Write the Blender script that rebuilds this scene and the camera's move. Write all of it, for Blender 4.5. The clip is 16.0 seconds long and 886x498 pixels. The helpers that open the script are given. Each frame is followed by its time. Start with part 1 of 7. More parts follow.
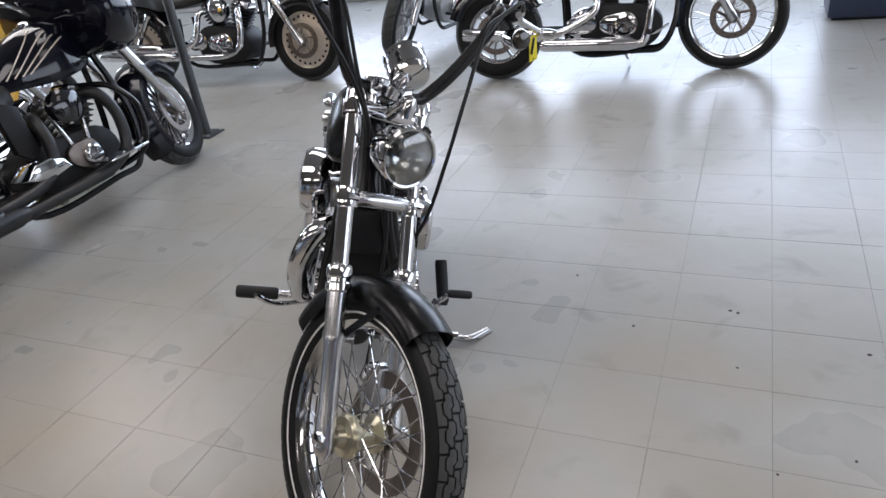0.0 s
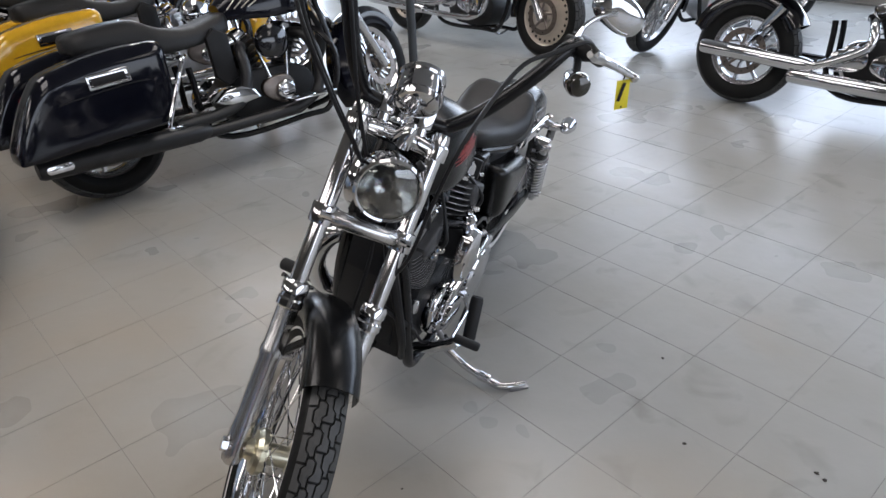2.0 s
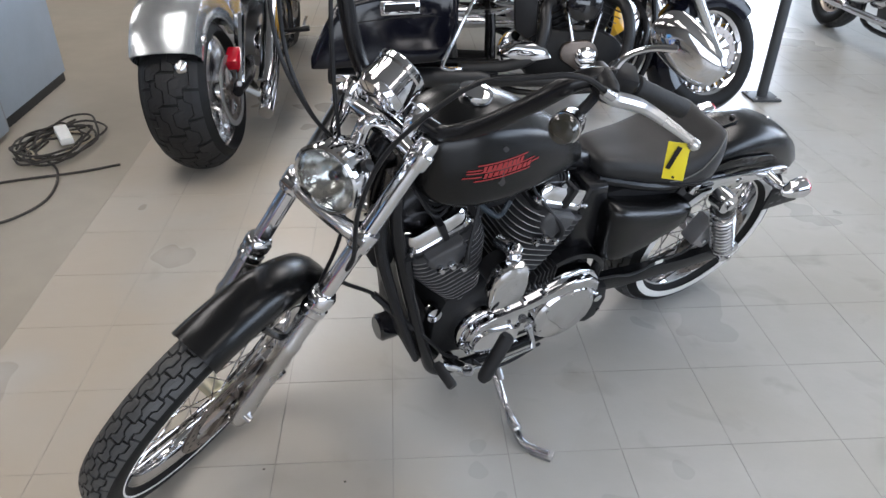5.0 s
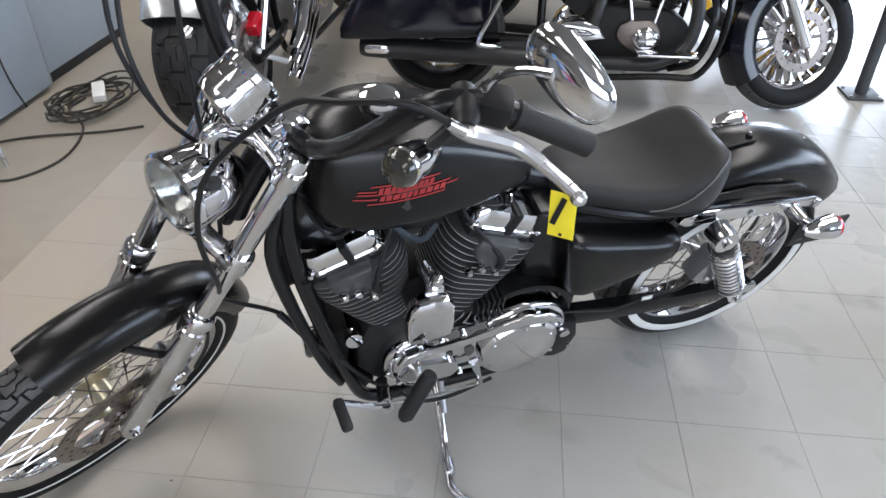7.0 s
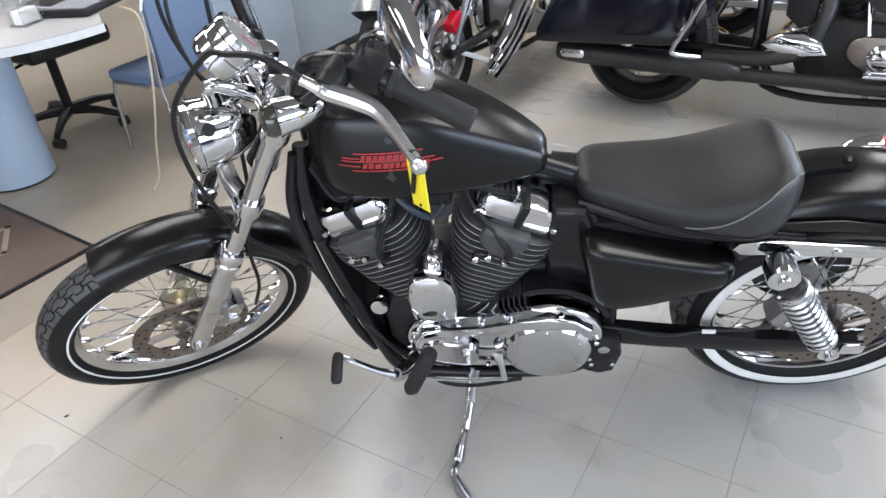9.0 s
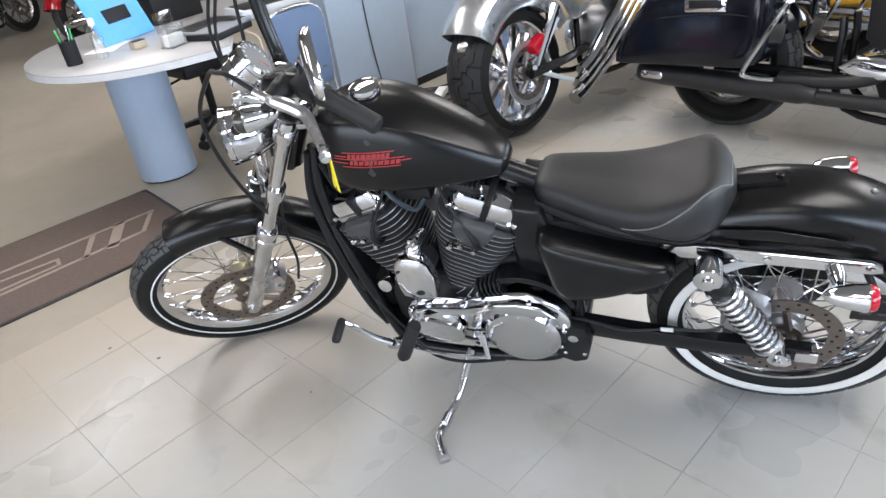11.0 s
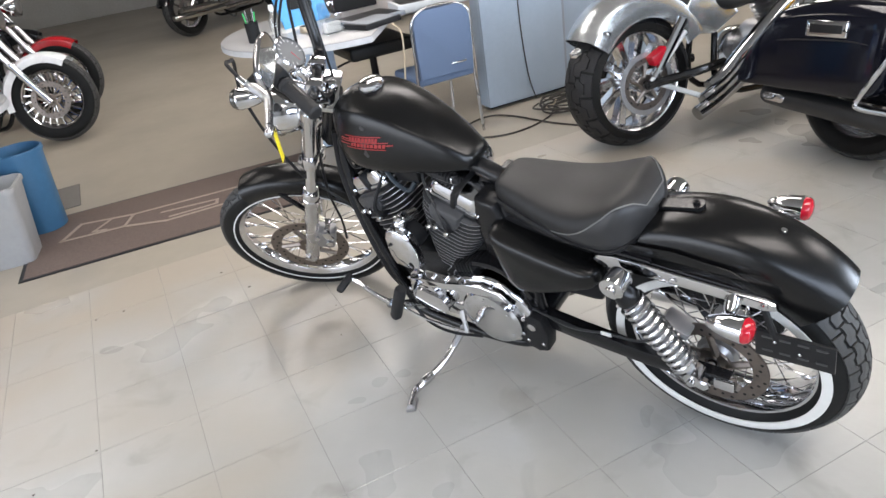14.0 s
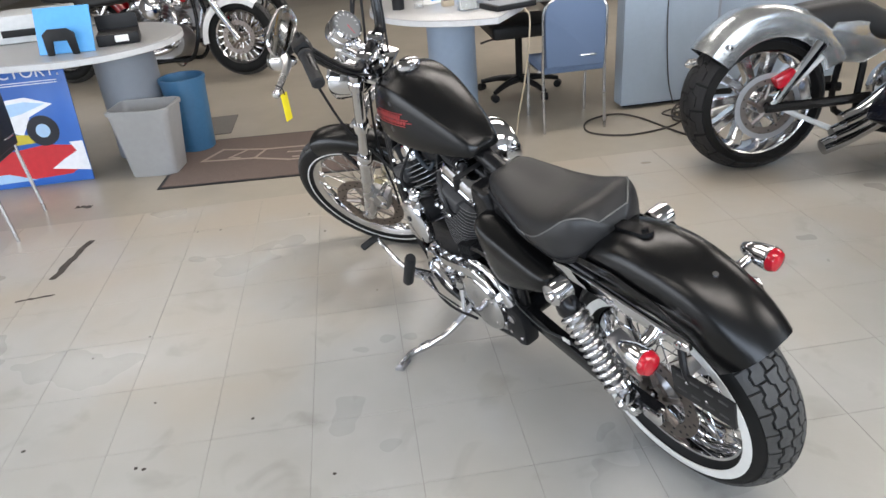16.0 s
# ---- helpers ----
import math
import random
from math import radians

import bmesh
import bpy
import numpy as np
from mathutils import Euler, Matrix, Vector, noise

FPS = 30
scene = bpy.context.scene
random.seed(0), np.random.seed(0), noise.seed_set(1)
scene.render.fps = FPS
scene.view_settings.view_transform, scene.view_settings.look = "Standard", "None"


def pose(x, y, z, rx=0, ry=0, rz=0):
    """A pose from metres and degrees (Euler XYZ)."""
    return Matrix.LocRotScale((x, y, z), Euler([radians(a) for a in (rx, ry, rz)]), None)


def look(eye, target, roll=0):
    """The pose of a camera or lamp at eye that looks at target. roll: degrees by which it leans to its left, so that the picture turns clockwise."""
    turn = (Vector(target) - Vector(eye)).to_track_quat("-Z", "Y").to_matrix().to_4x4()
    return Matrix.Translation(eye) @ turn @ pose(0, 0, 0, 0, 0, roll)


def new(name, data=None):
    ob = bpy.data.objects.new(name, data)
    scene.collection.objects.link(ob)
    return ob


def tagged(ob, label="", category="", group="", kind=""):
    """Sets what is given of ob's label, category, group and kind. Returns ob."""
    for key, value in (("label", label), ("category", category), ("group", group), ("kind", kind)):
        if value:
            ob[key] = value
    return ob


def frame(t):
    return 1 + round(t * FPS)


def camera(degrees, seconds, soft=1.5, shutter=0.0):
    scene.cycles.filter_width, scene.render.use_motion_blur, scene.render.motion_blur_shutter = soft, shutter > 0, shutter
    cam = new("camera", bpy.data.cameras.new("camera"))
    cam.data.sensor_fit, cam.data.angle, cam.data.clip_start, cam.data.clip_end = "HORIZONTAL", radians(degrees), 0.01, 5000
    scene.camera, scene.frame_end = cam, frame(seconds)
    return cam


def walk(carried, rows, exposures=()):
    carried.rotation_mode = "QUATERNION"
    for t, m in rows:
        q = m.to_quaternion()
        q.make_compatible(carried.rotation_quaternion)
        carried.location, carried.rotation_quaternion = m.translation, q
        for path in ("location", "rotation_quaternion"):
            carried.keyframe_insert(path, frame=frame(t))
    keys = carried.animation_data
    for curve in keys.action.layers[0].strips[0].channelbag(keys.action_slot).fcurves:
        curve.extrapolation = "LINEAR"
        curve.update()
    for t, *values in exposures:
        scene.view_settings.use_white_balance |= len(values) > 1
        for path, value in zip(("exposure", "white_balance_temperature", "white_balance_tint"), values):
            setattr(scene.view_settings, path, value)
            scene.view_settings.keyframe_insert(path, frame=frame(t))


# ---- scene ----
from mathutils.bvhtree import BVHTree
cam = camera(64.4, 16.0)
PATH = [
    (0, (-1.74, -0.48, 1.431), (-0.156, 0.284, 0.478), -8.2),
    (0.5, (-1.624, -0.623, 1.447), (-0.133, 0.297, 0.483), -8.0),
    (1, (-1.46, -0.606, 1.439), (-0.027, 0.378, 0.45), -4.9),
    (1.5, (-1.331, -0.661, 1.438), (0.024, 0.401, 0.42), -2.6),
    (2, (-1.184, -0.841, 1.452), (-0.04, 0.477, 0.476), -2.5),
    (2.5, (-1.065, -0.896, 1.463), (-0.11, 0.551, 0.465), -1.9),
    (3, (-0.904, -0.846, 1.454), (-0.037, 0.623, 0.41), 1.6),
    (3.5, (-0.72, -0.907, 1.46), (-0.007, 0.652, 0.43), 0.5),
    (4, (-0.526, -1.022, 1.456), (-0.064, 0.632, 0.431), -1.2),
    (4.2, (-0.476, -1.022, 1.465), (-0.098, 0.653, 0.439), -1.4),
    (6.3, (0.035, -0.821, 1.416), (-0.039, 0.806, 0.255), 3.6),
    (6.5, (0.069, -0.803, 1.418), (-0.021, 0.818, 0.25), 2.7),
    (7, (0.12, -0.701, 1.441), (-0.046, 0.924, 0.287), 0.4),
    (7.5, (0.232, -0.605, 1.441), (-0.015, 1.021, 0.303), -0.5),
    (8, (0.445, -0.513, 1.414), (-0.138, 1.032, 0.286), -0.0),
    (8.5, (0.54, -0.548, 1.381), (-0.207, 0.933, 0.264), -0.9),
    (8.7, (0.588, -0.588, 1.378), (-0.226, 0.864, 0.269), -2.7),
    (10.8, (1.091, -0.527, 1.412), (-0.18, 0.642, 0.402), -9.0),
    (11, (1.151, -0.553, 1.421), (-0.13, 0.609, 0.417), -8.9),
    (11.5, (1.288, -0.574, 1.426), (0.006, 0.598, 0.434), -6.6),
    (12, (1.385, -0.446, 1.431), (0.028, 0.656, 0.46), -7.2),
    (12.5, (1.462, -0.334, 1.418), (0.021, 0.641, 0.431), -8.8),
    (13, (1.525, -0.287, 1.407), (-0.011, 0.524, 0.415), -11.9),
    (13.5, (1.655, -0.266, 1.429), (0.057, 0.485, 0.49), -10.7),
    (14, (1.734, -0.188, 1.434), (0.098, 0.477, 0.496), -9.2),
    (14.5, (1.724, 0.014, 1.408), (0.037, 0.494, 0.448), -9.9),
    (15, (1.749, 0.13, 1.415), (0.035, 0.472, 0.442), -10.0),
    (15.5, (1.866, 0.177, 1.428), (0.116, 0.392, 0.485), -9.9),
    (16, (1.993, 0.275, 1.444), (0.238, 0.449, 0.502), -5.0),
]
EXPOSURES = [
    (0, 0.06, 6200, 16), (2, -0.04, 6200, 15), (3.5, 0.30, 6150, 14), (7, 0.64, 6150, 14),
    (8.5, 0.92, 6150, 14), (11.5, 0.90, 6200, 14), (14, 0.85, 6350, 14), (16, 0.68, 6450, 13),
]
walk(cam, [(t, look(eye, target, roll)) for t, eye, target, roll in PATH], EXPOSURES)

# ---- world and light ----
world = bpy.data.worlds.new("world")
scene.world = world
world.use_nodes = True
wn = world.node_tree.nodes
sky = wn.new("ShaderNodeTexSky")
sky.sky_type = "NISHITA"
sky.sun_disc = False
sky.sun_elevation = radians(40)
sky.sun_rotation = radians(60)
world.node_tree.links.new(sky.outputs[0], wn["Background"].inputs[0])
wn["Background"].inputs[1].default_value = 0.12


def area(name, eye, target, sx, sy, watts, colour):
    d = bpy.data.lights.new(name, "AREA")
    d.shape, d.size, d.size_y, d.energy, d.color = "RECTANGLE", sx, sy, watts, colour
    ob = new(name, d)
    ob.matrix_world = look(eye, target)
    return ob


# daylight in the openings of the shop windows; the south one is added fill
area("window_light", (6.68, 0.6, 1.82), (0, 0.6, 1.62), 8.4, 2.4, 280, (0.75, 0.87, 1.0))
area("window_light", (4.3, 10.92, 1.82), (4.3, 0, 1.2), 4.0, 2.4, 350, (0.78, 0.89, 1.0))
# fill from an added south opening, with no known window there
area("window_light", (1.2, -5.38, 1.55), (1.2, 0, 1.35), 6.8, 2.3, 130, (0.90, 0.95, 1.0))
# fluorescent ceiling fittings
CEILING_LAMPS = [(x, y) for x in (-5.2, -1.6, 2.0) for y in (-2.4, 1.2, 5.4)]
for lx, ly in CEILING_LAMPS:
    area("ceiling_lamp_light", (lx, ly, 3.28), (lx, ly, 0), 1.0, 2.4, 34 if ly > 0 else 10, (1.0, 0.95, 0.88))

# ---- materials ----
MATS = {}


def mat(name, colour, rough=0.5, metal=0.0, vary=0.12, scale=30.0, bump=0.0, bump_scale=120.0, coat=0.0, rough_vary=0.1, second=None, stain=None, stain_scale=2.0, spec=0.5):
    """A surface with grain at a fine scale and patches at a coarse one."""
    m = bpy.data.materials.new(name)
    m.use_nodes = True
    nt = m.node_tree
    b = nt.nodes["Principled BSDF"]
    co = nt.nodes.new("ShaderNodeTexCoord")

    def noise_tex(sc, detail=4.0):
        n = nt.nodes.new("ShaderNodeTexNoise")
        n.inputs["Scale"].default_value, n.inputs["Detail"].default_value = sc, detail
        nt.links.new(co.outputs["Object"], n.inputs["Vector"])
        return n

    def mixer(a, c, fac):
        x = nt.nodes.new("ShaderNodeMix")
        x.data_type = "RGBA"
        for sock, v in ((6, a), (7, c)):
            if isinstance(v, tuple):
                x.inputs[sock].default_value = (*v, 1)
            else:
                nt.links.new(v, x.inputs[sock])
        nt.links.new(fac, x.inputs[0])
        return x.outputs[2]

    fine, coarse = noise_tex(scale), noise_tex(stain_scale, 6.0)
    dark = tuple(max(0.0, c * (1 - vary)) for c in colour)
    light = second or tuple(min(1.0, c * (1 + vary)) for c in colour)
    col = mixer(dark, light, fine.outputs["Fac"])
    if stain:
        ramp = nt.nodes.new("ShaderNodeValToRGB")
        ramp.color_ramp.elements[0].position, ramp.color_ramp.elements[1].position = 0.38, 0.78
        nt.links.new(coarse.outputs["Fac"], ramp.inputs[0])
        col = mixer(col, stain, ramp.outputs[0])
    nt.links.new(col, b.inputs["Base Color"])
    mr = nt.nodes.new("ShaderNodeMapRange")
    mr.inputs["To Min"].default_value, mr.inputs["To Max"].default_value = max(0.0, rough - rough_vary), min(1.0, rough + rough_vary)
    nt.links.new(coarse.outputs["Fac"], mr.inputs[0])
    nt.links.new(mr.outputs[0], b.inputs["Roughness"])
    b.inputs["Metallic"].default_value = metal
    b.inputs["Specular IOR Level"].default_value = spec
    b.inputs["Coat Weight"].default_value = coat
    b.inputs["Coat Roughness"].default_value = 0.08
    if bump:
        bn = nt.nodes.new("ShaderNodeBump")
        bn.inputs["Strength"].default_value, bn.inputs["Distance"].default_value = bump, 0.002
        nt.links.new(noise_tex(bump_scale).outputs["Fac"], bn.inputs["Height"])
        nt.links.new(bn.outputs[0], b.inputs["Normal"])
    MATS[name] = m
    return m


def glow(name, colour, strength):
    m = mat(name, colour, 0.4)
    b = m.node_tree.nodes["Principled BSDF"]
    b.inputs["Emission Color"].default_value, b.inputs["Emission Strength"].default_value = (*colour, 1), strength
    return m


def clear(name, gloss, tint=(0.96, 0.97, 0.97)):
    """A thin clear sheet: light goes straight through, part of it is mirrored."""
    m = bpy.data.materials.new(name)
    m.use_nodes = True
    nt = m.node_tree
    nt.nodes.remove(nt.nodes["Principled BSDF"])
    tr, gs, mx = nt.nodes.new("ShaderNodeBsdfTransparent"), nt.nodes.new("ShaderNodeBsdfGlossy"), nt.nodes.new("ShaderNodeMixShader")
    tr.inputs[0].default_value, gs.inputs["Roughness"].default_value, mx.inputs[0].default_value = (*tint, 1), 0.02, gloss
    nt.links.new(tr.outputs[0], mx.inputs[1])
    nt.links.new(gs.outputs[0], mx.inputs[2])
    nt.links.new(mx.outputs[0], nt.nodes["Material Output"].inputs[0])
    MATS[name] = m
    return m


chrome = mat("chrome", (0.66, 0.66, 0.675), 0.07, 1.0, vary=0.03, rough_vary=0.04)
steel = mat("polished_alloy", (0.62, 0.62, 0.63), 0.26, 1.0, vary=0.08, rough_vary=0.08, bump=0.05)
dull_steel = mat("dull_alloy", (0.42, 0.42, 0.43), 0.42, 1.0, vary=0.12)
fin_grey = mat("fin_paint", (0.048, 0.048, 0.050), 0.42, spec=0.4, bump=0.2, bump_scale=600)
fin_edge = mat("machined_fin_edge", (0.40, 0.40, 0.41), 0.42, 0.9, vary=0.15)
rotor_steel = mat("brake_steel", (0.22, 0.19, 0.17), 0.38, 1.0, vary=0.2, scale=60)
denim = mat("satin_black_paint", (0.0036, 0.0036, 0.0038), 0.255, 0.0, vary=0.2, rough_vary=0.03, spec=0.36, bump=0.02, bump_scale=500)
gloss_black = mat("gloss_black_paint", (0.006, 0.006, 0.008), 0.10, coat=0.6, rough_vary=0.03)
frame_black = mat("black_powder_coat", (0.008, 0.008, 0.009), 0.24, spec=0.32, rough_vary=0.08)
fin_black = mat("wrinkle_black", (0.017, 0.017, 0.0175), 0.46, spec=0.22, bump=0.3, bump_scale=600)
tread_rubber = mat("tread_rubber", (0.050, 0.050, 0.049), 0.55, vary=0.3, scale=25, bump=0.2)
rubber = mat("rubber", (0.008, 0.008, 0.008), 0.58, spec=0.2, vary=0.3, scale=12, bump=0.15, rough_vary=0.12)
grip_rubber = mat("grip_rubber", (0.012, 0.012, 0.013), 0.6, spec=0.4, bump=0.3)
white_rubber = mat("white_rubber", (0.78, 0.78, 0.76), 0.55, stain=(0.6, 0.59, 0.56))
vinyl = mat("black_vinyl", (0.014, 0.014, 0.0145), 0.46, spec=0.36, vary=0.2, scale=220, bump=0.35, bump_scale=420)
side_vinyl = mat("smooth_vinyl", (0.020, 0.020, 0.021), 0.40, spec=0.45, bump=0.15, bump_scale=500)
plastic = mat("black_plastic", (0.013, 0.013, 0.014), 0.42, spec=0.22, bump=0.1)
red_lens = mat("red_lens", (0.42, 0.008, 0.02), 0.12, coat=0.5)
amber = mat("smoked_lens", (0.028, 0.026, 0.02), 0.10, coat=0.5)
yellow_tag = mat("yellow_card", (0.82, 0.68, 0.02), 0.5)
red_decal = mat("red_decal", (0.29, 0.020, 0.022), 0.4)
grey_decal = mat("charcoal_decal", (0.022, 0.021, 0.022), 0.4)
brass = mat("zinc_alloy", (0.62, 0.58, 0.44), 0.3, 1.0)


# ---- mesh helpers ----
def V(*a):
    return Vector(a)


def part(name, bm, material, parent=None, label="", smooth=True, m=None):
    """One mesh object out of a bmesh, under a thing or a part."""
    if m is not None:
        bm.transform(m)
    me = bpy.data.meshes.new(name)
    bmesh.ops.recalc_face_normals(bm, faces=bm.faces)
    for f in bm.faces:
        f.smooth = smooth
    if smooth:
        for e in bm.edges:
            if len(e.link_faces) == 2 and e.calc_face_angle(0) > 0.62:
                e.smooth = False
    bm.to_mesh(me)
    bm.free()
    me.materials.append(material)
    ob = new(name, me)
    if parent is not None:
        ob.parent = parent
    if label:
        tagged(ob, label)
    return ob


def thing(name, m, label, category, group="", kind=""):
    ob = new(name)
    ob.empty_display_size = 0.1
    ob.matrix_world = m
    return tagged(ob, label, category, group, kind)


def spline(pts, n=6):
    """Catmull-Rom through the points."""
    p = [Vector(q) for q in pts]
    if len(p) < 3:
        return p
    p = [p[0] * 2 - p[1]] + p + [p[-1] * 2 - p[-2]]
    out = []
    for i in range(1, len(p) - 2):
        a, b, c, d = p[i - 1:i + 3]
        for k in range(n):
            t = k / n
            out.append(0.5 * (2 * b + (c - a) * t + (2 * a - 5 * b + 4 * c - d) * t * t + (3 * b - a - 3 * c + d) * t ** 3))
    return out + [p[-2]]


def rings(bm, loops, caps=True, closed=False):
    """Skin a list of equal rings of points."""
    vs = [[bm.verts.new(p) for p in loop] for loop in loops]
    n = len(vs[0])
    pairs = list(zip(vs, vs[1:])) + ([(vs[-1], vs[0])] if closed else [])
    for a, b in pairs:
        for i in range(n):
            bm.faces.new((a[i], a[(i + 1) % n], b[(i + 1) % n], b[i]))
    if caps and not closed:
        bm.faces.new(vs[0])
        bm.faces.new(vs[-1])
    return bm


def tube(pts, r, seg=10, bm=None, smooth=6, caps=True):
    """A round tube along a smoothed line; r a number or one per given point."""
    bm = bm or bmesh.new()
    raw = [Vector(q) for q in pts]
    path = spline(raw, smooth) if smooth > 1 else raw
    rs = r if isinstance(r, (list, tuple)) else [r] * len(raw)
    up = None
    loops = []
    for i, p in enumerate(path):
        d = (path[min(i + 1, len(path) - 1)] - path[max(i - 1, 0)]).normalized()
        if up is None:
            up = d.orthogonal().normalized()
        else:
            up = (up - d * up.dot(d)).normalized()
        side = d.cross(up)
        u = i / max(1, len(path) - 1) * (len(rs) - 1)
        k = min(int(u), len(rs) - 2) if len(rs) > 1 else 0
        rad = rs[k] + (rs[k + 1] - rs[k]) * (u - k) if len(rs) > 1 else rs[0]
        loops.append([p + (up * math.cos(a) + side * math.sin(a)) * rad for a in (2 * math.pi * j / seg for j in range(seg))])
    return rings(bm, loops, caps)


def rod(p0, p1, r0, r1=None, seg=14, bm=None):
    return tube([p0, p1], [r0, r0 if r1 is None else r1], seg, bm, 1)


def lathe(profile, p0=(0, 0, 0), axis=(0, 1, 0), seg=32, bm=None, closed=False):
    """Turn (radius, along) pairs about an axis through p0."""
    bm = bm or bmesh.new()
    a = Vector(axis).normalized()
    u = a.orthogonal().normalized()
    v = a.cross(u)
    p0 = Vector(p0)
    loops = [[p0 + a * h + (u * math.cos(t) + v * math.sin(t)) * max(r, 1e-4) for t in (2 * math.pi * j / seg for j in range(seg))] for r, h in profile]
    return rings(bm, loops, not closed, closed)


def box(size, at=(0, 0, 0), bevel=0.0, bm=None, m=None, seg=2):
    b = bmesh.new()
    bmesh.ops.create_cube(b, size=1.0)
    bmesh.ops.scale(b, vec=size, verts=b.verts)
    if bevel:
        bmesh.ops.bevel(b, geom=b.edges[:], offset=bevel, segments=seg, affect="EDGES", profile=0.6)
    bmesh.ops.translate(b, vec=at, verts=b.verts)
    if m is not None:
        b.transform(m)
    return join(bm, b) if bm is not None else b


def join(bm, other):
    vs = {v: bm.verts.new(v.co) for v in other.verts}
    for f in other.faces:
        try:
            bm.faces.new([vs[v] for v in f.verts])
        except ValueError:
            pass
    other.free()
    return bm


def prism(outline, y0, y1, bevel=0.0, bm=None, seg=2):
    """A plate: an outline of (x, z) between two values of y, with rounded rims."""
    b = bmesh.new()
    rings(b, [[V(x, y0, z) for x, z in outline], [V(x, y1, z) for x, z in outline]])
    if bevel:
        es = [e for e in b.edges if abs(e.verts[0].co.y - e.verts[1].co.y) < 1e-6]
        bmesh.ops.bevel(b, geom=es, offset=bevel, segments=seg, affect="EDGES", profile=0.5)
    return join(bm, b) if bm is not None else b


def arch(c, radius, a0, a1, profile, n=28, thick=0.003, squash=None):
    """A mudguard: a cross profile of (y, drop) swept round the axle c in the xz plane; angles in degrees from the tail end (+x) over the top."""
    bm = bmesh.new()
    outer, inner = [], []
    for i in range(n + 1):
        u = i / n
        a = radians(a0 + (a1 - a0) * u)
        w, rr = squash(u) if squash else (1.0, radius)
        d = V(math.cos(a), 0, math.sin(a))
        outer.append([Vector(c) + d * (rr - h) + V(0, y * w, 0) for y, h in profile])
        inner.append([Vector(c) + d * (rr - h - thick) + V(0, y * w * 0.98, 0) for y, h in profile])
    loops = [o + list(reversed(i)) for o, i in zip(outer, inner)]
    return rings(bm, loops)

# ---- the room ----
wall_mat = mat("wall_paint", (0.30, 0.29, 0.27), 0.7, stain=(0.26, 0.25, 0.23))
# unseen ceiling, kept dark so chrome and black paint mirror less light
ceil_mat = mat("ceiling_paint", (0.24, 0.23, 0.21), 0.85, bump=0.2)
concrete = mat("worn_concrete", (0.36, 0.325, 0.265), 0.34, vary=0.10, scale=9, stain=(0.275, 0.245, 0.20), stain_scale=0.9, bump=0.05, bump_scale=30, rough_vary=0.12)
joint_mat = mat("tile_joint", (0.17, 0.162, 0.145), 0.7, stain=(0.37, 0.36, 0.34), stain_scale=1.7)
tile_mat = mat("vinyl_tile", (0.415, 0.418, 0.402), 0.285, vary=0.06, scale=11, stain=(0.365, 0.358, 0.322), stain_scale=1.6, bump=0.55, bump_scale=15, rough_vary=0.05, spec=0.44)
nt = tile_mat.node_tree
info, hsv, geo = nt.nodes.new("ShaderNodeObjectInfo"), nt.nodes.new("ShaderNodeHueSaturation"), nt.nodes.new("ShaderNodeNewGeometry")
mrange = nt.nodes.new("ShaderNodeMapRange")
mrange.inputs["To Min"].default_value, mrange.inputs["To Max"].default_value = 0.985, 1.015
nt.links.new(info.outputs["Random"], mrange.inputs[0])
b = nt.nodes["Principled BSDF"]
src = b.inputs["Base Color"].links[0].from_socket
nt.links.new(src, hsv.inputs["Color"])
nt.links.new(mrange.outputs[0], hsv.inputs["Value"])
nt.links.new(hsv.outputs[0], b.inputs["Base Color"])
# grey smudges and scuffs
smudge, ramp, mul = nt.nodes.new("ShaderNodeTexNoise"), nt.nodes.new("ShaderNodeValToRGB"), nt.nodes.new("ShaderNodeMix")
smudge.inputs["Scale"].default_value, smudge.inputs["Distortion"].default_value = 5.5, 0.6
ramp.color_ramp.elements[0].position, ramp.color_ramp.elements[1].position = 0.58, 0.86
mul.data_type, mul.blend_type = "RGBA", "MULTIPLY"
mul.inputs[7].default_value = (0.66, 0.64, 0.61, 1)
nt.links.new(smudge.outputs["Fac"], ramp.inputs[0])
nt.links.new(ramp.outputs[0], mul.inputs[0])
nt.links.new(hsv.outputs[0], mul.inputs[6])
nt.links.new(mul.outputs[2], b.inputs["Base Color"])
# tan wear where people walk past the desks
sep, wear, fall, add_, lim, tan_ = (nt.nodes.new("ShaderNode" + k) for k in ("SeparateXYZ", "TexNoise", "MapRange", "Math", "MapRange", "Mix"))
wear.inputs["Scale"].default_value, wear.inputs["Distortion"].default_value = 1.7, 0.3
fall.inputs["From Min"].default_value, fall.inputs["From Max"].default_value = -1.5, 0.7
fall.inputs["To Min"].default_value, fall.inputs["To Max"].default_value = 0.34, -0.20
lim.inputs["From Min"].default_value, lim.inputs["From Max"].default_value = 0.42, 0.86
tan_.data_type = "RGBA"
tan_.inputs[7].default_value = (0.41, 0.365, 0.30, 1)
nt.links.new(geo.outputs["Position"], sep.inputs[0])
nt.links.new(sep.outputs[0], fall.inputs[0])
nt.links.new(fall.outputs[0], add_.inputs[0])
nt.links.new(wear.outputs["Fac"], add_.inputs[1])
nt.links.new(add_.outputs[0], lim.inputs[0])
nt.links.new(lim.outputs[0], tan_.inputs[0])
nt.links.new(mul.outputs[2], tan_.inputs[6])
nt.links.new(tan_.outputs[2], b.inputs["Base Color"])
# patterns run on across the tiles
for n in nt.nodes:
    if n.type == "TEX_NOISE":
        n.inputs["Detail"].default_value = 3.0
        nt.links.new(geo.outputs["Position"], n.inputs["Vector"])

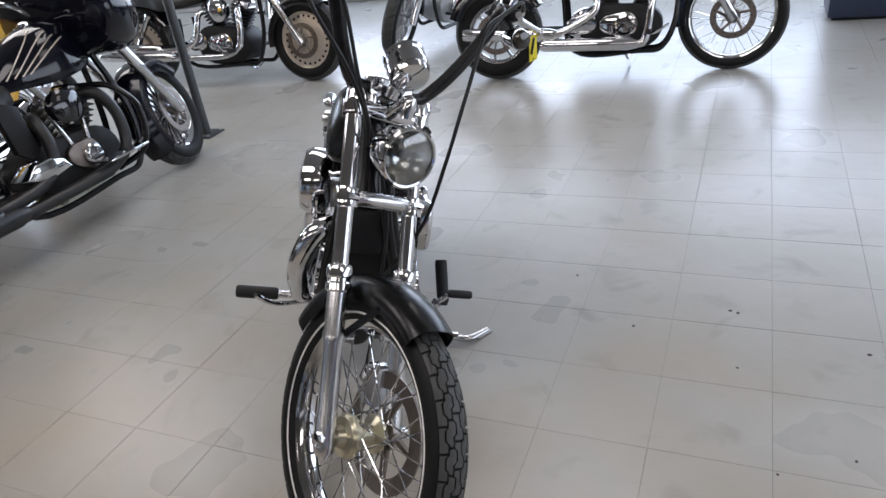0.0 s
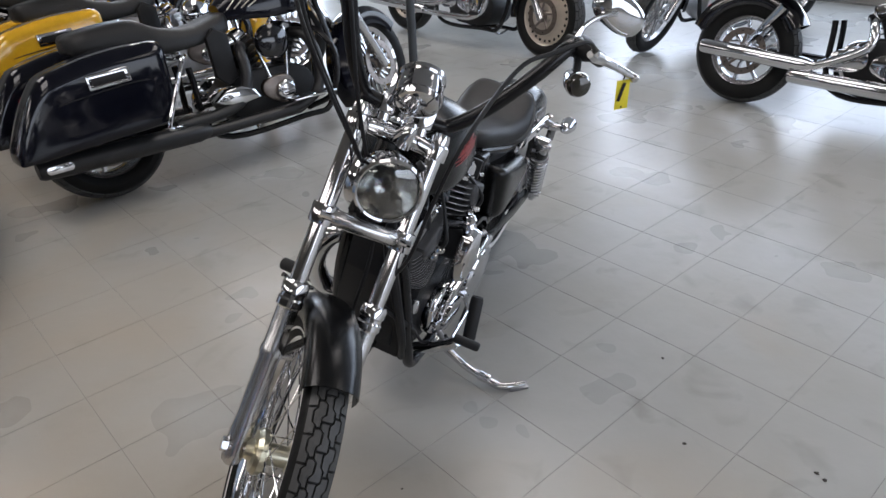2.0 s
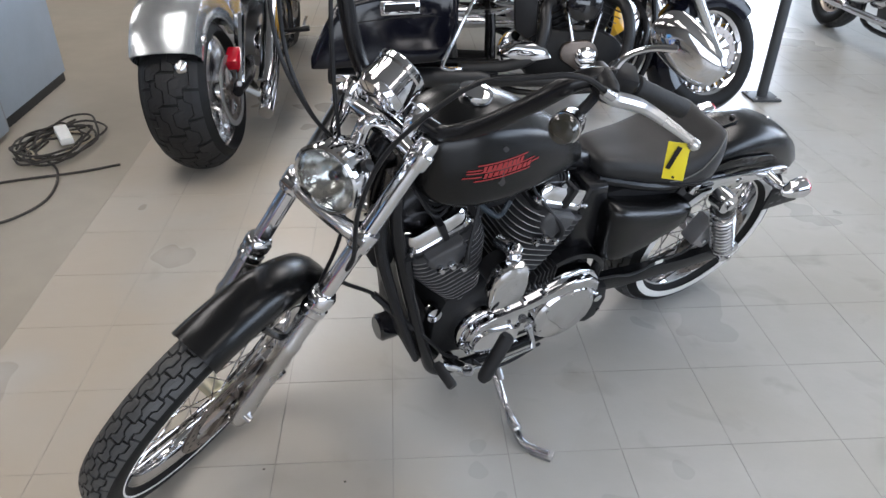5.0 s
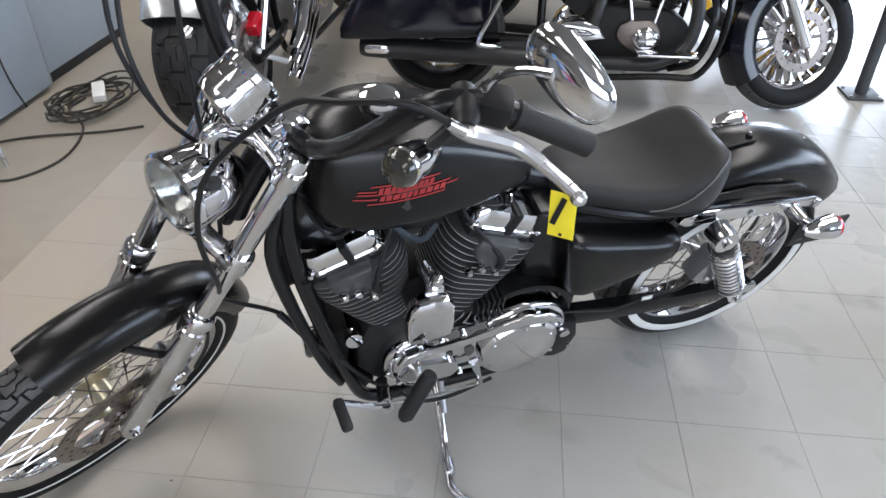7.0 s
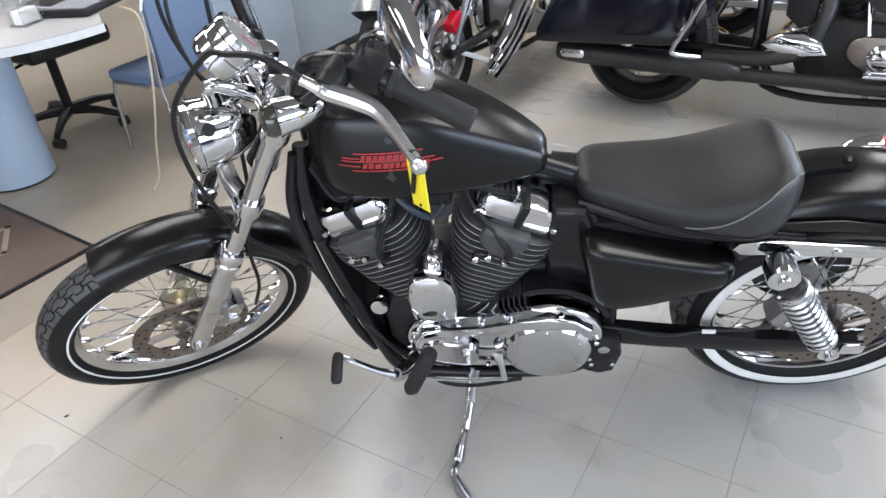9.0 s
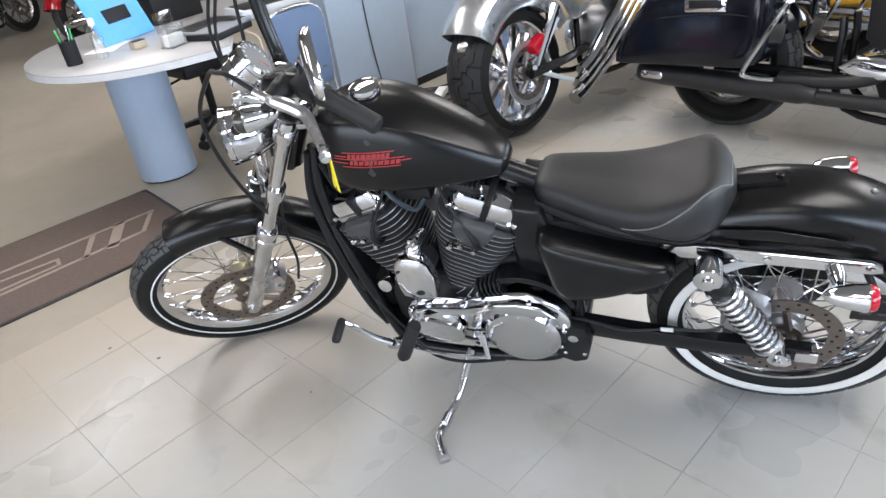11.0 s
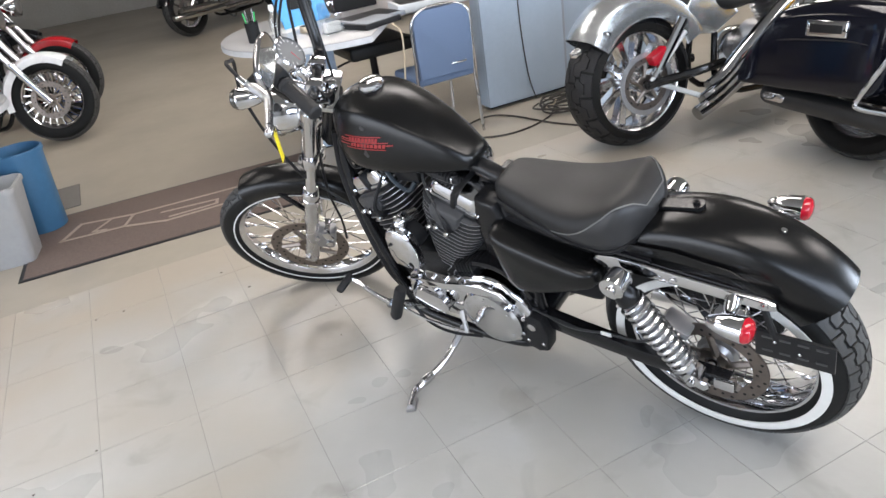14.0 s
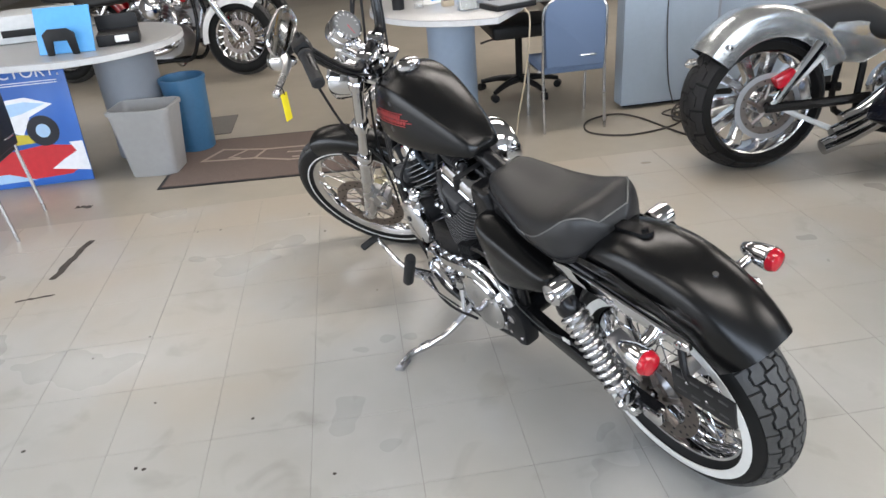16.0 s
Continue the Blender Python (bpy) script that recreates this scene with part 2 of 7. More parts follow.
T = 0.305
EDGE = -5 * T
XE, XW, YN, YS, H = 6.8, -13.0, 11.0, -5.5, 3.4
floor = part("floor", box((XE - EDGE, YN - YS, 0.1), ((XE + EDGE) / 2, (YN + YS) / 2, -0.0514)), joint_mat, smooth=False)
tagged(floor, "worn pale grey vinyl tile floor with a dull shine", "floor", kind="structure")
tagged(part("floor_concrete", box((EDGE - XW, YN - YS, 0.1), ((EDGE + XW) / 2, (YN + YS) / 2, -0.0505)), concrete, smooth=False), "tan sealed concrete floor with dark stains", "floor", kind="structure")


def wall(name, size, at):
    return tagged(part(name, box(size, at), wall_mat, smooth=False), "pale painted shop wall", "wall", kind="structure")


wall("wall_west", (0.2, YN - YS, H), (XW - 0.1, (YN + YS) / 2, H / 2))
# window walls: low sill wall, header and piers round the openings; the south opening is added for its fill light
for nm, horizontal, c0, c1, a, fixed in (("wall_east", False, -4.0, 5.2, (YS, YN), XE), ("wall_south", True, -2.4, 4.8, (XW, XE), YS), ("wall_north", True, 2.2, 6.4, (XW, XE), YN + 0.2)):
    def slab(n, lo, hi, z0, z1):
        if horizontal:
            wall(n, (hi - lo, 0.2, z1 - z0), ((lo + hi) / 2, fixed - 0.1, (z0 + z1) / 2))
        else:
            wall(n, (0.2, hi - lo, z1 - z0), (fixed + 0.1, (lo + hi) / 2, (z0 + z1) / 2))

    sill = 0.32 if nm == "wall_south" else 0.55
    top = 2.78 if nm == "wall_south" else 3.1
    slab(nm + "_sill", c0, c1, 0, sill)
    slab(nm + "_header", c0, c1, top, H)
    slab(nm + "_pier_1", a[0], c0, 0, H)
    slab(nm + "_pier_2", c1, a[1], 0, H)
    n = 5
    for k in range(n + 1):
        u = c0 + (c1 - c0) * k / n
        at = (u, fixed - 0.05, (sill + top) / 2) if horizontal else (fixed + 0.03, u, (sill + top) / 2)
        sz = (0.06, 0.08, top - sill) if horizontal else (0.08, 0.06, top - sill)
        tagged(part("window_mullion", box(sz, at, 0.006), frame_black), "dark metal shop window mullion", "window", kind="structure")
tagged(part("ceiling", box((XE - XW, YN - YS, 0.1), ((XE + XW) / 2, (YN + YS) / 2, H + 0.05)), ceil_mat, smooth=False), "dark grey ceiling out of view", "ceiling", kind="structure")
tagged(part("ground", box((120, 120, 0.1), (0, 0, -0.3)), mat("asphalt", (0.06, 0.06, 0.06), 0.8), smooth=False), "grey asphalt ground outside", "ground", kind="structure")
tube_glow = glow("fluorescent_tube", (1.0, 0.92, 0.80), 4.0)
for lx, ly in CEILING_LAMPS:
    f = thing("ceiling_light", pose(lx, ly, 3.30), "white fluorescent ceiling light fitting", "ceiling light", "ceiling lights")
    part("housing", box((1.06, 2.46, 0.06), (0, 0, 0.05), 0.01), ceil_mat, f)
    for dx in (-0.45, -0.27, -0.09, 0.09, 0.27, 0.45):
        part("tube", rod((dx, -1.17, 0.005), (dx, 1.17, 0.005), 0.014, seg=10), tube_glow, f)


def tile_mesh(name):
    bm = bmesh.new()
    h, c = T / 2 - 0.0006, 0.0008
    rings(bm, [[V(sx * (h - d), sy * (h - d), z) for sx, sy in ((-1, -1), (1, -1), (1, 1), (-1, 1))] for d, z in ((0, -0.0035), (0, -0.0006), (c, 0))])
    me = bpy.data.meshes.new(name)
    bmesh.ops.recalc_face_normals(bm, faces=bm.faces)
    bm.to_mesh(me)
    bm.free()
    me.materials.append(tile_mat)
    return me

# ---- parts shared by all motorcycles ----
def skin(sections, prof, smooth=4, caps=True):
    """Body of cross sections (x, half width, z bottom, z top) with the half outline prof of (across, height) from the bottom up."""
    line = spline([(s[0], s[1], s[2]) for s in sections], smooth)
    tops = spline([(s[0], s[3], 0) for s in sections], smooth)
    pr = [(max(p.x, 0), p.y) for p in spline([(u, v, 0) for u, v in prof], 3)]
    loops = []
    for p, q in zip(line, tops):
        w, h = max(p.y, 0.002), max(q.y - p.z, 0.003)
        right = [V(p.x, u * w, p.z + v * h) for u, v in pr]
        left = [V(p.x, -u * w, p.z + v * h) for u, v in reversed(pr[1:-1])]
        loops.append(right + left)
    return rings(bmesh.new(), loops, caps)


def tyre_point(c, r, w, ang, s, h):
    """A point on a tyre: angle round the axle, s from -1 to 1 across the crown, h above the rubber."""
    rho = w * 0.62
    b = s * 0.80
    rad = r - rho + (rho + h) * math.cos(b)
    return V(c[0] + rad * math.cos(ang), (rho + h) * math.sin(b) * 0.95, c[1] + rad * math.sin(ang))


def tread(c, r, w, pitches, parent, m=None, kind="front"):
    """Ribs between zigzag grooves, cut across by sipes, standing proud of the crown."""
    bm = bmesh.new()
    amp = {"front": 0.075, "rear": 0.055, "fat": 0.10}[kind]
    lines = [-1.0, -0.60, -0.20, 0.20, 0.60, 1.0]

    def edge(g, u):
        """Middle of groove g at u pitches round the tyre."""
        if g in (0, 5):
            return lines[g]
        v = (u + 0.23 * g) % 1.0
        k = [(0.0, 1), (0.38, 1), (0.50, -1), (0.88, -1), (1.0, 1)]
        return lines[g] + amp * float(np.interp(v, [a for a, b in k], [b for a, b in k]))

    half = 0.034 if kind != "fat" else 0.008
    for rib in range(5):
        cut = 0.23 * rib
        for k in range(pitches):
            us = sorted({0.05, 0.95} | {x for x in ((a - 0.23 * g - cut) % 1.0 for g in (rib, rib + 1) for a in (0.0, 0.38, 0.5, 0.88)) if 0.07 < x < 0.93})
            low = []
            for u in us:
                a, b = edge(rib, u + cut) + half, edge(rib + 1, u + cut) - half
                ang = (k + u + cut) * 2 * math.pi / pitches
                row = []
                for s_, h in ((a, -0.004), (a + 0.012, 0.0030), ((a + b) / 2, 0.0030), (b - 0.012, 0.0030), (b, -0.004)):
                    row.append(bm.verts.new(tyre_point(c, r - 0.003, w, ang, s_ * 0.97, h)))
                low.append(row)
            for p, q in zip(low, low[1:]):
                for i in range(4):
                    bm.faces.new((p[i], p[i + 1], q[i + 1], q[i]))
            bm.faces.new(low[0])
            bm.faces.new(low[-1])
    ob = part("tread", bm, grip_rubber if kind == "fat" else tread_rubber, parent, smooth=False, m=m)
    return tagged(ob, kind="stuff")


def tyre_profile(r, w, rim_r):
    pts = []
    for i in range(-8, 9):
        s = i / 8 * 1.15
        p = tyre_point((0, 0), r - 0.0055, w, math.pi / 2, s, 0)
        pts.append((p.z, p.y))
    e = pts[-1]
    side = [(rim_r + (e[0] - rim_r) * 0.55, w * 0.5), (rim_r + 0.008, w * 0.44), (rim_r - 0.004, w * 0.36)]
    return [(a, -b) for a, b in reversed(side)] + pts + side


def make_tyre(c, r, w, rim_r, parent, m=None, seg=64):
    return part("tyre", lathe(tyre_profile(r, w, rim_r), (c[0], 0, c[1]), seg=seg, closed=True), rubber, parent, m=m)


def side_band(c, r0, r1, y, parent, m=None, thick=0.003, material=None, bulge=0.004):
    ob = lathe([(r0, y), ((r0 + r1) / 2, y + math.copysign(bulge, y)), (r1, y), (r1, y - math.copysign(thick, y)), (r0, y - math.copysign(thick, y))], (c[0], 0, c[1]), seg=72, closed=True)
    return part("white_band", ob, material or white_rubber, parent, m=m)


def wire_wheel(c, r, w, rim_r, parent, m=None, spokes=40, hub_r=0.034, hub_w=0.12, name="wheel", hub_mat=None):
    """A laced wheel: chrome rim, hub, crossed spokes with nipples, tyre."""
    y = w * 0.40
    prof = [(rim_r + 0.006, -y), (rim_r + 0.004, -y + 0.005), (rim_r - 0.010, -y + 0.010), (rim_r - 0.022, -y * 0.45), (rim_r - 0.026, 0), (rim_r - 0.022, y * 0.45), (rim_r - 0.010, y - 0.010), (rim_r + 0.004, y - 0.005), (rim_r + 0.006, y), (rim_r - 0.008, y * 0.75), (rim_r - 0.012, 0), (rim_r - 0.008, -y * 0.75)]
    rim = part(name, lathe(prof, (c[0], 0, c[1]), seg=72, closed=True), chrome, parent, "chrome laced wheel rim", m=m)
    make_tyre(c, r, w, rim_r, rim, m)
    hub = [(0.014, -hub_w / 2 - 0.02), (hub_r * 0.7, -hub_w / 2 - 0.018), (hub_r, -hub_w / 2), (hub_r + 0.012, -hub_w / 2 + 0.004), (hub_r + 0.012, -hub_w / 2 + 0.012), (hub_r * 0.72, -hub_w / 2 + 0.022), (hub_r * 0.72, hub_w / 2 - 0.022), (hub_r + 0.012, hub_w / 2 - 0.012), (hub_r + 0.012, hub_w / 2 - 0.004), (hub_r, hub_w / 2), (hub_r * 0.7, hub_w / 2 + 0.018), (0.014, hub_w / 2 + 0.02)]
    part("hub", lathe(hub, (c[0], 0, c[1]), seg=32), hub_mat or brass, rim, m=m)
    for i in range(spokes):
        side = 1 if i % 2 else -1
        lean = 1 if (i // 2) % 2 else -1
        a = 2 * math.pi * i / spokes
        b = a + lean * 1.05
        p0 = V(c[0] + (hub_r + 0.008) * math.cos(b), side * (hub_w / 2 - 0.008), c[1] + (hub_r + 0.008) * math.sin(b))
        p1 = V(c[0] + (rim_r - 0.022) * math.cos(a), side * w * 0.05, c[1] + (rim_r - 0.022) * math.sin(a))
        bm = rod(p0, p1, 0.0019, seg=5)
        rod(p1 + (p0 - p1) * 0.07, p1, 0.0036, seg=6, bm=bm)
        part("spoke", bm, chrome, rim, m=m)
    return rim


def disc_brake(c, y, r, parent, m=None, holes=36, name="brake_disc"):
    """A drilled brake disc with its open carrier arms."""
    bm = lathe([(r, -0.0025), (r, 0.0025), (r * 0.72, 0.0025), (r * 0.72, -0.0025)], (c[0], y, c[1]), seg=64, closed=True)
    for k in range(5):
        a = 2 * math.pi * k / 5
        p0 = V(c[0] + 0.035 * math.cos(a), y, c[1] + 0.035 * math.sin(a))
        p1 = V(c[0] + r * 0.74 * math.cos(a + 0.35), y, c[1] + r * 0.74 * math.sin(a + 0.35))
        rod(p0, p1, 0.010, 0.009, 6, bm)
    lathe([(0.045, -0.004), (0.045, 0.004), (0.02, 0.004), (0.02, -0.004)], (c[0], y, c[1]), seg=24, bm=bm, closed=True)
    disc = part(name, bm, rotor_steel, parent, m=m)
    sgn = -1 if y < 0 else 1
    hb = bmesh.new()
    for k in range(holes):
        a = 2 * math.pi * k / holes
        rr = r * (0.79, 0.86, 0.93)[k % 3]
        lathe([(0.0042, 0.0), (0.0042, 0.0006)], (c[0] + rr * math.cos(a), y + sgn * 0.0026, c[1] + rr * math.sin(a)), (0, sgn, 0), 8, hb)
    tagged(part("drilled_holes", hb, plastic, disc, m=m), kind="stuff")
    return disc


def bullet_lamp(at, direction, r, length, parent, lens, m=None, name="turn_signal"):
    """A bullet-shaped chrome lamp; direction points out of its lens."""
    body = part(name, lathe([(0.004, -length), (r * 0.45, -length * 0.9), (r * 0.75, -length * 0.62), (r * 0.95, -length * 0.3), (r, -length * 0.05), (r * 1.04, 0), (r * 1.04, 0.006), (r * 0.9, 0.007)], at, direction, 28), chrome, parent, "chrome bullet turn signal", m=m)
    part("lens", lathe([(r * 0.97, 0.004), (r * 0.97, 0.014), (r * 0.80, 0.022), (r * 0.4, 0.026), (0.001, 0.027)], at, direction, 28), lens, body, m=m)
    return body


def bolts(parent, places, axis, r=0.006, h=0.007, material=None, m=None, name="bolt"):
    for p in places:
        part(name, lathe([(r, -0.002), (r, h * 0.8), (r * 0.75, h), (0.0005, h)], p, axis, 8), material or chrome, parent, m=m)


def hull2(c0, r0, c1, r1, n=40):
    """Outline round two circles in (x, z)."""
    pts = [(c0[0] + r0 * math.cos(2 * math.pi * i / n), c0[1] + r0 * math.sin(2 * math.pi * i / n)) for i in range(n)]
    pts += [(c1[0] + r1 * math.cos(2 * math.pi * i / n), c1[1] + r1 * math.sin(2 * math.pi * i / n)) for i in range(n)]
    pts = sorted(set((round(x, 5), round(z, 5)) for x, z in pts))

    def half(ps):
        out = []
        for p in ps:
            while len(out) > 1 and (out[-1][0] - out[-2][0]) * (p[1] - out[-2][1]) - (out[-1][1] - out[-2][1]) * (p[0] - out[-2][0]) <= 0:
                out.pop()
            out.append(p)
        return out[:-1]

    return half(pts) + half(pts[::-1])


def fin_outline(w, d, r, n=5, notch=0.0):
    """Rounded rectangle in (x, y)."""
    pts = []
    for cx, cy, a0 in ((w - r, d - r, 0), (-w + r, d - r, 90), (-w + r, -d + r, 180), (w - r, -d + r, 270)):
        for k in range(n + 1):
            a = radians(a0 + 90 * k / n)
            pts.append((cx + r * math.cos(a), cy + r * math.sin(a)))
    return pts


def v_cylinder(base, lean, parent, fins=15, scale=1.0, cover=None, fin_mat=None, bright=True):
    """A finned cylinder with its head and rocker cover, standing on base, leaning in the xz plane (degrees, positive to the rear)."""
    m = Matrix.Translation(base) @ Matrix.Rotation(radians(lean), 4, "Y") @ Matrix.Scale(scale, 4)
    barrel = part("cylinder", lathe([(0.052, 0.0), (0.055, 0.10), (0.06, 0.24)], (0, 0, 0), (0, 0, 1), 24), fin_mat or fin_black, parent, "black finned engine cylinder", m=m)
    for k in range(fins):
        u = k / (fins - 1)
        w = 0.030 + 0.070 * min(1.0, u * 1.30) ** 0.75
        d = 0.078 + 0.010 * min(1.0, u * 2.5)
        z = -0.022 + 0.214 * u
        bm = bmesh.new()
        o = fin_outline(w, d, min(w, d) * 0.62)
        rings(bm, [[V(x * s, y * s, z + h) for x, y in o] for s, h in ((0.97, 0.0), (1.0, 0.0012), (1.0, 0.0034), (0.97, 0.0046))])
        fin = part("cooling_fin", bm, fin_mat or fin_grey, barrel, m=m)
        if bright:
            fin.data.materials.append(fin_edge)
            n = len(o)
            for f in fin.data.polygons:
                if n <= f.index < 2 * n:
                    f.material_index = 1
    head = box((0.145, 0.140, 0.034), (0, 0, 0.200), 0.012)
    part("cylinder_head", head, fin_mat or fin_black, barrel, m=m)
    hump = bmesh.new()
    ho = [(-0.050, 0.206), (0.036, 0.206), (0.040, 0.186), (0.030, 0.158), (0.012, 0.142), (-0.008, 0.142), (-0.028, 0.150), (-0.048, 0.165), (-0.056, 0.186)]
    rings(hump, [[V(x * k, y, 0.17 + (z - 0.17) * k) for x, z in ho] for k, y in ((1.0, -0.070), (1.0, -0.087), (0.93, -0.093), (0.80, -0.096), (0.4, -0.098))])
    part("head_casting", hump, fin_mat or fin_grey, barrel, m=m)
    rc = bmesh.new()
    o = fin_outline(0.078, 0.072, 0.026)
    rings(rc, [[V(x * s, y * s, z) for x, y in o] for s, z in ((1.0, 0.208), (1.02, 0.212), (1.02, 0.221), (0.97, 0.225), (0.96, 0.246), (0.88, 0.258), (0.5, 0.263))])
    rocker = part("rocker_cover", rc, cover or chrome, barrel, "chrome rocker cover", m=m)
    part("rocker_mount", box((0.017, 0.154, 0.054), (0.006, 0, 0.238), 0.006), plastic, rocker, m=m)
    bolts(rocker, [(sx * 0.074, sy * 0.068, 0.221) for sx in (-1, 1) for sy in (-1, 1)], (0, 0, 1), m=m)
    return barrel


def coil_spring(p0, p1, r, wire, turns, parent, material, m=None, n=12):
    p0, p1 = Vector(p0), Vector(p1)
    d = (p1 - p0).normalized()
    u = d.orthogonal().normalized()
    v = d.cross(u)
    pts = []
    for i in range(turns * n + 1):
        t = i / (turns * n)
        a = 2 * math.pi * turns * t
        pts.append(p0.lerp(p1, t) + (u * math.cos(a) + v * math.sin(a)) * r)
    return part("spring", tube(pts, wire, 6, None, 1), material, parent, "chrome coil spring", m=m)


# ---- the motorcycle in the middle ----
BIKE = pose(0.6762, 1.0555, 0.012, 0, 0, 24.75) @ pose(0, 0, 0, 14.5, 0, 0)
bike = thing("motorcycle", BIKE, "satin black cruiser motorcycle with chrome covers, leaning on its side stand", "motorcycle")
RC = (-0.038, 0.304)
RAKE, STEER = radians(30.5), radians(33.7)
AXIS = V(math.sin(RAKE), 0, math.cos(RAKE))
FWD = V(-math.cos(RAKE), 0, math.sin(RAKE))
HEADPT = V(-1.153, 0, 0.937)
STEERED = Matrix.Translation(HEADPT) @ Matrix.Rotation(STEER, 4, AXIS) @ Matrix.Translation(-HEADPT)


def S(a, f, y):
    """A point of the front end before it is steered: along the steering axis, ahead of it, across."""
    return HEADPT + AXIS * a + FWD * f + V(0, y, 0)


# rear wheel
rear = wire_wheel(RC, 0.321, 0.155, 0.233, bike, name="rear_wheel", hub_r=0.04, hub_w=0.13, hub_mat=dull_steel)
tread(RC, 0.321, 0.155, 34, rear, kind="rear")
side_band(RC, 0.2405, 0.2640, -0.0775, rear, bulge=0.003)
side_band(RC, 0.2405, 0.2640, 0.0775, rear, bulge=0.003)
disc_brake(RC, -0.092, 0.134, rear)
part("belt_pulley", lathe([(0.115, 0.09), (0.115, 0.115), (0.095, 0.117), (0.095, 0.1), (0.03, 0.1), (0.03, 0.09)], (RC[0], 0, RC[1]), seg=48), frame_black, rear)
part("axle", rod((RC[0], -0.165, RC[1]), (RC[0], 0.165, RC[1]), 0.012), chrome, rear)
part("axle_nut", lathe([(0.019, 0), (0.019, 0.014), (0.014, 0.018), (0.001, 0.018)], (RC[0], -0.155, RC[1]), (0, -1, 0), 6), chrome, rear, smooth=False)
# rear brake caliper
cal = part("brake_caliper", box((0.075, 0.06, 0.10), (0, 0, 0), 0.012, m=pose(-0.127, -0.105, 0.400, 0, 28, 0)), dull_steel, bike, "grey rear brake caliper")
bolts(cal, [(-0.112, -0.137, 0.425), (-0.142, -0.137, 0.385)], (0, -1, 0), 0.009, 0.008)
# swing arm
for s in (-1, 1):
    bm = bmesh.new()
    loops = []
    for x, z, h, y in ((-0.56, 0.300, 0.030, 0.095), (-0.40, 0.298, 0.028, 0.110), (-0.20, 0.304, 0.024, 0.128), (-0.06, 0.306, 0.024, 0.132), (0.02, 0.307, 0.020, 0.132)):
        loops.append([V(x, s * y + dy, z + dz) for dy, dz in ((-0.014, -h), (0.014, -h), (0.017, -h + 0.006), (0.017, h - 0.006), (0.014, h), (-0.014, h), (-0.017, h - 0.006), (-0.017, -h + 0.006))])
    part("swing_arm", rings(bm, loops), frame_black, bike)
part("swing_arm_bridge", rod((-0.53, -0.10, 0.30), (-0.53, 0.10, 0.30), 0.035), frame_black, bike)
bm = prism([(-0.60, 0.33), (-0.55, 0.345), (-0.50, 0.33), (-0.485, 0.27), (-0.50, 0.20), (-0.535, 0.185), (-0.56, 0.215), (-0.60, 0.225)], -0.150, -0.095, 0.010)
piv = part("pivot_bracket", bm, plastic, bike, "black pivot bracket")
bolts(piv, [(-0.53, -0.150, 0.30)], (0, -1, 0), 0.014, 0.008)
bolts(piv, [(-0.555, -0.150, 0.235), (-0.505, -0.150, 0.235)], (0, -1, 0), 0.006, 0.006)
part("belt_guard", arch((-0.30, 0.12, 0.42), 0.10, 20, 160, [(-0.02, 0), (0, -0.004), (0.02, 0)], 10), frame_black, bike)
part("axle_adjuster", box((0.05, 0.03, 0.034), (0.01, -0.140, 0.306), 0.006), chrome, bike)
# shocks
for s in (-1, 1):
    t0, t1 = V(-0.216, s * 0.172, 0.600), V(-0.055, s * 0.160, 0.328)
    d = (t1 - t0).normalized()
    sh = part("shock_absorber", tube([t0 + d * 0.06, t0 + d * 0.10, t0 + d * 0.20, t1 - d * 0.02], [0.026, 0.023, 0.021, 0.014], 16, None, 1), dull_steel, bike, "chrome sprung rear shock absorber")
    part("shock_cap", lathe([(0.016, -0.010), (0.021, 0.010), (0.028, 0.032), (0.030, 0.052), (0.027, 0.060)], t0, d, 24), frame_black, sh)
    part("top_eye", lathe([(0.030, -0.024), (0.031, -0.018), (0.031, 0.018), (0.030, 0.024), (0.013, 0.026), (0.012, 0.034), (0.001, 0.035)], t0, (0, s, 0), 24), chrome, sh)
    coil_spring(t0 + d * 0.052, t1 - d * 0.045, 0.031, 0.0056, 11, sh, steel)
    part("spring_seat", lathe([(0.036, 0), (0.036, 0.01), (0.02, 0.02)], t1 - d * 0.050, d, 20), chrome, sh)
    part("bottom_eye", lathe([(0.021, -0.022), (0.021, 0.022), (0.010, 0.024), (0.009, 0.034), (0.001, 0.034)], t1, (0, s, 0), 18), chrome, sh)
# rear fender
FEN = [(-0.098, 0.115), (-0.100, 0.085), (-0.099, 0.055), (-0.090, 0.026), (-0.066, 0.008), (-0.034, 0.001), (0, -0.001), (0.034, 0.001), (0.066, 0.008), (0.090, 0.026), (0.099, 0.055), (0.100, 0.085), (0.098, 0.115)]


def fender_shape(u):
    return 0.79 + 0.15 * min(1.0, u / 0.55) ** 0.8, 0.364 + 0.050 * u


rf = part("rear_fender", arch((-0.025, 0, 0.325), 0.38, 43.5, 128, FEN, 36, 0.003, fender_shape), denim, bike, "satin black bobbed rear fender")
part("fender_bolt", lathe([(0.007, 0), (0.0065, 0.004), (0.001, 0.005)], (0.095, 0.004, 0.6865), (0.31, 0, 0.95), 12), chrome, rf)
br = bmesh.new()
o = fin_outline(0.055, 0.016, 0.015)
rings(br, [[V(x, y, z) for x, y in o] for z in (-0.004, 0.006)])
part("seat_bracket", br, frame_black, rf, m=pose(-0.120, 0, 0.7155, 0, -8.0, 0))
part("bracket_knob", lathe([(0.008, 0), (0.008, 0.008), (0.001, 0.011)], (-0.085, 0, 0.7255), (0, 0, 1), 12), frame_black, rf)
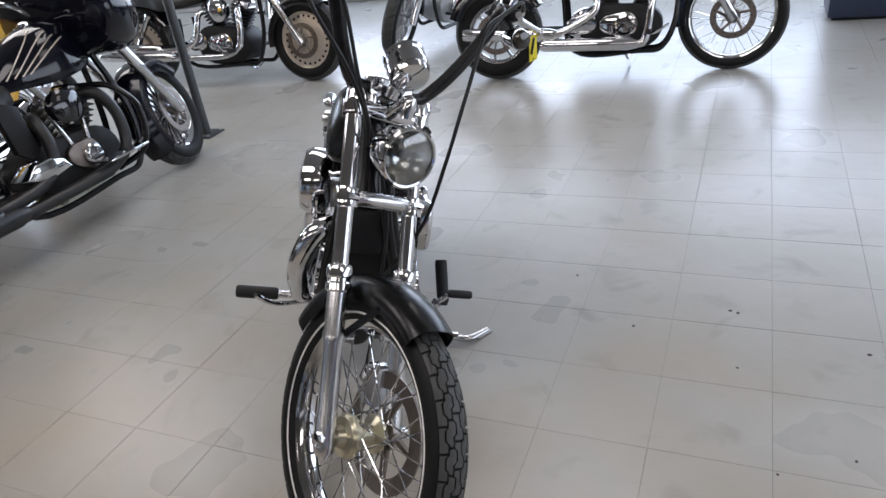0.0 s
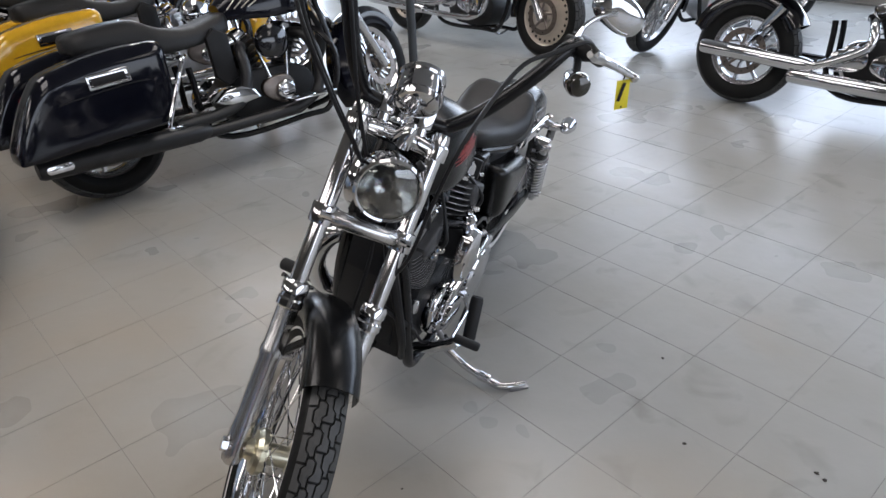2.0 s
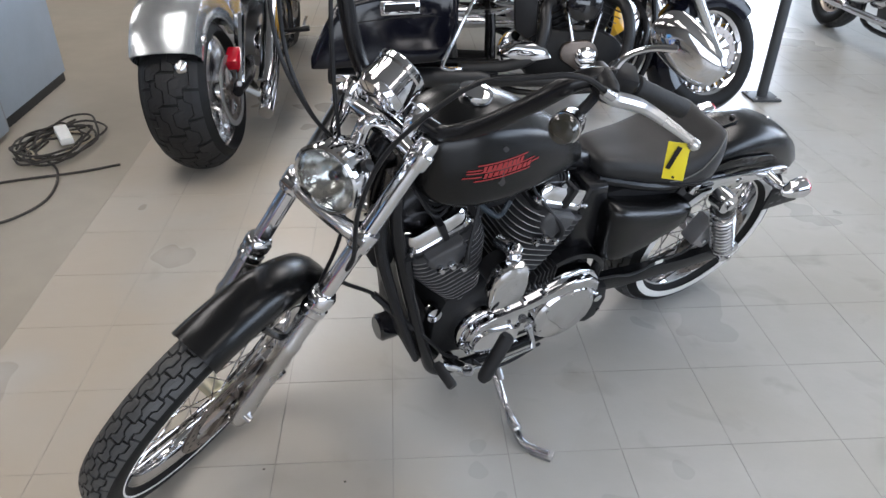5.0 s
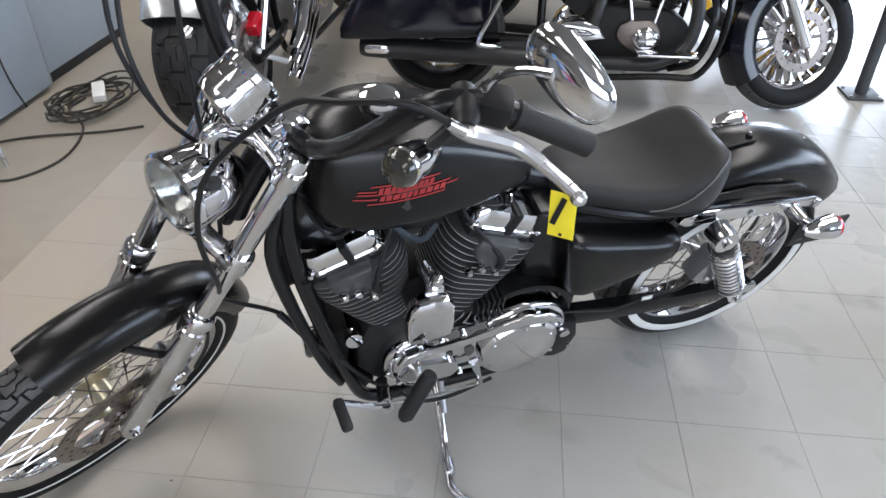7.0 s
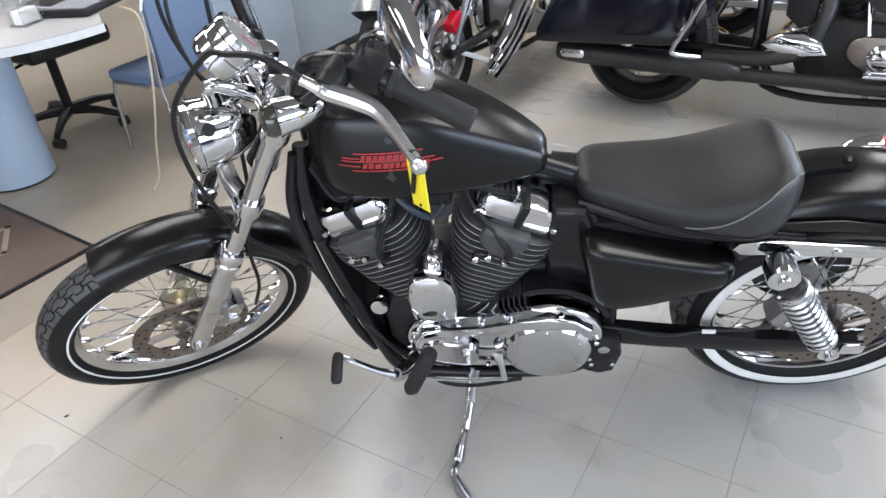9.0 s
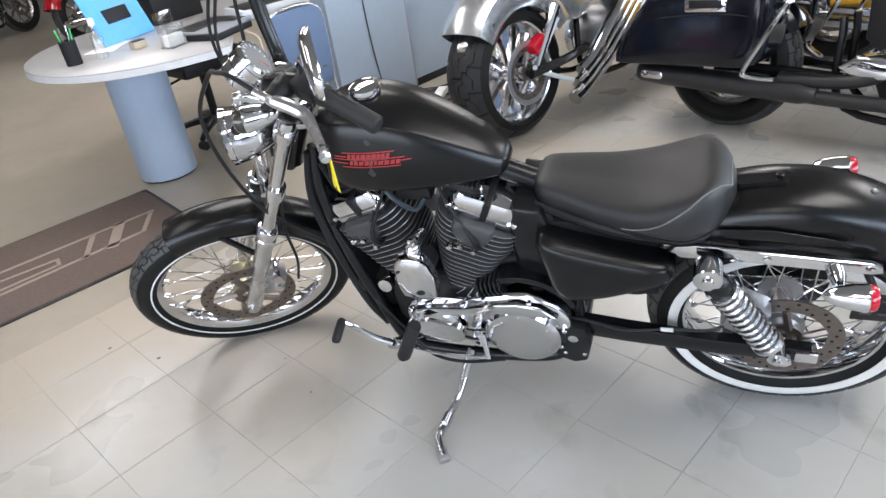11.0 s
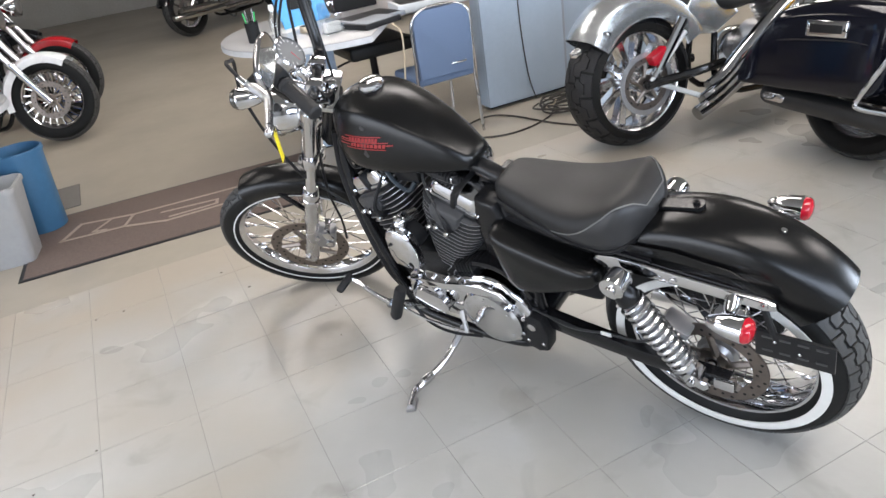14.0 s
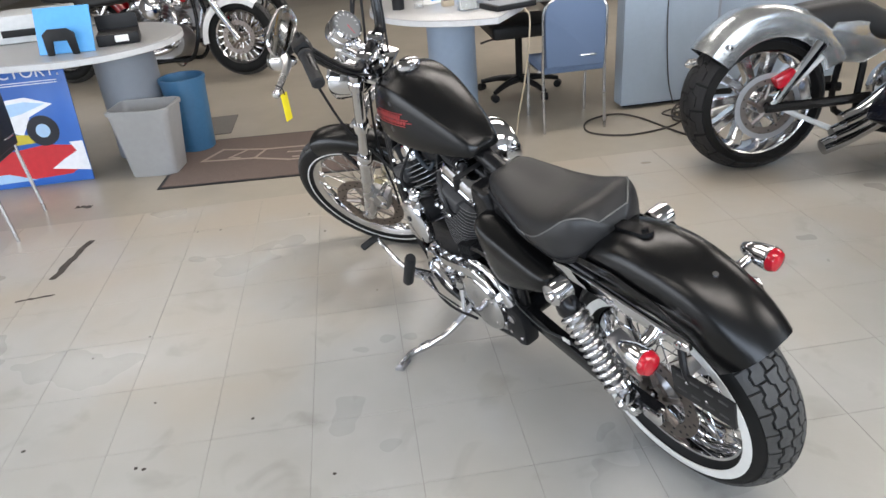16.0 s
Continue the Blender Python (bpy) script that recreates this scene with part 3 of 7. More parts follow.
for s in (-1, 1):
    y0, y1 = s * 0.104, s * 0.122
    st = part("fender_strut", prism([(-0.300, 0.604), (-0.286, 0.623), (-0.245, 0.629), (0.095, 0.597), (0.116, 0.588), (0.120, 0.574), (0.10, 0.567), (-0.05, 0.580), (-0.20, 0.590), (-0.275, 0.588)], y0, y1, 0.004), chrome, bike, "polished fender strut")
    bolts(st, [(-0.10, y1, 0.598), (0.095, y1, 0.584)], (0, s, 0), 0.009, 0.007)
    part("fender_rail", prism([(-0.25, 0.66), (-0.10, 0.665), (0.02, 0.645), (0.06, 0.625), (-0.10, 0.636), (-0.27, 0.640)], s * 0.098, s * 0.103, 0.001), denim, bike)
    part("signal_stalk", tube([(0.030, s * 0.118, 0.580), (0.034, s * 0.140, 0.576), (0.036, s * 0.165, 0.578), (0.040, s * 0.19, 0.584)], [0.018, 0.017, 0.012, 0.011], 14), chrome, bike)
    bullet_lamp((0.075, s * 0.200, 0.586), (1, 0, -0.03), 0.029, 0.075, bike, red_lens)
pb = part("plate_bracket", box((0.160, 0.008, 0.080), (0.158, -0.131, 0.478), 0.003), plastic, bike, "black side plate bracket")
part("bracket_arm", tube([(0.09, -0.11, 0.57), (0.11, -0.128, 0.53), (0.12, -0.128, 0.49)], 0.008, 8), plastic, pb)
for k in range(4):
    for z in (0.508, 0.466):
        part("bracket_slot", box((0.022, 0.002, 0.006), (0.104 + 0.036 * k, -0.1355, z - 0.004), 0.0005), fin_grey, pb)
bolts(pb, [(0.12, -0.134, 0.495), (0.17, -0.134, 0.475)], (0, -1, 0), 0.004, 0.004)
# frame
for s in (-1, 1):
    part("frame_tube", tube([(-1.150, s * 0.030, 0.830), (-1.160, s * 0.060, 0.700), (-1.125, s * 0.095, 0.500), (-1.065, s * 0.115, 0.270), (-1.025, s * 0.120, 0.175), (-0.93, s * 0.120, 0.150), (-0.70, s * 0.118, 0.150), (-0.57, s * 0.11, 0.18), (-0.52, s * 0.10, 0.30), (-0.53, s * 0.095, 0.50), (-0.58, s * 0.06, 0.67)], 0.0165, 12), frame_black, bike)
    part("seat_rail", tube([(-0.60, s * 0.06, 0.685), (-0.42, s * 0.10, 0.645), (-0.25, s * 0.100, 0.622), (-0.16, s * 0.100, 0.612)], 0.014, 10), frame_black, bike)
part("wiring_loom", tube([(-1.165, -0.045, 0.82), (-1.196, -0.055, 0.68), (-1.172, -0.085, 0.53), (-1.120, -0.112, 0.34), (-1.085, -0.110, 0.24)], [0.010, 0.015, 0.014, 0.012, 0.010], 10), plastic, bike)
part("loom_cover", box((0.05, 0.10, 0.12), (0, 0, 0), 0.014, m=pose(-1.165, 0.0, 0.62, 0, 14, 0)), plastic, bike)
part("backbone", tube([(-1.13, 0, 0.875), (-0.95, 0, 0.83), (-0.75, 0, 0.765), (-0.57, 0, 0.69)], [0.034, 0.030, 0.028, 0.026], 14), frame_black, bike)
part("steering_head", lathe([(0.034, -0.20), (0.030, -0.17), (0.028, -0.03), (0.034, 0.0)], HEADPT, AXIS, 20), frame_black, bike)
part("gusset", prism([(-1.16, 0.80), (-1.10, 0.86), (-1.0, 0.84), (-1.12, 0.66), (-1.165, 0.66)], -0.03, 0.03, 0.006), frame_black, bike)
# engine
part("crankcase", prism([(-1.045, 0.36), (-1.02, 0.43), (-0.96, 0.465), (-0.80, 0.47), (-0.66, 0.46), (-0.56, 0.42), (-0.54, 0.32), (-0.56, 0.22), (-0.66, 0.185), (-0.90, 0.175), (-1.0, 0.20), (-1.045, 0.27)], -0.105, 0.11, 0.022), fin_black, bike, "black engine case")
v_cylinder(V(-0.9660, -0.018, 0.442), -22.5, bike, scale=1.08)
v_cylinder(V(-0.8220, -0.020, 0.443), 22.5, bike, scale=1.12)
for cx, lean in ((-1.024, -22.5), (-0.763, 22.5)):
    for dx, dz in ((-0.048, 0.0), (-0.020, 0.004), (0.012, -0.014)):
        part("head_bolt", lathe([(0.010, 0), (0.010, 0.012), (0.006, 0.018), (0.001, 0.018)], (cx + dx, -0.123, 0.598 + dz), (0, -1, 0.1), 8), chrome, bike)
    part("spark_plug", tube([(cx + 0.02, -0.100, 0.585), (cx + 0.02, -0.130, 0.597), (cx + 0.015, -0.134, 0.635), (cx + 0.05 * (-1 if lean > 0 else 1), -0.09, 0.72), (cx + 0.07 * (-1 if lean > 0 else 1), -0.05, 0.77)], [0.011, 0.010, 0.006, 0.004, 0.004], 8), plastic, bike)
    part("engine_mount", box((0.06, 0.07, 0.03), (cx + (-0.01 if lean < 0 else 0.01), -0.02, 0.755), 0.006), chrome, bike)
# carburettor, hoses and coil in the vee
part("throttle_body", lathe([(0.032, 0.0), (0.035, 0.02), (0.045, 0.03), (0.045, 0.09)], (-0.893, 0.02, 0.60), (0, 1, 0), 20), dull_steel, bike)
part("breather_hose", tube([(-0.86, -0.03, 0.73), (-0.82, -0.06, 0.745), (-0.76, -0.07, 0.738), (-0.71, -0.06, 0.72)], 0.012, 8), plastic, bike)
for k in range(7):
    part("hose_clip", lathe([(0.0155, -0.002), (0.0155, 0.002)], (-0.785 + k * 0.011, -0.066, 0.742 - k * 0.0015), (1, 0, -0.1), 12), chrome if k == 6 else plastic, bike)
part("coil", box((0.09, 0.05, 0.05), (-0.90, -0.045, 0.715), 0.01), plastic, bike)
part("coil_hose", tube([(-0.98, -0.07, 0.74), (-0.94, -0.085, 0.70), (-0.90, -0.08, 0.67), (-0.87, -0.07, 0.70)], 0.007, 8), mat("dark_hose", (0.02, 0.03, 0.04), 0.4), bike)
for k in range(4):
    part("cable", tube([(-1.13, -0.03 - 0.012 * k, 0.80), (-1.08, -0.06 - 0.01 * k, 0.76 - 0.01 * k), (-1.0, -0.055, 0.735 + 0.008 * k), (-0.92, -0.05, 0.745), (-0.80, -0.045, 0.75 - 0.006 * k)], 0.004, 6), plastic, bike)
# primary cover
PCO = [(-0.905 + 0.088 * math.cos(radians(a)), 0.318 + 0.088 * math.sin(radians(a))) for a in range(75, 300, 15)]
PCO += [(-0.835, 0.258), (-0.800, 0.262), (-0.770, 0.250)]
PCO += [(-0.660 + 0.132 * math.cos(radians(a)), 0.318 + 0.132 * math.sin(radians(a))) for a in range(228, 480, 14)]
PCO += [(-0.74, 0.435), (-0.80, 0.418)]
pc = part("primary_cover", prism(PCO, -0.150, -0.085, 0.016, seg=4), chrome, bike, "chrome primary cover")
part("cover_ridge", prism([(-0.965, 0.345), (-0.945, 0.380), (-0.90, 0.392), (-0.80, 0.403), (-0.72, 0.425), (-0.66, 0.438), (-0.60, 0.425), (-0.56, 0.39), (-0.60, 0.395), (-0.66, 0.408), (-0.72, 0.395), (-0.80, 0.372), (-0.90, 0.362)], -0.170, -0.140, 0.008, seg=3), chrome, pc)
part("front_boss", lathe([(0.068, 0), (0.068, 0.012), (0.060, 0.022), (0.052, 0.024)], (-0.905, -0.146, 0.315), (0, -1, 0), 40), chrome, pc)
part("derby_cover", lathe([(0.100, -0.012), (0.101, 0.002), (0.094, 0.010), (0.080, 0.013), (0.06, 0.0145), (0.001, 0.016)], (-0.660, -0.162, 0.305), (0, -1, 0), 48), chrome, pc)
part("inspection_cover", prism(hull2((-0.915, 0.305), 0.042, (-0.855, 0.300), 0.036), -0.178, -0.160, 0.006, seg=3), chrome, pc)
bolts(pc, [(-0.660 + 0.112 * math.cos(a), -0.152, 0.322 + 0.112 * math.sin(a)) for a in (radians(x) for x in (75, 40, 5, -30, -65, -100))], (0, -1, 0), 0.007, 0.010)
bolts(pc, [(-0.905 + 0.078 * math.cos(a), -0.152, 0.318 + 0.078 * math.sin(a)) for a in (radians(x) for x in (95, 140, 185, 230, 275))], (0, -1, 0), 0.007, 0.010)
bolts(pc, [(-0.81, -0.152, 0.405), (-0.75, -0.152, 0.43), (-0.80, -0.152, 0.235), (-0.86, -0.152, 0.395)], (0, -1, 0), 0.007, 0.010)
bolts(pc, [(-0.660 + 0.082 * math.cos(a), -0.172, 0.305 + 0.082 * math.sin(a)) for a in (radians(x) for x in (30, 90, 150, 210, 270, 330))], (0, -1, 0), 0.005, 0.004)
for k in range(6):
    part("regulator_fin", box((0.004, 0.055, 0.035), (-0.770 + 0.012 * k, -0.105, 0.446 + 0.003 * k), 0.001), fin_black, bike)
part("sprocket_guard", arch((-0.655, -0.10, 0.345), 0.145, 20, 115, [(-0.03, 0.01), (-0.026, 0), (0.026, 0), (0.03, 0.01)], 14), frame_black, bike)
part("starter_case", lathe([(0.034, 0), (0.034, 0.13), (0.028, 0.14)], (-0.62, -0.03, 0.462), (-1, 0, 0), 20), fin_black, bike)
# horn cover in the vee
hc = bmesh.new()
loops = []
prof = [(-0.040, -0.058), (-0.046, -0.035), (-0.047, 0.0), (-0.040, 0.034), (-0.028, 0.050), (0.0, 0.055), (0.028, 0.050), (0.040, 0.034), (0.047, 0.0), (0.046, -0.035), (0.040, -0.058), (0.0, -0.064)]
for s, y in ((0.90, 0.030), (1.0, 0.024), (1.0, 0.004), (0.96, -0.006), (0.84, -0.012), (0.4, -0.015)):
    loops.append([V(-0.904 + x * s * 1.12, -0.184 + y, 0.535 + z * s * 1.27) for x, z in prof])
horn = part("horn_cover", rings(hc, loops), chrome, bike, "chrome bell-shaped horn cover")
part("horn_post", tube([(-0.895, -0.10, 0.60), (-0.895, -0.150, 0.618), (-0.897, -0.165, 0.605)], 0.020, 14), chrome, horn)
part("acorn_nut", lathe([(0.014, 0), (0.014, 0.008), (0.010, 0.016), (0.001, 0.019)], (-0.893, -0.160, 0.628), (0, -0.5, 1), 12), chrome, horn)
part("horn_body", lathe([(0.045, 0), (0.045, 0.05)], (-0.904, -0.16, 0.545), (0, 1, 0), 24), plastic, horn)
part("side_horn", lathe([(0.004, -0.03), (0.018, -0.02), (0.022, 0.0), (0.020, 0.006), (0.001, 0.008)], (-1.050, -0.105, 0.400), (0, -1, 0.2), 20), chrome, bike)
part("voltage_regulator", box((0.06, 0.16, 0.12), (-1.085, 0, 0.34), 0.012), fin_black, bike)
part("front_splash_guard", prism([(-1.15, 0.62), (-1.13, 0.62), (-1.07, 0.26), (-1.00, 0.20), (-1.02, 0.17), (-1.095, 0.24)], -0.10, 0.10, 0.006), plastic, bike)
part("oil_filter", lathe([(0.036, 0), (0.038, 0.01), (0.038, 0.045), (0.030, 0.052)], (-1.10, 0.0, 0.27), (-1, 0, 0), 24), gloss_black, bike)
# fuel tank
TANK = [(-1.128, 0.022, 0.835, 0.875), (-1.118, 0.064, 0.795, 0.915), (-1.085, 0.103, 0.772, 0.944), (-1.03, 0.124, 0.762, 0.962), (-0.96, 0.128, 0.758, 0.962), (-0.88, 0.119, 0.756, 0.939), (-0.80, 0.100, 0.756, 0.896), (-0.73, 0.078, 0.757, 0.850), (-0.692, 0.062, 0.758, 0.820), (-0.672, 0.050, 0.760, 0.801), (-0.663, 0.034, 0.764, 0.788)]
TPROF = [(0.0, 0.0), (0.80, 0.0), (0.95, 0.04), (1.0, 0.14), (0.99, 0.32), (0.945, 0.52), (0.865, 0.69), (0.79, 0.80), (0.735, 0.852), (0.685, 0.880), (0.55, 0.918), (0.30, 0.972), (0.0, 1.0)]
tank = part("fuel_tank", skin(TANK, TPROF, 5), denim, bike, "satin black teardrop fuel tank")
part("fuel_cap", lathe([(0.036, -0.004), (0.037, 0.004), (0.035, 0.012), (0.026, 0.017), (0.010, 0.019), (0.001, 0.0195)], (-0.976, 0, 0.9655), (0.06, 0, 1), 40), chrome, tank, "chrome fuel cap")
part("tank_bracket", box((0.03, 0.05, 0.02), (-1.125, 0, 0.86), 0.004), frame_black, tank)


def tank_side(x, z, lift=0.0012):
    """The left flank of the tank at (x, z)."""
    line = spline([(s[0], s[1], s[2]) for s in TANK], 5)
    tops = spline([(s[0], s[3], 0) for s in TANK], 5)
    xs = [p.x for p in line]
    w, zb, zt = (float(np.interp(x, xs, [f(p, q) for p, q in zip(line, tops)])) for f in (lambda p, q: p.y, lambda p, q: p.z, lambda p, q: q.y))
    pr = spline([(u, v, 0) for u, v in TPROF], 3)
    u = float(np.interp((z - zb) / (zt - zb), [p.y for p in pr], [p.x for p in pr]))
    return V(x, -(u * w + lift), z)


def decal(name, shapes, material, lift):
    bm = bmesh.new()
    for sh in shapes:
        sh = [(EX + (x - EX) * 1.14, EZ + (z - EZ) * 1.14) for x, z in sh]
        # subdivide long rows so that they follow the flank
        (x0, z0), (x1, z1), (x2, z2), (x3, z3) = sh
        n = max(2, int(abs(x1 - x0) / 0.006))
        low = [bm.verts.new(tank_side(x0 + (x1 - x0) * i / n, z0 + (z1 - z0) * i / n, lift)) for i in range(n + 1)]
        top = [bm.verts.new(tank_side(x3 + (x2 - x3) * i / n, z3 + (z2 - z3) * i / n, lift)) for i in range(n + 1)]
        for i in range(n):
            bm.faces.new((low[i], low[i + 1], top[i + 1], top[i]))
    return part(name, bm, material, tank)


EX, EZ = -0.953, 0.859
decal("diamond_mark", [[(EX - 0.002, EZ - 0.040), (EX + 0.002, EZ - 0.040), (EX + 0.040, EZ), (EX - 0.040, EZ)], [(EX - 0.040, EZ), (EX + 0.040, EZ), (EX + 0.002, EZ + 0.040), (EX - 0.002, EZ + 0.040)]], grey_decal, 0.0008)
blocks = []
rng = random.Random(4)
for row, x0, x1, h in ((1, -0.048, 0.036, 0.0095), (0, -0.046, 0.060, 0.0095)):
    x = x0
    zb = EZ - 0.0125 + row * 0.0145
    while x < x1:
        w = rng.choice((0.007, 0.009, 0.0105))
        blocks.append([(EX + x, zb), (EX + x + w, zb), (EX + x + w + 0.003, zb + h), (EX + x + 0.003, zb + h)])
        x += w + 0.0022
for z, a, b in ((EZ + 0.0005, -0.082, 0.072), (EZ - 0.0165, -0.066, 0.062), (EZ + 0.0145, -0.060, 0.054), (EZ - 0.008, -0.088, -0.05), (EZ + 0.006, -0.080, -0.05), (EZ - 0.006, 0.064, 0.085)):
    blocks.append([(EX + a, z - 0.0013), (EX + b, z - 0.0013), (EX + b + 0.002, z + 0.0013), (EX + a + 0.004, z + 0.0013)])
decal("red_mark", blocks, red_decal, 0.0014)
# seat
SEAT = [(-0.606, 0.024, 0.706, 0.722), (-0.598, 0.052, 0.697, 0.733), (-0.573, 0.073, 0.688, 0.740), (-0.50, 0.094, 0.674, 0.731), (-0.42, 0.115, 0.661, 0.721), (-0.34, 0.131, 0.648, 0.728), (-0.27, 0.134, 0.640, 0.753), (-0.228, 0.120, 0.646, 0.770), (-0.200, 0.097, 0.660, 0.762), (-0.180, 0.064, 0.678, 0.740), (-0.168, 0.030, 0.696, 0.718)]
SPROF = [(0.0, 0.0), (0.80, 0.0), (0.95, 0.06), (1.0, 0.25), (0.99, 0.50), (0.955, 0.68), (0.87, 0.86), (0.74, 0.955), (0.48, 0.99), (0.0, 0.955)]
seat = part("seat", skin(SEAT, SPROF, 4), vinyl, bike, "black vinyl solo seat with stitched edge")
seat.data.materials.append(side_vinyl)
line = spline([(q[0], q[1], q[2]) for q in SEAT], 4)
tops = spline([(q[0], q[3], 0) for q in SEAT], 4)
sprof = spline([(u, v, 0) for u, v in SPROF], 3)


def seam_height(x):
    """Share of the seat's height at which the top panel is sewn to the side band."""
    return float(np.interp(x, [-0.60, -0.46, -0.39, -0.33, -0.28, -0.24, -0.20, -0.17], [0.03, 0.06, 0.22, 0.48, 0.74, 0.89, 0.96, 0.97]))


for f in seat.data.polygons:
    c = f.center
    zb, zt = (float(np.interp(c.x, [p.x for p in line], vs)) for vs in ([p.z for p in line], [q.y for q in tops]))
    if abs(c.y) > 0.01 and (c.z - zb) / (zt - zb) < seam_height(c.x):
        f.material_index = 1
rim = []
for p, q in [pq for pq in zip(line, tops) if -0.40 < pq[0].x < -0.178]:
    h = seam_height(p.x)
    u = float(np.interp(h, [r.y for r in sprof[3:25]], [r.x for r in sprof[3:25]]))
    rim.append(V(p.x + 0.0012 * max(0.0, (p.x + 0.26) * 10), -u * p.y - 0.0012, p.z + h * (q.y - p.z) + 0.0006))
rim = rim + [V(p.x, -p.y, p.z) for p in reversed(rim)]
part("seam", tube(rim, 0.0020, 5, None, 1), mat("grey_thread", (0.13, 0.13, 0.125), 0.7), seat)
part("seat_base", skin([(s[0], s[1] * 0.93, s[2] - 0.010, s[2] + 0.02) for s in SEAT[1:-1]], [(0, 0), (0.9, 0), (1, 0.3), (1, 0.8), (0, 1)], 2), plastic, seat)
part("seat_strap_plate", box((0.09, 0.04, 0.012), (-0.63, 0, 0.705), 0.003), plastic, bike)
# side covers
for s in (-1, 1):
    o = [(-0.590, 0.580), (-0.597, 0.625), (-0.580, 0.647), (-0.513, 0.630), (-0.416, 0.606), (-0.302, 0.582), (-0.284, 0.560), (-0.293, 0.528), (-0.360, 0.496), (-0.430, 0.466), (-0.500, 0.447), (-0.546, 0.447), (-0.574, 0.490)]
    o = [(p.x, p.y) for p in spline([(x, z, 0) for x, z in o[-2:] + o + o[:2]], 4)][8:-8]
    cx, cz = -0.45, 0.545
    bm = bmesh.new()
    rings(bm, [[V(cx + (x - cx) * k, s * y, cz + (z - cz) * k) for x, z in o] for k, y in ((0.97, 0.088), (1.0, 0.100), (0.997, 0.120), (0.975, 0.137), (0.93, 0.149), (0.86, 0.157), (0.74, 0.163), (0.56, 0.166), (0.30, 0.168))])
    part("side_cover", bm, denim, bike, "satin black side cover")
part("oil_tank", prism([(-0.665, 0.50), (-0.672, 0.62), (-0.650, 0.700), (-0.585, 0.690), (-0.555, 0.60), (-0.545, 0.46), (-0.60, 0.44)], -0.098, 0.098, 0.018, seg=3), frame_black, bike)
part("battery_tray", box((0.20, 0.11, 0.10), (-0.455, 0.01, 0.405), 0.02), plastic, bike)
part("battery_box", box((0.26, 0.17, 0.24), (-0.45, 0, 0.53), 0.015), plastic, bike)
part("reservoir_label", box((0.030, 0.004, 0.012), (-0.30, -0.134, 0.345), 0.001), white_rubber, bike)
part("brake_line", tube([(-0.54, -0.12, 0.345), (-0.48, -0.14, 0.36), (-0.40, -0.138, 0.335), (-0.30, -0.132, 0.345), (-0.20, -0.135, 0.36), (-0.14, -0.12, 0.40)], 0.004, 6), plastic, bike)
# right side: air cleaner, exhaust, peg
part("air_cleaner", lathe([(0.092, 0.0), (0.098, 0.02), (0.098, 0.055), (0.088, 0.074), (0.05, 0.084), (0.001, 0.086)], (-0.880, 0.120, 0.625), (0, 1, 0.05), 40), chrome, bike, "round chrome air cleaner")
for z0, z1, x0, x1 in ((0.60, 0.265, -1.115, 0.08), (0.56, 0.205, -0.70, -0.02)):
    part("exhaust_pipe", tube([(x0 + 0.03, 0.07, z0), (x0 - 0.02 if x0 < -1 else x0, 0.135, z0 - 0.02), (x0 + 0.0, 0.178, z0 - 0.14), (x0 + 0.10, 0.175, z1 + 0.05), (x0 + 0.30, 0.18, z1), (x1 - 0.30, 0.185, z1)], 0.029, 14), chrome, bike)
    part("muffler", tube([(x1 - 0.42, 0.187, z1), (x1 - 0.36, 0.188, z1), (x1 - 0.05, 0.19, z1 + 0.005), (x1, 0.19, z1 + 0.006)], [0.030, 0.041, 0.041, 0.037], 20, None, 1), chrome, bike)
part("timing_cover", lathe([(0.075, 0), (0.078, 0.02), (0.06, 0.03), (0.001, 0.034)], (-0.86, 0.11, 0.32), (0, 1, 0), 32), chrome, bike)
part("cam_cover", prism(hull2((-0.98, 0.33), 0.06, (-0.78, 0.30), 0.09), 0.105, 0.135, 0.012), chrome, bike)
part("brake_pedal", tube([(-0.98, 0.14, 0.27), (-0.99, 0.23, 0.255), (-1.04, 0.27, 0.29), (-1.07, 0.30, 0.33)], 0.008, 8), chrome, bike)
rp = part("foot_peg", tube([(-0.95, 0.13, 0.262), (-0.95, 0.25, 0.262)], [0.014, 0.012], 12), chrome, bike)
part("peg_rubber", tube([(-0.95, 0.25, 0.262), (-0.949, 0.26, 0.262), (-0.948, 0.375, 0.260), (-0.948, 0.38, 0.26)], [0.014, 0.020, 0.020, 0.016], 14, None, 1), grip_rubber, rp)
# left controls
lc = part("control_bracket", tube([(-0.985, -0.115, 0.20), (-0.995, -0.16, 0.235), (-1.005, -0.215, 0.285), (-1.008, -0.238, 0.315)], [0.018, 0.016, 0.018, 0.016], 12), chrome, bike, "chrome foot control bracket")
part("shift_lever", tube([(-1.008, -0.238, 0.318), (-1.045, -0.250, 0.352), (-1.09, -0.256, 0.396), (-1.118, -0.258, 0.416)], [0.010, 0.008, 0.0075, 0.008], 10), chrome, lc)
part("shift_peg", tube([(-1.119, -0.252, 0.418), (-1.119, -0.260, 0.418), (-1.113, -0.315, 0.415), (-1.112, -0.321, 0.414)], [0.010, 0.0125, 0.0125, 0.010], 12, None, 1), grip_rubber, lc)
part("foot_peg", tube([(-0.978, -0.262, 0.286), (-0.970, -0.261, 0.298), (-0.919, -0.243, 0.406), (-0.915, -0.242, 0.414)], [0.012, 0.019, 0.019, 0.016], 14, None, 1), grip_rubber, lc, "black rubber foot peg folded up")
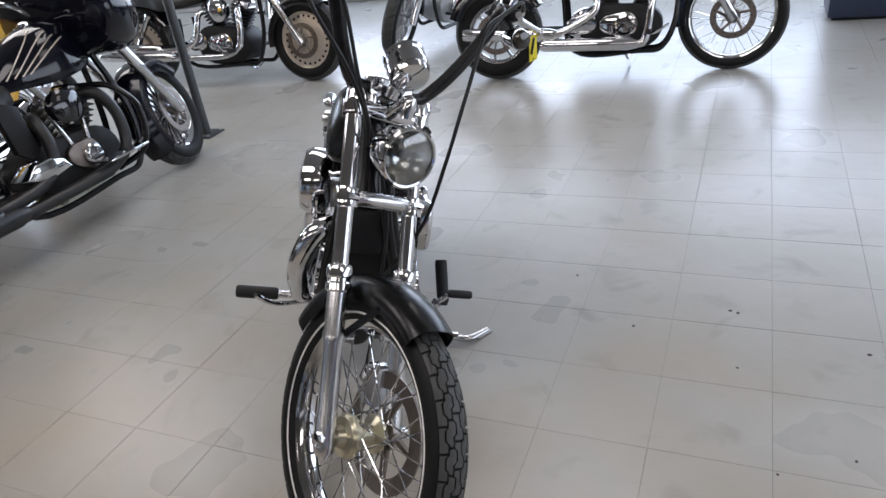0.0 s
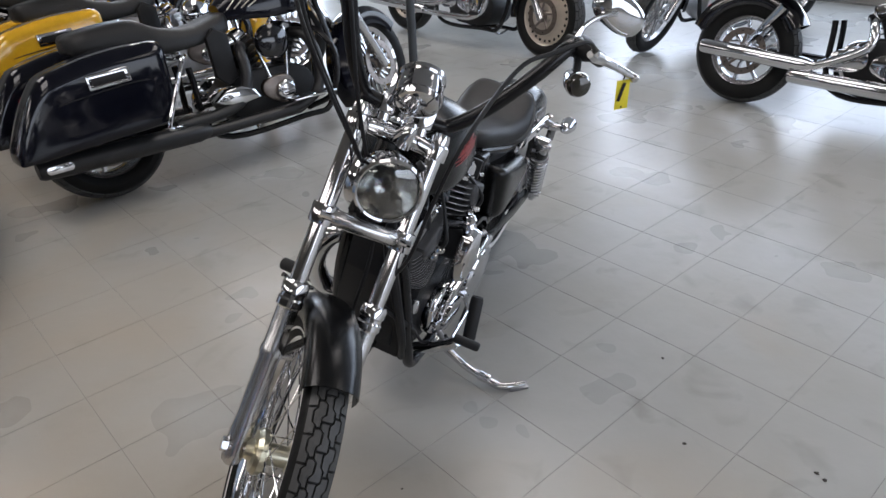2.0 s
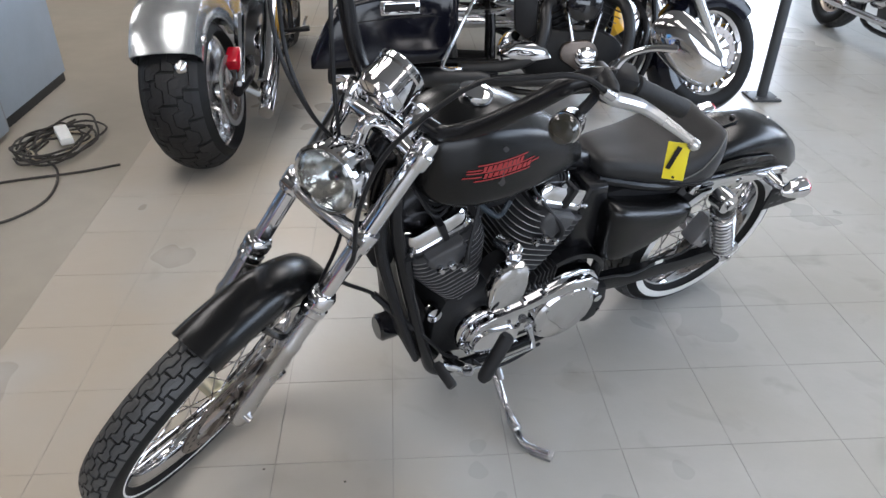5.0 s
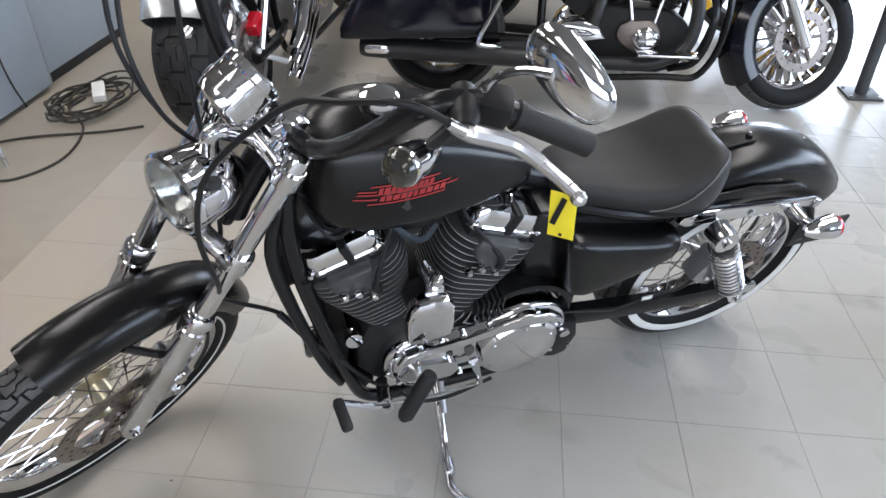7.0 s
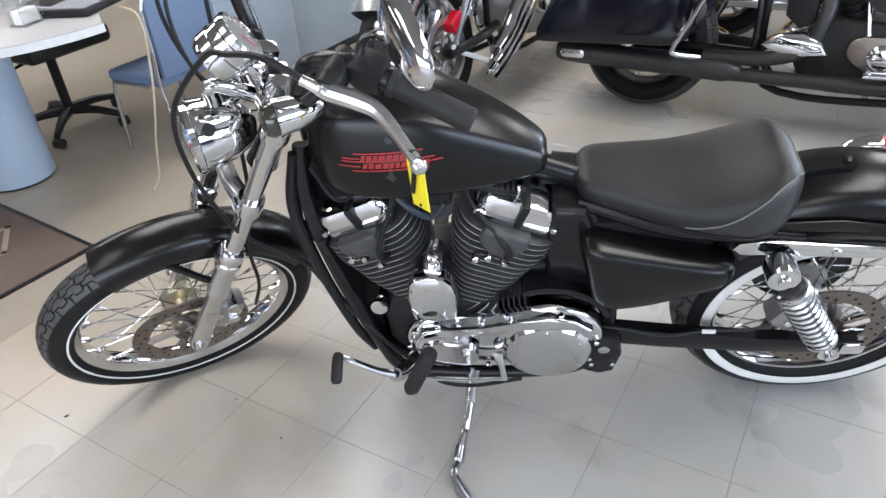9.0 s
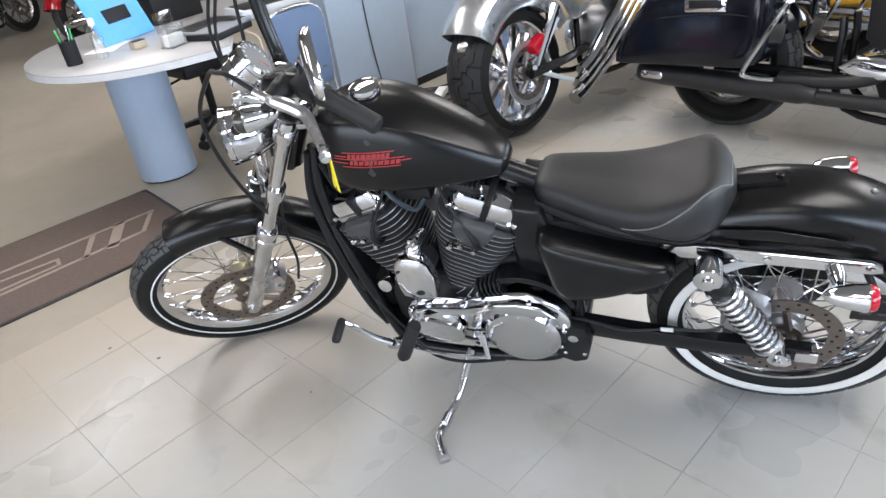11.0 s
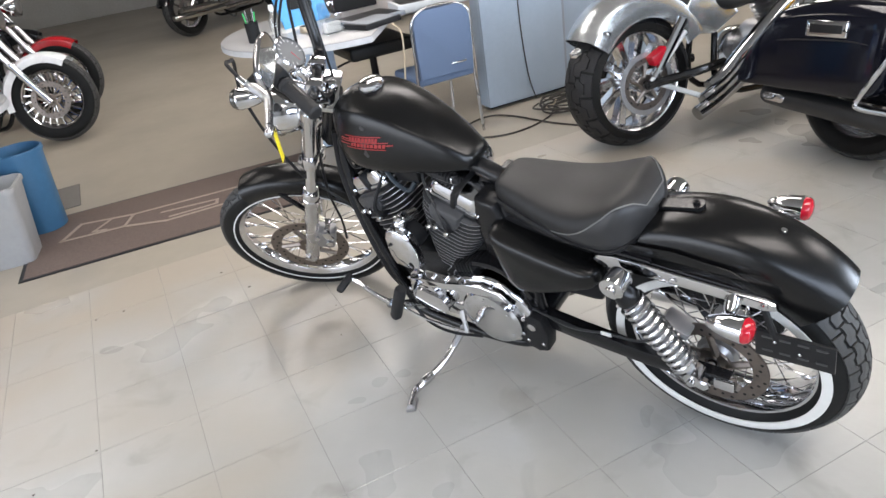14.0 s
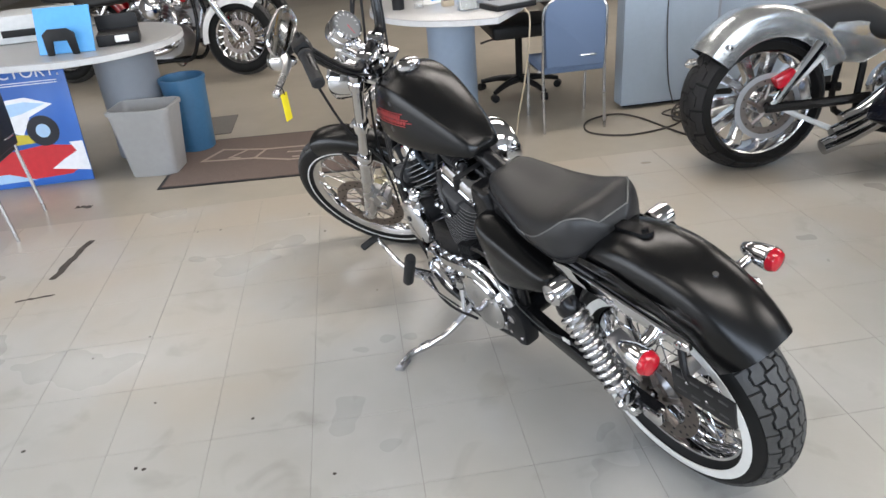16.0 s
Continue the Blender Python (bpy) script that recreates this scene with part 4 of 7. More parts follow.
part("shift_rod", tube([(-1.0, -0.205, 0.262), (-0.90, -0.200, 0.235), (-0.76, -0.192, 0.228)], 0.0045, 8), chrome, bike)
part("shift_arm", tube([(-0.76, -0.192, 0.228), (-0.765, -0.182, 0.26), (-0.775, -0.165, 0.295)], [0.008, 0.007, 0.013], 10), chrome, bike)
part("clutch_lower_cable", tube([(-0.96, -0.19, 0.27), (-0.91, -0.195, 0.215), (-0.83, -0.19, 0.195), (-0.72, -0.175, 0.205)], 0.005, 8), plastic, bike)
# side stand
sd = part("side_stand", tube([(-0.845, -0.115, 0.150), (-0.850, -0.170, 0.128), (-0.860, -0.250, 0.100), (-0.874, -0.335, 0.097), (-0.880, -0.380, 0.100), (-0.862, -0.415, 0.109), (-0.843, -0.445, 0.119)], [0.016, 0.013, 0.011, 0.012, 0.012, 0.010, 0.009], 12), chrome, bike, "chrome side stand")
part("stand_elbow", lathe([(0.010, -0.022), (0.0155, -0.018), (0.0155, 0.018), (0.010, 0.022)], (-0.872, -0.325, 0.099), (-0.1, -1, 0.1), 14), chrome, sd)
part("stand_foot", box((0.030, 0.060, 0.010), (0, 0, 0), 0.003, m=pose(-0.852, -0.430, 0.1055, -14.5, 0, 35)), dull_steel, sd)
part("stand_spring", tube([(-0.835, -0.13, 0.165), (-0.845, -0.20, 0.130)], 0.008, 8), dull_steel, sd)
# front wheel
FRONT = S(-0.768, 0.068, 0)
FC = (FRONT.x, FRONT.z)
fw = wire_wheel(FC, 0.343, 0.090, 0.272, bike, STEERED, name="front_wheel", hub_r=0.034, hub_w=0.085)
tread(FC, 0.343, 0.090, 40, fw, STEERED, "front")
side_band(FC, 0.2820, 0.2878, -0.0418, fw, STEERED, bulge=0.0012)
side_band(FC, 0.2820, 0.2878, 0.0418, fw, STEERED, bulge=0.0012)
disc_brake(FC, -0.062, 0.146, fw, STEERED)
part("hub_cap", lathe([(0.050, 0.03), (0.052, 0.045), (0.045, 0.055), (0.026, 0.058), (0.02, 0.075)], (FC[0], 0, FC[1]), (0, 1, 0), 32), brass, fw, m=STEERED)
part("axle", rod((FC[0], -0.125, FC[1]), (FC[0], 0.125, FC[1]), 0.010), chrome, fw, m=STEERED)
part("axle_nut", lathe([(0.016, 0), (0.016, 0.014), (0.001, 0.015)], (FC[0], 0.112, FC[1]), (0, 1, 0), 6), chrome, fw, smooth=False, m=STEERED)
cb = part("brake_caliper", box((0.085, 0.055, 0.10), (0, 0, 0), 0.014, m=pose(FC[0] + 0.100, -0.075, FC[1] + 0.060, 0, 30, 0)), dull_steel, bike, "chrome front brake caliper", m=STEERED)
bolts(cb, [(FC[0] + 0.085, -0.104, FC[1] + 0.09), (FC[0] + 0.115, -0.104, FC[1] + 0.04)], (0, -1, 0), 0.014, 0.008, m=STEERED)
part("caliper_bridge", box((0.03, 0.07, 0.05), (FC[0] + 0.128, -0.072, FC[1] + 0.078), 0.008), chrome, cb, m=STEERED)
# fork
for s in (-1, 1):
    fk = part("fork_tube", lathe([(0.0195, -0.42), (0.0195, 0.0)], S(0, 0.055, s * 0.092), AXIS, 24), chrome, bike, m=STEERED)
    part("fork_slider", lathe([(0.012, -0.815), (0.022, -0.805), (0.026, -0.785), (0.026, -0.74), (0.0235, -0.70), (0.0235, -0.56), (0.0265, -0.55), (0.0265, -0.535), (0.0235, -0.525), (0.0245, -0.43)], S(0, 0.055, s * 0.092), AXIS, 28), steel, bike, "polished alloy fork slider", m=STEERED)
    part("slider_collar", lathe([(0.0255, -0.440), (0.0295, -0.435), (0.0295, -0.420), (0.0265, -0.416), (0.0265, -0.408), (0.030, -0.404), (0.030, -0.385), (0.026, -0.378), (0.020, -0.376)], S(0, 0.055, s * 0.092), AXIS, 28), chrome, fk, m=STEERED)
    part("fender_boss", lathe([(0.012, 0), (0.010, 0.03)], S(-0.545, 0.052, s * 0.072), (0, -s, 0), 12), steel, fk, m=STEERED)
    part("fork_cap", lathe([(0.022, -0.012), (0.022, 0.012), (0.019, 0.022), (0.012, 0.026), (0.001, 0.027)], S(0.008, 0.055, s * 0.092), AXIS, 24), chrome, fk, m=STEERED)
    part("clamp_collar", lathe([(0.027, -0.245), (0.0285, -0.240), (0.0285, -0.205), (0.027, -0.200)], S(0, 0.055, s * 0.092), AXIS, 24), chrome, fk, m=STEERED)
    part("upper_collar", lathe([(0.026, -0.030), (0.0275, -0.025), (0.0275, 0.002), (0.024, 0.006)], S(0, 0.055, s * 0.092), AXIS, 24), chrome, fk, m=STEERED)
    part("pinch_bolt", lathe([(0.009, -0.014), (0.009, 0.014)], S(-0.222, 0.083, s * 0.092), (0, 1, 0), 10), chrome, fk, m=STEERED)
part("lower_yoke", tube([S(-0.222, 0.058, -0.082), S(-0.222, 0.072, -0.04), S(-0.222, 0.072, 0.04), S(-0.222, 0.058, 0.082)], [0.020, 0.019, 0.019, 0.020], 16), steel, bike, "alloy lower fork yoke", m=STEERED)
uy = part("upper_yoke", tube([S(-0.012, 0.055, -0.085), S(-0.008, 0.050, -0.045), S(-0.006, 0.048, 0.0), S(-0.008, 0.050, 0.045), S(-0.012, 0.055, 0.085)], [0.018, 0.022, 0.024, 0.022, 0.018], 16), chrome, bike, "chrome upper fork yoke", m=STEERED)
part("stem_nut", lathe([(0.018, 0), (0.018, 0.012), (0.012, 0.018), (0.001, 0.019)], S(0.012, 0.0, 0), AXIS, 8), chrome, uy, m=STEERED)
part("stem", rod(S(-0.23, 0.0, 0), S(0.01, 0.0, 0), 0.018), frame_black, bike, m=STEERED)
part("yoke_plate", box((0.09, 0.16, 0.018), (0, 0, 0), 0.006, m=Matrix.Translation(S(-0.005, 0.02, 0)) @ Matrix.Rotation(RAKE, 4, "Y")), chrome, uy, m=STEERED)
# front fender
FF = [(-0.056, 0.062), (-0.0575, 0.045), (-0.055, 0.025), (-0.044, 0.009), (-0.024, 0.001), (0, -0.001), (0.024, 0.001), (0.044, 0.009), (0.055, 0.025), (0.0575, 0.045), (0.056, 0.062)]
GC = S(-0.752, 0.061, 0)
part("front_fender", arch((GC.x, 0, GC.z), 0.359, 12, 105, FF, 34, 0.003), denim, bike, "satin black front fender", m=STEERED)
for s in (-1, 1):
    part("fender_stay", tube([(GC.x + 0.05, s * 0.052, GC.z + 0.30), (GC.x + 0.09, s * 0.066, GC.z + 0.22), S(-0.545, 0.05, s * 0.07)], 0.009, 8), frame_black, bike, m=STEERED)
# headlamp
HD = V(-0.97, 0, 0.16).normalized()
HL = S(-0.121, 0.152, 0.004)
hl = part("headlamp", lathe([(0.00516, -0.1161), (0.0258, -0.1101), (0.0473, -0.0903), (0.06278, -0.0559), (0.0688, -0.02), (0.07052, 0), (0.0731, 0.003), (0.0731, 0.014), (0.06794, 0.018), (0.06364, 0.016), (0.0630, 0.012), (0.0640, 0.004), (0.058, -0.030), (0.040, -0.075), (0.006, -0.110)], HL, HD, 48, closed=True), chrome, bike, "chrome headlamp shell", m=STEERED)
glass = clear("lamp_glass", 0.10)
reflector_mat = mat("lamp_reflector", (0.50, 0.50, 0.49), 0.10, 1.0, vary=0.15, scale=60, rough_vary=0.04, bump=0.9, bump_scale=42)
part("reflector", lathe([(0.0086, -0.0473), (0.0301, -0.0387), (0.0516, -0.018), (0.06536, 0.013), (0.06579, 0.0115), (0.05246, -0.021), (0.0301, -0.04214), (0.0086, -0.04988)], HL, HD, 40), reflector_mat, hl, m=STEERED)
part("bulb", lathe([(0.011, -0.05), (0.011, -0.01), (0.008, -0.004), (0.001, -0.002)], HL, HD, 16), plastic, hl, m=STEERED)
gl = part("lamp_glass", lathe([(0.06665, 0.012), (0.06665, 0.016), (0.05676, 0.024), (0.0344, 0.03), (0.00086, 0.02838), (0.00086, 0.029), (0.0344, 0.026), (0.05676, 0.02)], HL, HD, 40, closed=True), glass, hl, m=STEERED)
gl.visible_shadow = False
rb = bmesh.new()
for k in range(-4, 5):
    y = k * 0.0128
    h = math.sqrt(max(0, 0.061 ** 2 - y * y))
    rod(HL + HD * 0.013 + V(0, y, -h), HL + HD * 0.013 + V(0, y, h), 0.0009, seg=4, bm=rb)
part("lens_flutes", rb, glass, hl, m=STEERED)
part("lamp_mount", tube([HL + V(0.06, 0, 0.07), HL + V(0.07, 0, 0.11), S(-0.01, 0.06, 0)], [0.016, 0.014, 0.016], 12), chrome, hl, m=STEERED)
part("lamp_plug", lathe([(0.012, 0), (0.012, 0.012), (0.001, 0.014)], HL + V(0.03, -0.045, 0.055), V(0.2, -0.5, 0.8), 14), plastic, hl, m=STEERED)
# handlebar
HB = [S(0.045, 0.045, 0), S(0.045, 0.045, 0.070), S(0.058, 0.050, 0.108), S(0.120, 0.085, 0.160), S(0.215, 0.128, 0.215), S(0.285, 0.145, 0.250), S(0.318, 0.120, 0.280), S(0.330, 0.078, 0.320), S(0.338, 0.040, 0.362), S(0.345, -0.004, 0.412)]
hb = part("handlebar", tube([V(p.x, -p.y, p.z) for p in reversed(HB[1:])] + HB, 0.0168, 14), frame_black, bike, "black high-rise handlebar", m=STEERED)
for s in (-1, 1):
    rs = part("riser", lathe([(0.019, 0), (0.017, 0.02), (0.018, 0.05), (0.022, 0.055)], S(-0.002, 0.046, s * 0.045), AXIS, 20), chrome, bike, m=STEERED)
    part("riser_clamp", box((0.046, 0.034, 0.046), (0, 0, 0), 0.008, m=Matrix.Translation(S(0.047, 0.045, s * 0.045)) @ Matrix.Rotation(RAKE, 4, "Y")), chrome, rs, m=STEERED)
    g0, g1 = S(0.331, 0.074, s * 0.324), S(0.346, -0.008, s * 0.418)
    gd = (g1 - g0).normalized()
    part("grip", tube([g0, g0 + gd * 0.004, g0 + gd * 0.012, g0 + gd * 0.014, g1 - gd * 0.004, g1], [0.015, 0.0205, 0.0205, 0.0175, 0.0175, 0.013], 20, None, 1), grip_rubber, bike, "black rubber grip", m=STEERED)
    part("switch_housing", box((0.050, 0.046, 0.046), (0, 0, 0), 0.012, m=Matrix.Translation(S(0.327, 0.092, s * 0.302)) @ Matrix.Rotation(s * 0.9, 4, "Z")), plastic, bike, m=STEERED)
    part("switch_button", box((0.012, 0.012, 0.014), S(0.345, 0.080, s * 0.300), 0.003), dull_steel, hb, m=STEERED)
    # lever and perch
    lp = part("lever_perch", tube([S(0.318, 0.105, s * 0.262), S(0.312, 0.122, s * 0.280), S(0.306, 0.142, s * 0.300), S(0.304, 0.158, s * 0.312)], [0.018, 0.022, 0.021, 0.014], 12), plastic, bike, m=STEERED)
    part("lever", tube([S(0.300, 0.168, s * 0.300), S(0.304, 0.150, s * 0.318), S(0.313, 0.122, s * 0.345), S(0.318, 0.106, s * 0.368), S(0.320, 0.098, s * 0.410), S(0.320, 0.092, s * 0.455)], [0.008, 0.013, 0.013, 0.011, 0.009, 0.008], 10), steel, lp, "polished control lever", m=STEERED)
    part("lever_ball", lathe([(0.003, -0.011), (0.009, -0.007), (0.0115, 0), (0.009, 0.007), (0.003, 0.011)], S(0.318, 0.091, s * 0.463), (0, 1, 0), 14), steel, lp, m=STEERED)
    # mirror
    c = S(0.425, 0.112, s * 0.352)
    ms = part("mirror_stem", tube([S(0.335, 0.105, s * 0.285), S(0.365, 0.112, s * 0.290), S(0.395, 0.118, s * 0.312), S(0.418, 0.122, s * 0.345)], [0.009, 0.0055, 0.0055, 0.007], 10), chrome, bike, "chrome mirror stem", m=STEERED)
    back = STEERED.to_3x3().inverted()
    md, side = back @ V(0.85, 0.52, -0.10).normalized(), back @ V(0.40, -0.75, -0.52).normalized()
    md, side = V(md.x, md.y * -s, md.z), V(side.x, side.y * -s, side.z)
    upv = md.cross(side).normalized() * -s
    o = []
    for k in range(28):
        a = 2 * math.pi * k / 28
        rx = 0.066 * math.copysign(abs(math.cos(a)) ** 0.8, math.cos(a)) * (1.12 if math.cos(a) > 0 else 0.95)
        rz = 0.040 * math.copysign(abs(math.sin(a)) ** 0.75, math.sin(a))
        o.append((rx, rz - 0.08 * rx))
    sh = bmesh.new()
    rings(sh, [[c + md * h + (side * x + upv * z) * k for x, z in o] for k, h in ((0.25, -0.014), (0.60, -0.012), (0.86, -0.006), (0.98, 0.002), (1.0, 0.008), (0.965, 0.011), (0.94, 0.008))])
    mr = part("mirror", sh, chrome, ms, "chrome teardrop mirror", m=STEERED)
    mg = bmesh.new()
    rings(mg, [[c + md * h + (side * x + upv * z) * 0.945 for x, z in o] for h in (0.0085, 0.0095)])
    mirror_glass = MATS.get("mirror_glass") or mat("mirror_glass", (0.86, 0.87, 0.88), 0.02, 1.0, vary=0.01, rough_vary=0.01)
    part("mirror_glass", mg, mirror_glass, mr, m=STEERED)
    # front turn signal
    part("signal_stalk", tube([S(0.318, 0.118, s * 0.285), S(0.285, 0.140, s * 0.290), S(0.250, 0.162, s * 0.288)], 0.009, 10), plastic, bike, m=STEERED)
    bullet_lamp(S(0.228, 0.188, s * 0.287), HD, 0.026, 0.064, bike, amber, m=STEERED)
# tag on the left lever
tp = S(0.318, 0.094, -0.445)
part("tag_string", tube([tp + V(0, 0, 0.012), tp + V(0.012, 0, 0), tp + V(0.004, 0, -0.020)], 0.0015, 5), plastic, bike, m=STEERED)
TAGP = STEERED @ (tp + V(0.004, 0, -0.016))
tag_m = BIKE.inverted() @ Matrix.Translation(BIKE @ TAGP) @ pose(0, 0, 0, 3, 0, -20.5)
tg = part("key_tag", box((0.036, 0.0012, 0.070), (0, 0, -0.035), 0.0004), yellow_tag, bike, "yellow key tag tied to the clutch lever", m=tag_m)
part("tag_key", box((0.008, 0.0025, 0.045), (0.004, -0.003, -0.028), 0.001), plastic, tg, m=tag_m @ pose(0, 0, 0, 0, 18, 0))
part("tag_hole", lathe([(0.0025, 0), (0.0025, 0.0008)], (0, -0.0007, -0.065), (0, -1, 0), 10), plastic, tg, m=tag_m)
# speedometer
SP = S(0.112, 0.119, 0.010)
SD = (AXIS * 0.84 - FWD * 0.54).normalized()
sp = part("speedometer", lathe([(0.028, -0.070), (0.044, -0.064), (0.047, -0.053), (0.047, -0.008), (0.050, -0.004), (0.050, 0.006), (0.0455, 0.010), (0.0435, -0.003)], SP, SD, 40), chrome, bike, "chrome cased speedometer", m=STEERED)
part("dial", lathe([(0.044, 0.0035), (0.044, 0.0055), (0.001, 0.006)], SP, SD, 40), mat("silver_dial", (0.17, 0.17, 0.17), 0.45, vary=0.06), sp, m=STEERED)
up = (V(0, 0, 1) - SD * SD.z).normalized()
rt = up.cross(SD)
dm = bmesh.new()
for k in range(13):
    a = radians(-135 + 270 * k / 12)
    d = up * math.cos(a) + rt * math.sin(a)
    rod(SP + SD * 0.0066 + d * 0.033, SP + SD * 0.0066 + d * 0.040, 0.0011, seg=4, bm=dm)
part("dial_marks", dm, white_rubber, sp, m=STEERED)
part("needle", rod(SP + SD * 0.008, SP + SD * 0.008 + (rt * -0.25 - up * 0.97) * 0.034, 0.0012, 0.0006, 6), red_lens, sp, m=STEERED)
part("speedo_bracket", tube([SP - SD * 0.03 + V(0, 0, -0.045), S(0.06, 0.085, 0), S(0.035, 0.06, 0)], [0.016, 0.018, 0.020], 12), chrome, sp, m=STEERED)
part("speedo_cup", lathe([(0.0495, -0.05), (0.0495, -0.03)], SP, SD, 40), chrome, sp, m=STEERED)
il = part("ignition_switch", lathe([(0.016, 0), (0.020, 0.012), (0.019, 0.022), (0.014, 0.026), (0.001, 0.027)], (-1.130, -0.035, 0.930), (0.2, -0.1, 1), 24), frame_black, bike)
part("lock_face", lathe([(0.008, 0.026), (0.008, 0.029), (0.001, 0.0295)], (-1.130, -0.035, 0.930), (0.2, -0.1, 1), 16), chrome, il)
# control cables
def cable(pts, r=0.0045, name="control_cable"):
    return part(name, tube(pts, r, 8), plastic, bike)


def W(a, f, y):
    return STEERED @ S(a, f, y)


cable([W(0.306, 0.165, -0.315), W(0.305, 0.219, -0.259), W(0.250, 0.232, -0.190), W(0.190, 0.238, -0.132), W(0.030, 0.242, -0.084), W(-0.120, 0.187, -0.086), W(-0.255, 0.095, -0.110), (-1.298, -0.084, 0.605), (-1.198, -0.056, 0.487), (-1.145, -0.095, 0.424), (-1.07, -0.128, 0.335), (-1.02, -0.14, 0.265), (-0.98, -0.15, 0.24)], 0.0048)
part("cable_ferrule", rod(W(0.306, 0.165, -0.315), W(0.307, 0.185, -0.298), 0.0075), chrome, bike)
part("cable_sleeve", tube([(-1.20, -0.058, 0.490), (-1.145, -0.095, 0.424), (-1.11, -0.112, 0.383)], 0.0085, 10), plastic, bike)
for dy in (0.0, 0.013):
    cable([W(0.309, 0.103, 0.290), W(0.322, 0.146, 0.328 + dy), W(0.256, 0.168, 0.332 + dy), W(0.142, 0.171 + dy, 0.287 + dy), W(0.028, 0.178 + dy, 0.193 + dy * 0.7), W(-0.050, 0.138, 0.108 + dy * 0.4), W(-0.095, 0.060, 0.050)], 0.0042, "throttle_cable")
for s in (-1, 1):
    cable([W(0.295, 0.130, s * 0.262), W(0.215, 0.112, s * 0.222), W(0.12, 0.070, s * 0.165), W(0.055, 0.035, s * 0.11), W(0.0, 0.0, s * 0.05)], 0.004, "switch_wire")
cable([W(0.29, 0.13, 0.25), W(0.18, 0.15, 0.20), W(0.02, 0.11, 0.115), W(-0.22, 0.04, -0.03), W(-0.42, 0.0, -0.062), W(-0.55, -0.05, -0.085), W(-0.66, -0.07, -0.085)], 0.0045, "brake_hose")

# ---- furniture and small things ----
laminate = mat("grey_laminate", (0.36, 0.36, 0.36), 0.32, vary=0.06, scale=60)
edge_band = mat("pale_edge_band", (0.58, 0.59, 0.60), 0.4)
blue_panel = mat("pale_blue_panel", (0.34, 0.41, 0.49), 0.42, vary=0.05, stain=(0.31, 0.37, 0.44), stain_scale=3)
blue_column = mat("blue_grey_column", (0.33, 0.41, 0.52), 0.45, vary=0.05)
grey_column = mat("grey_column", (0.26, 0.28, 0.31), 0.45, vary=0.05)
chair_blue = mat("blue_fabric", (0.115, 0.165, 0.265), 0.8, vary=0.25, scale=250, bump=0.5, bump_scale=300)
grey_plastic = mat("grey_plastic", (0.34, 0.34, 0.34), 0.45, stain=(0.30, 0.30, 0.29))
blue_plastic = mat("blue_plastic", (0.045, 0.14, 0.26), 0.4)
sky_card = mat("sky_blue_card", (0.10, 0.38, 0.78), 0.4)
paper = mat("paper", (0.80, 0.80, 0.78), 0.7)
mat_brown = mat("brown_mat", (0.125, 0.092, 0.078), 0.92, vary=0.3, scale=90, bump=0.6, bump_scale=400)
mat_line = mat("mat_lettering", (0.31, 0.25, 0.21), 0.92, vary=0.3, scale=120)
mat_grey = mat("grey_mat", (0.14, 0.13, 0.12), 0.9, bump=0.5)
clear_plastic = clear("clear_plastic", 0.18)
cord = mat("cord", (0.035, 0.03, 0.025), 0.6)
tan_cord = mat("tan_cord", (0.45, 0.38, 0.28), 0.6)
green = mat("green_label", (0.05, 0.55, 0.15), 0.4)
light_paint = mat("light_grey_paint", (0.55, 0.57, 0.58), 0.4)


def rounded_desk(name, centre, r, x0, x1, y1, column, col_r, label, sign=1):
    """A desk with a round end on a drum column; the straight part runs along y."""
    d = thing(name, pose(centre[0], centre[1], 0), label, "desk")
    n = 30
    o = [(r * math.cos(radians(-180 + 180 * k / n)), sign * r * math.sin(radians(-180 + 180 * k / n))) for k in range(n + 1)]
    o += [(x1, sign * 0.35), (x1, sign * y1), (x0, sign * y1)]
    bm = bmesh.new()
    rings(bm, [[V(x * s, y * s, z) for x, y in o] for s, z in ((0.985, 0.700), (1.0, 0.704), (1.0, 0.736), (0.99, 0.740))])
    part("desktop", bm, laminate, d, "grey laminate desktop with pale edge")
    bm = bmesh.new()
    rings(bm, [[V(x * 1.004, y * 1.004, z) for x, y in o] for z in (0.704, 0.734)], caps=False)
    part("edge_band", bm, edge_band, d)
    part("column", lathe([(col_r, 0.012), (col_r, 0.70)], (0, 0, 0), (0, 0, 1), 40), column, d, "painted drum column leg", m=Matrix.Translation((-0.125, -0.155 * sign, 0)))
    part("column_foot", lathe([(col_r * 0.94, 0), (col_r * 0.94, 0.014)], (0, 0, 0), (0, 0, 1), 32), plastic, d, m=Matrix.Translation((-0.125, -0.155 * sign, 0)))
    return d


rounded_desk("desk", (-2.50, 1.06), 0.66, -0.66, 0.12, 1.25, blue_column, 0.155, "grey desk with a round end on a pale blue drum leg")
rounded_desk("desk", (-2.44, -1.27), 0.55, -0.55, 0.50, 1.6, grey_column, 0.18, "grey desk with a round end on a grey drum leg", -1)
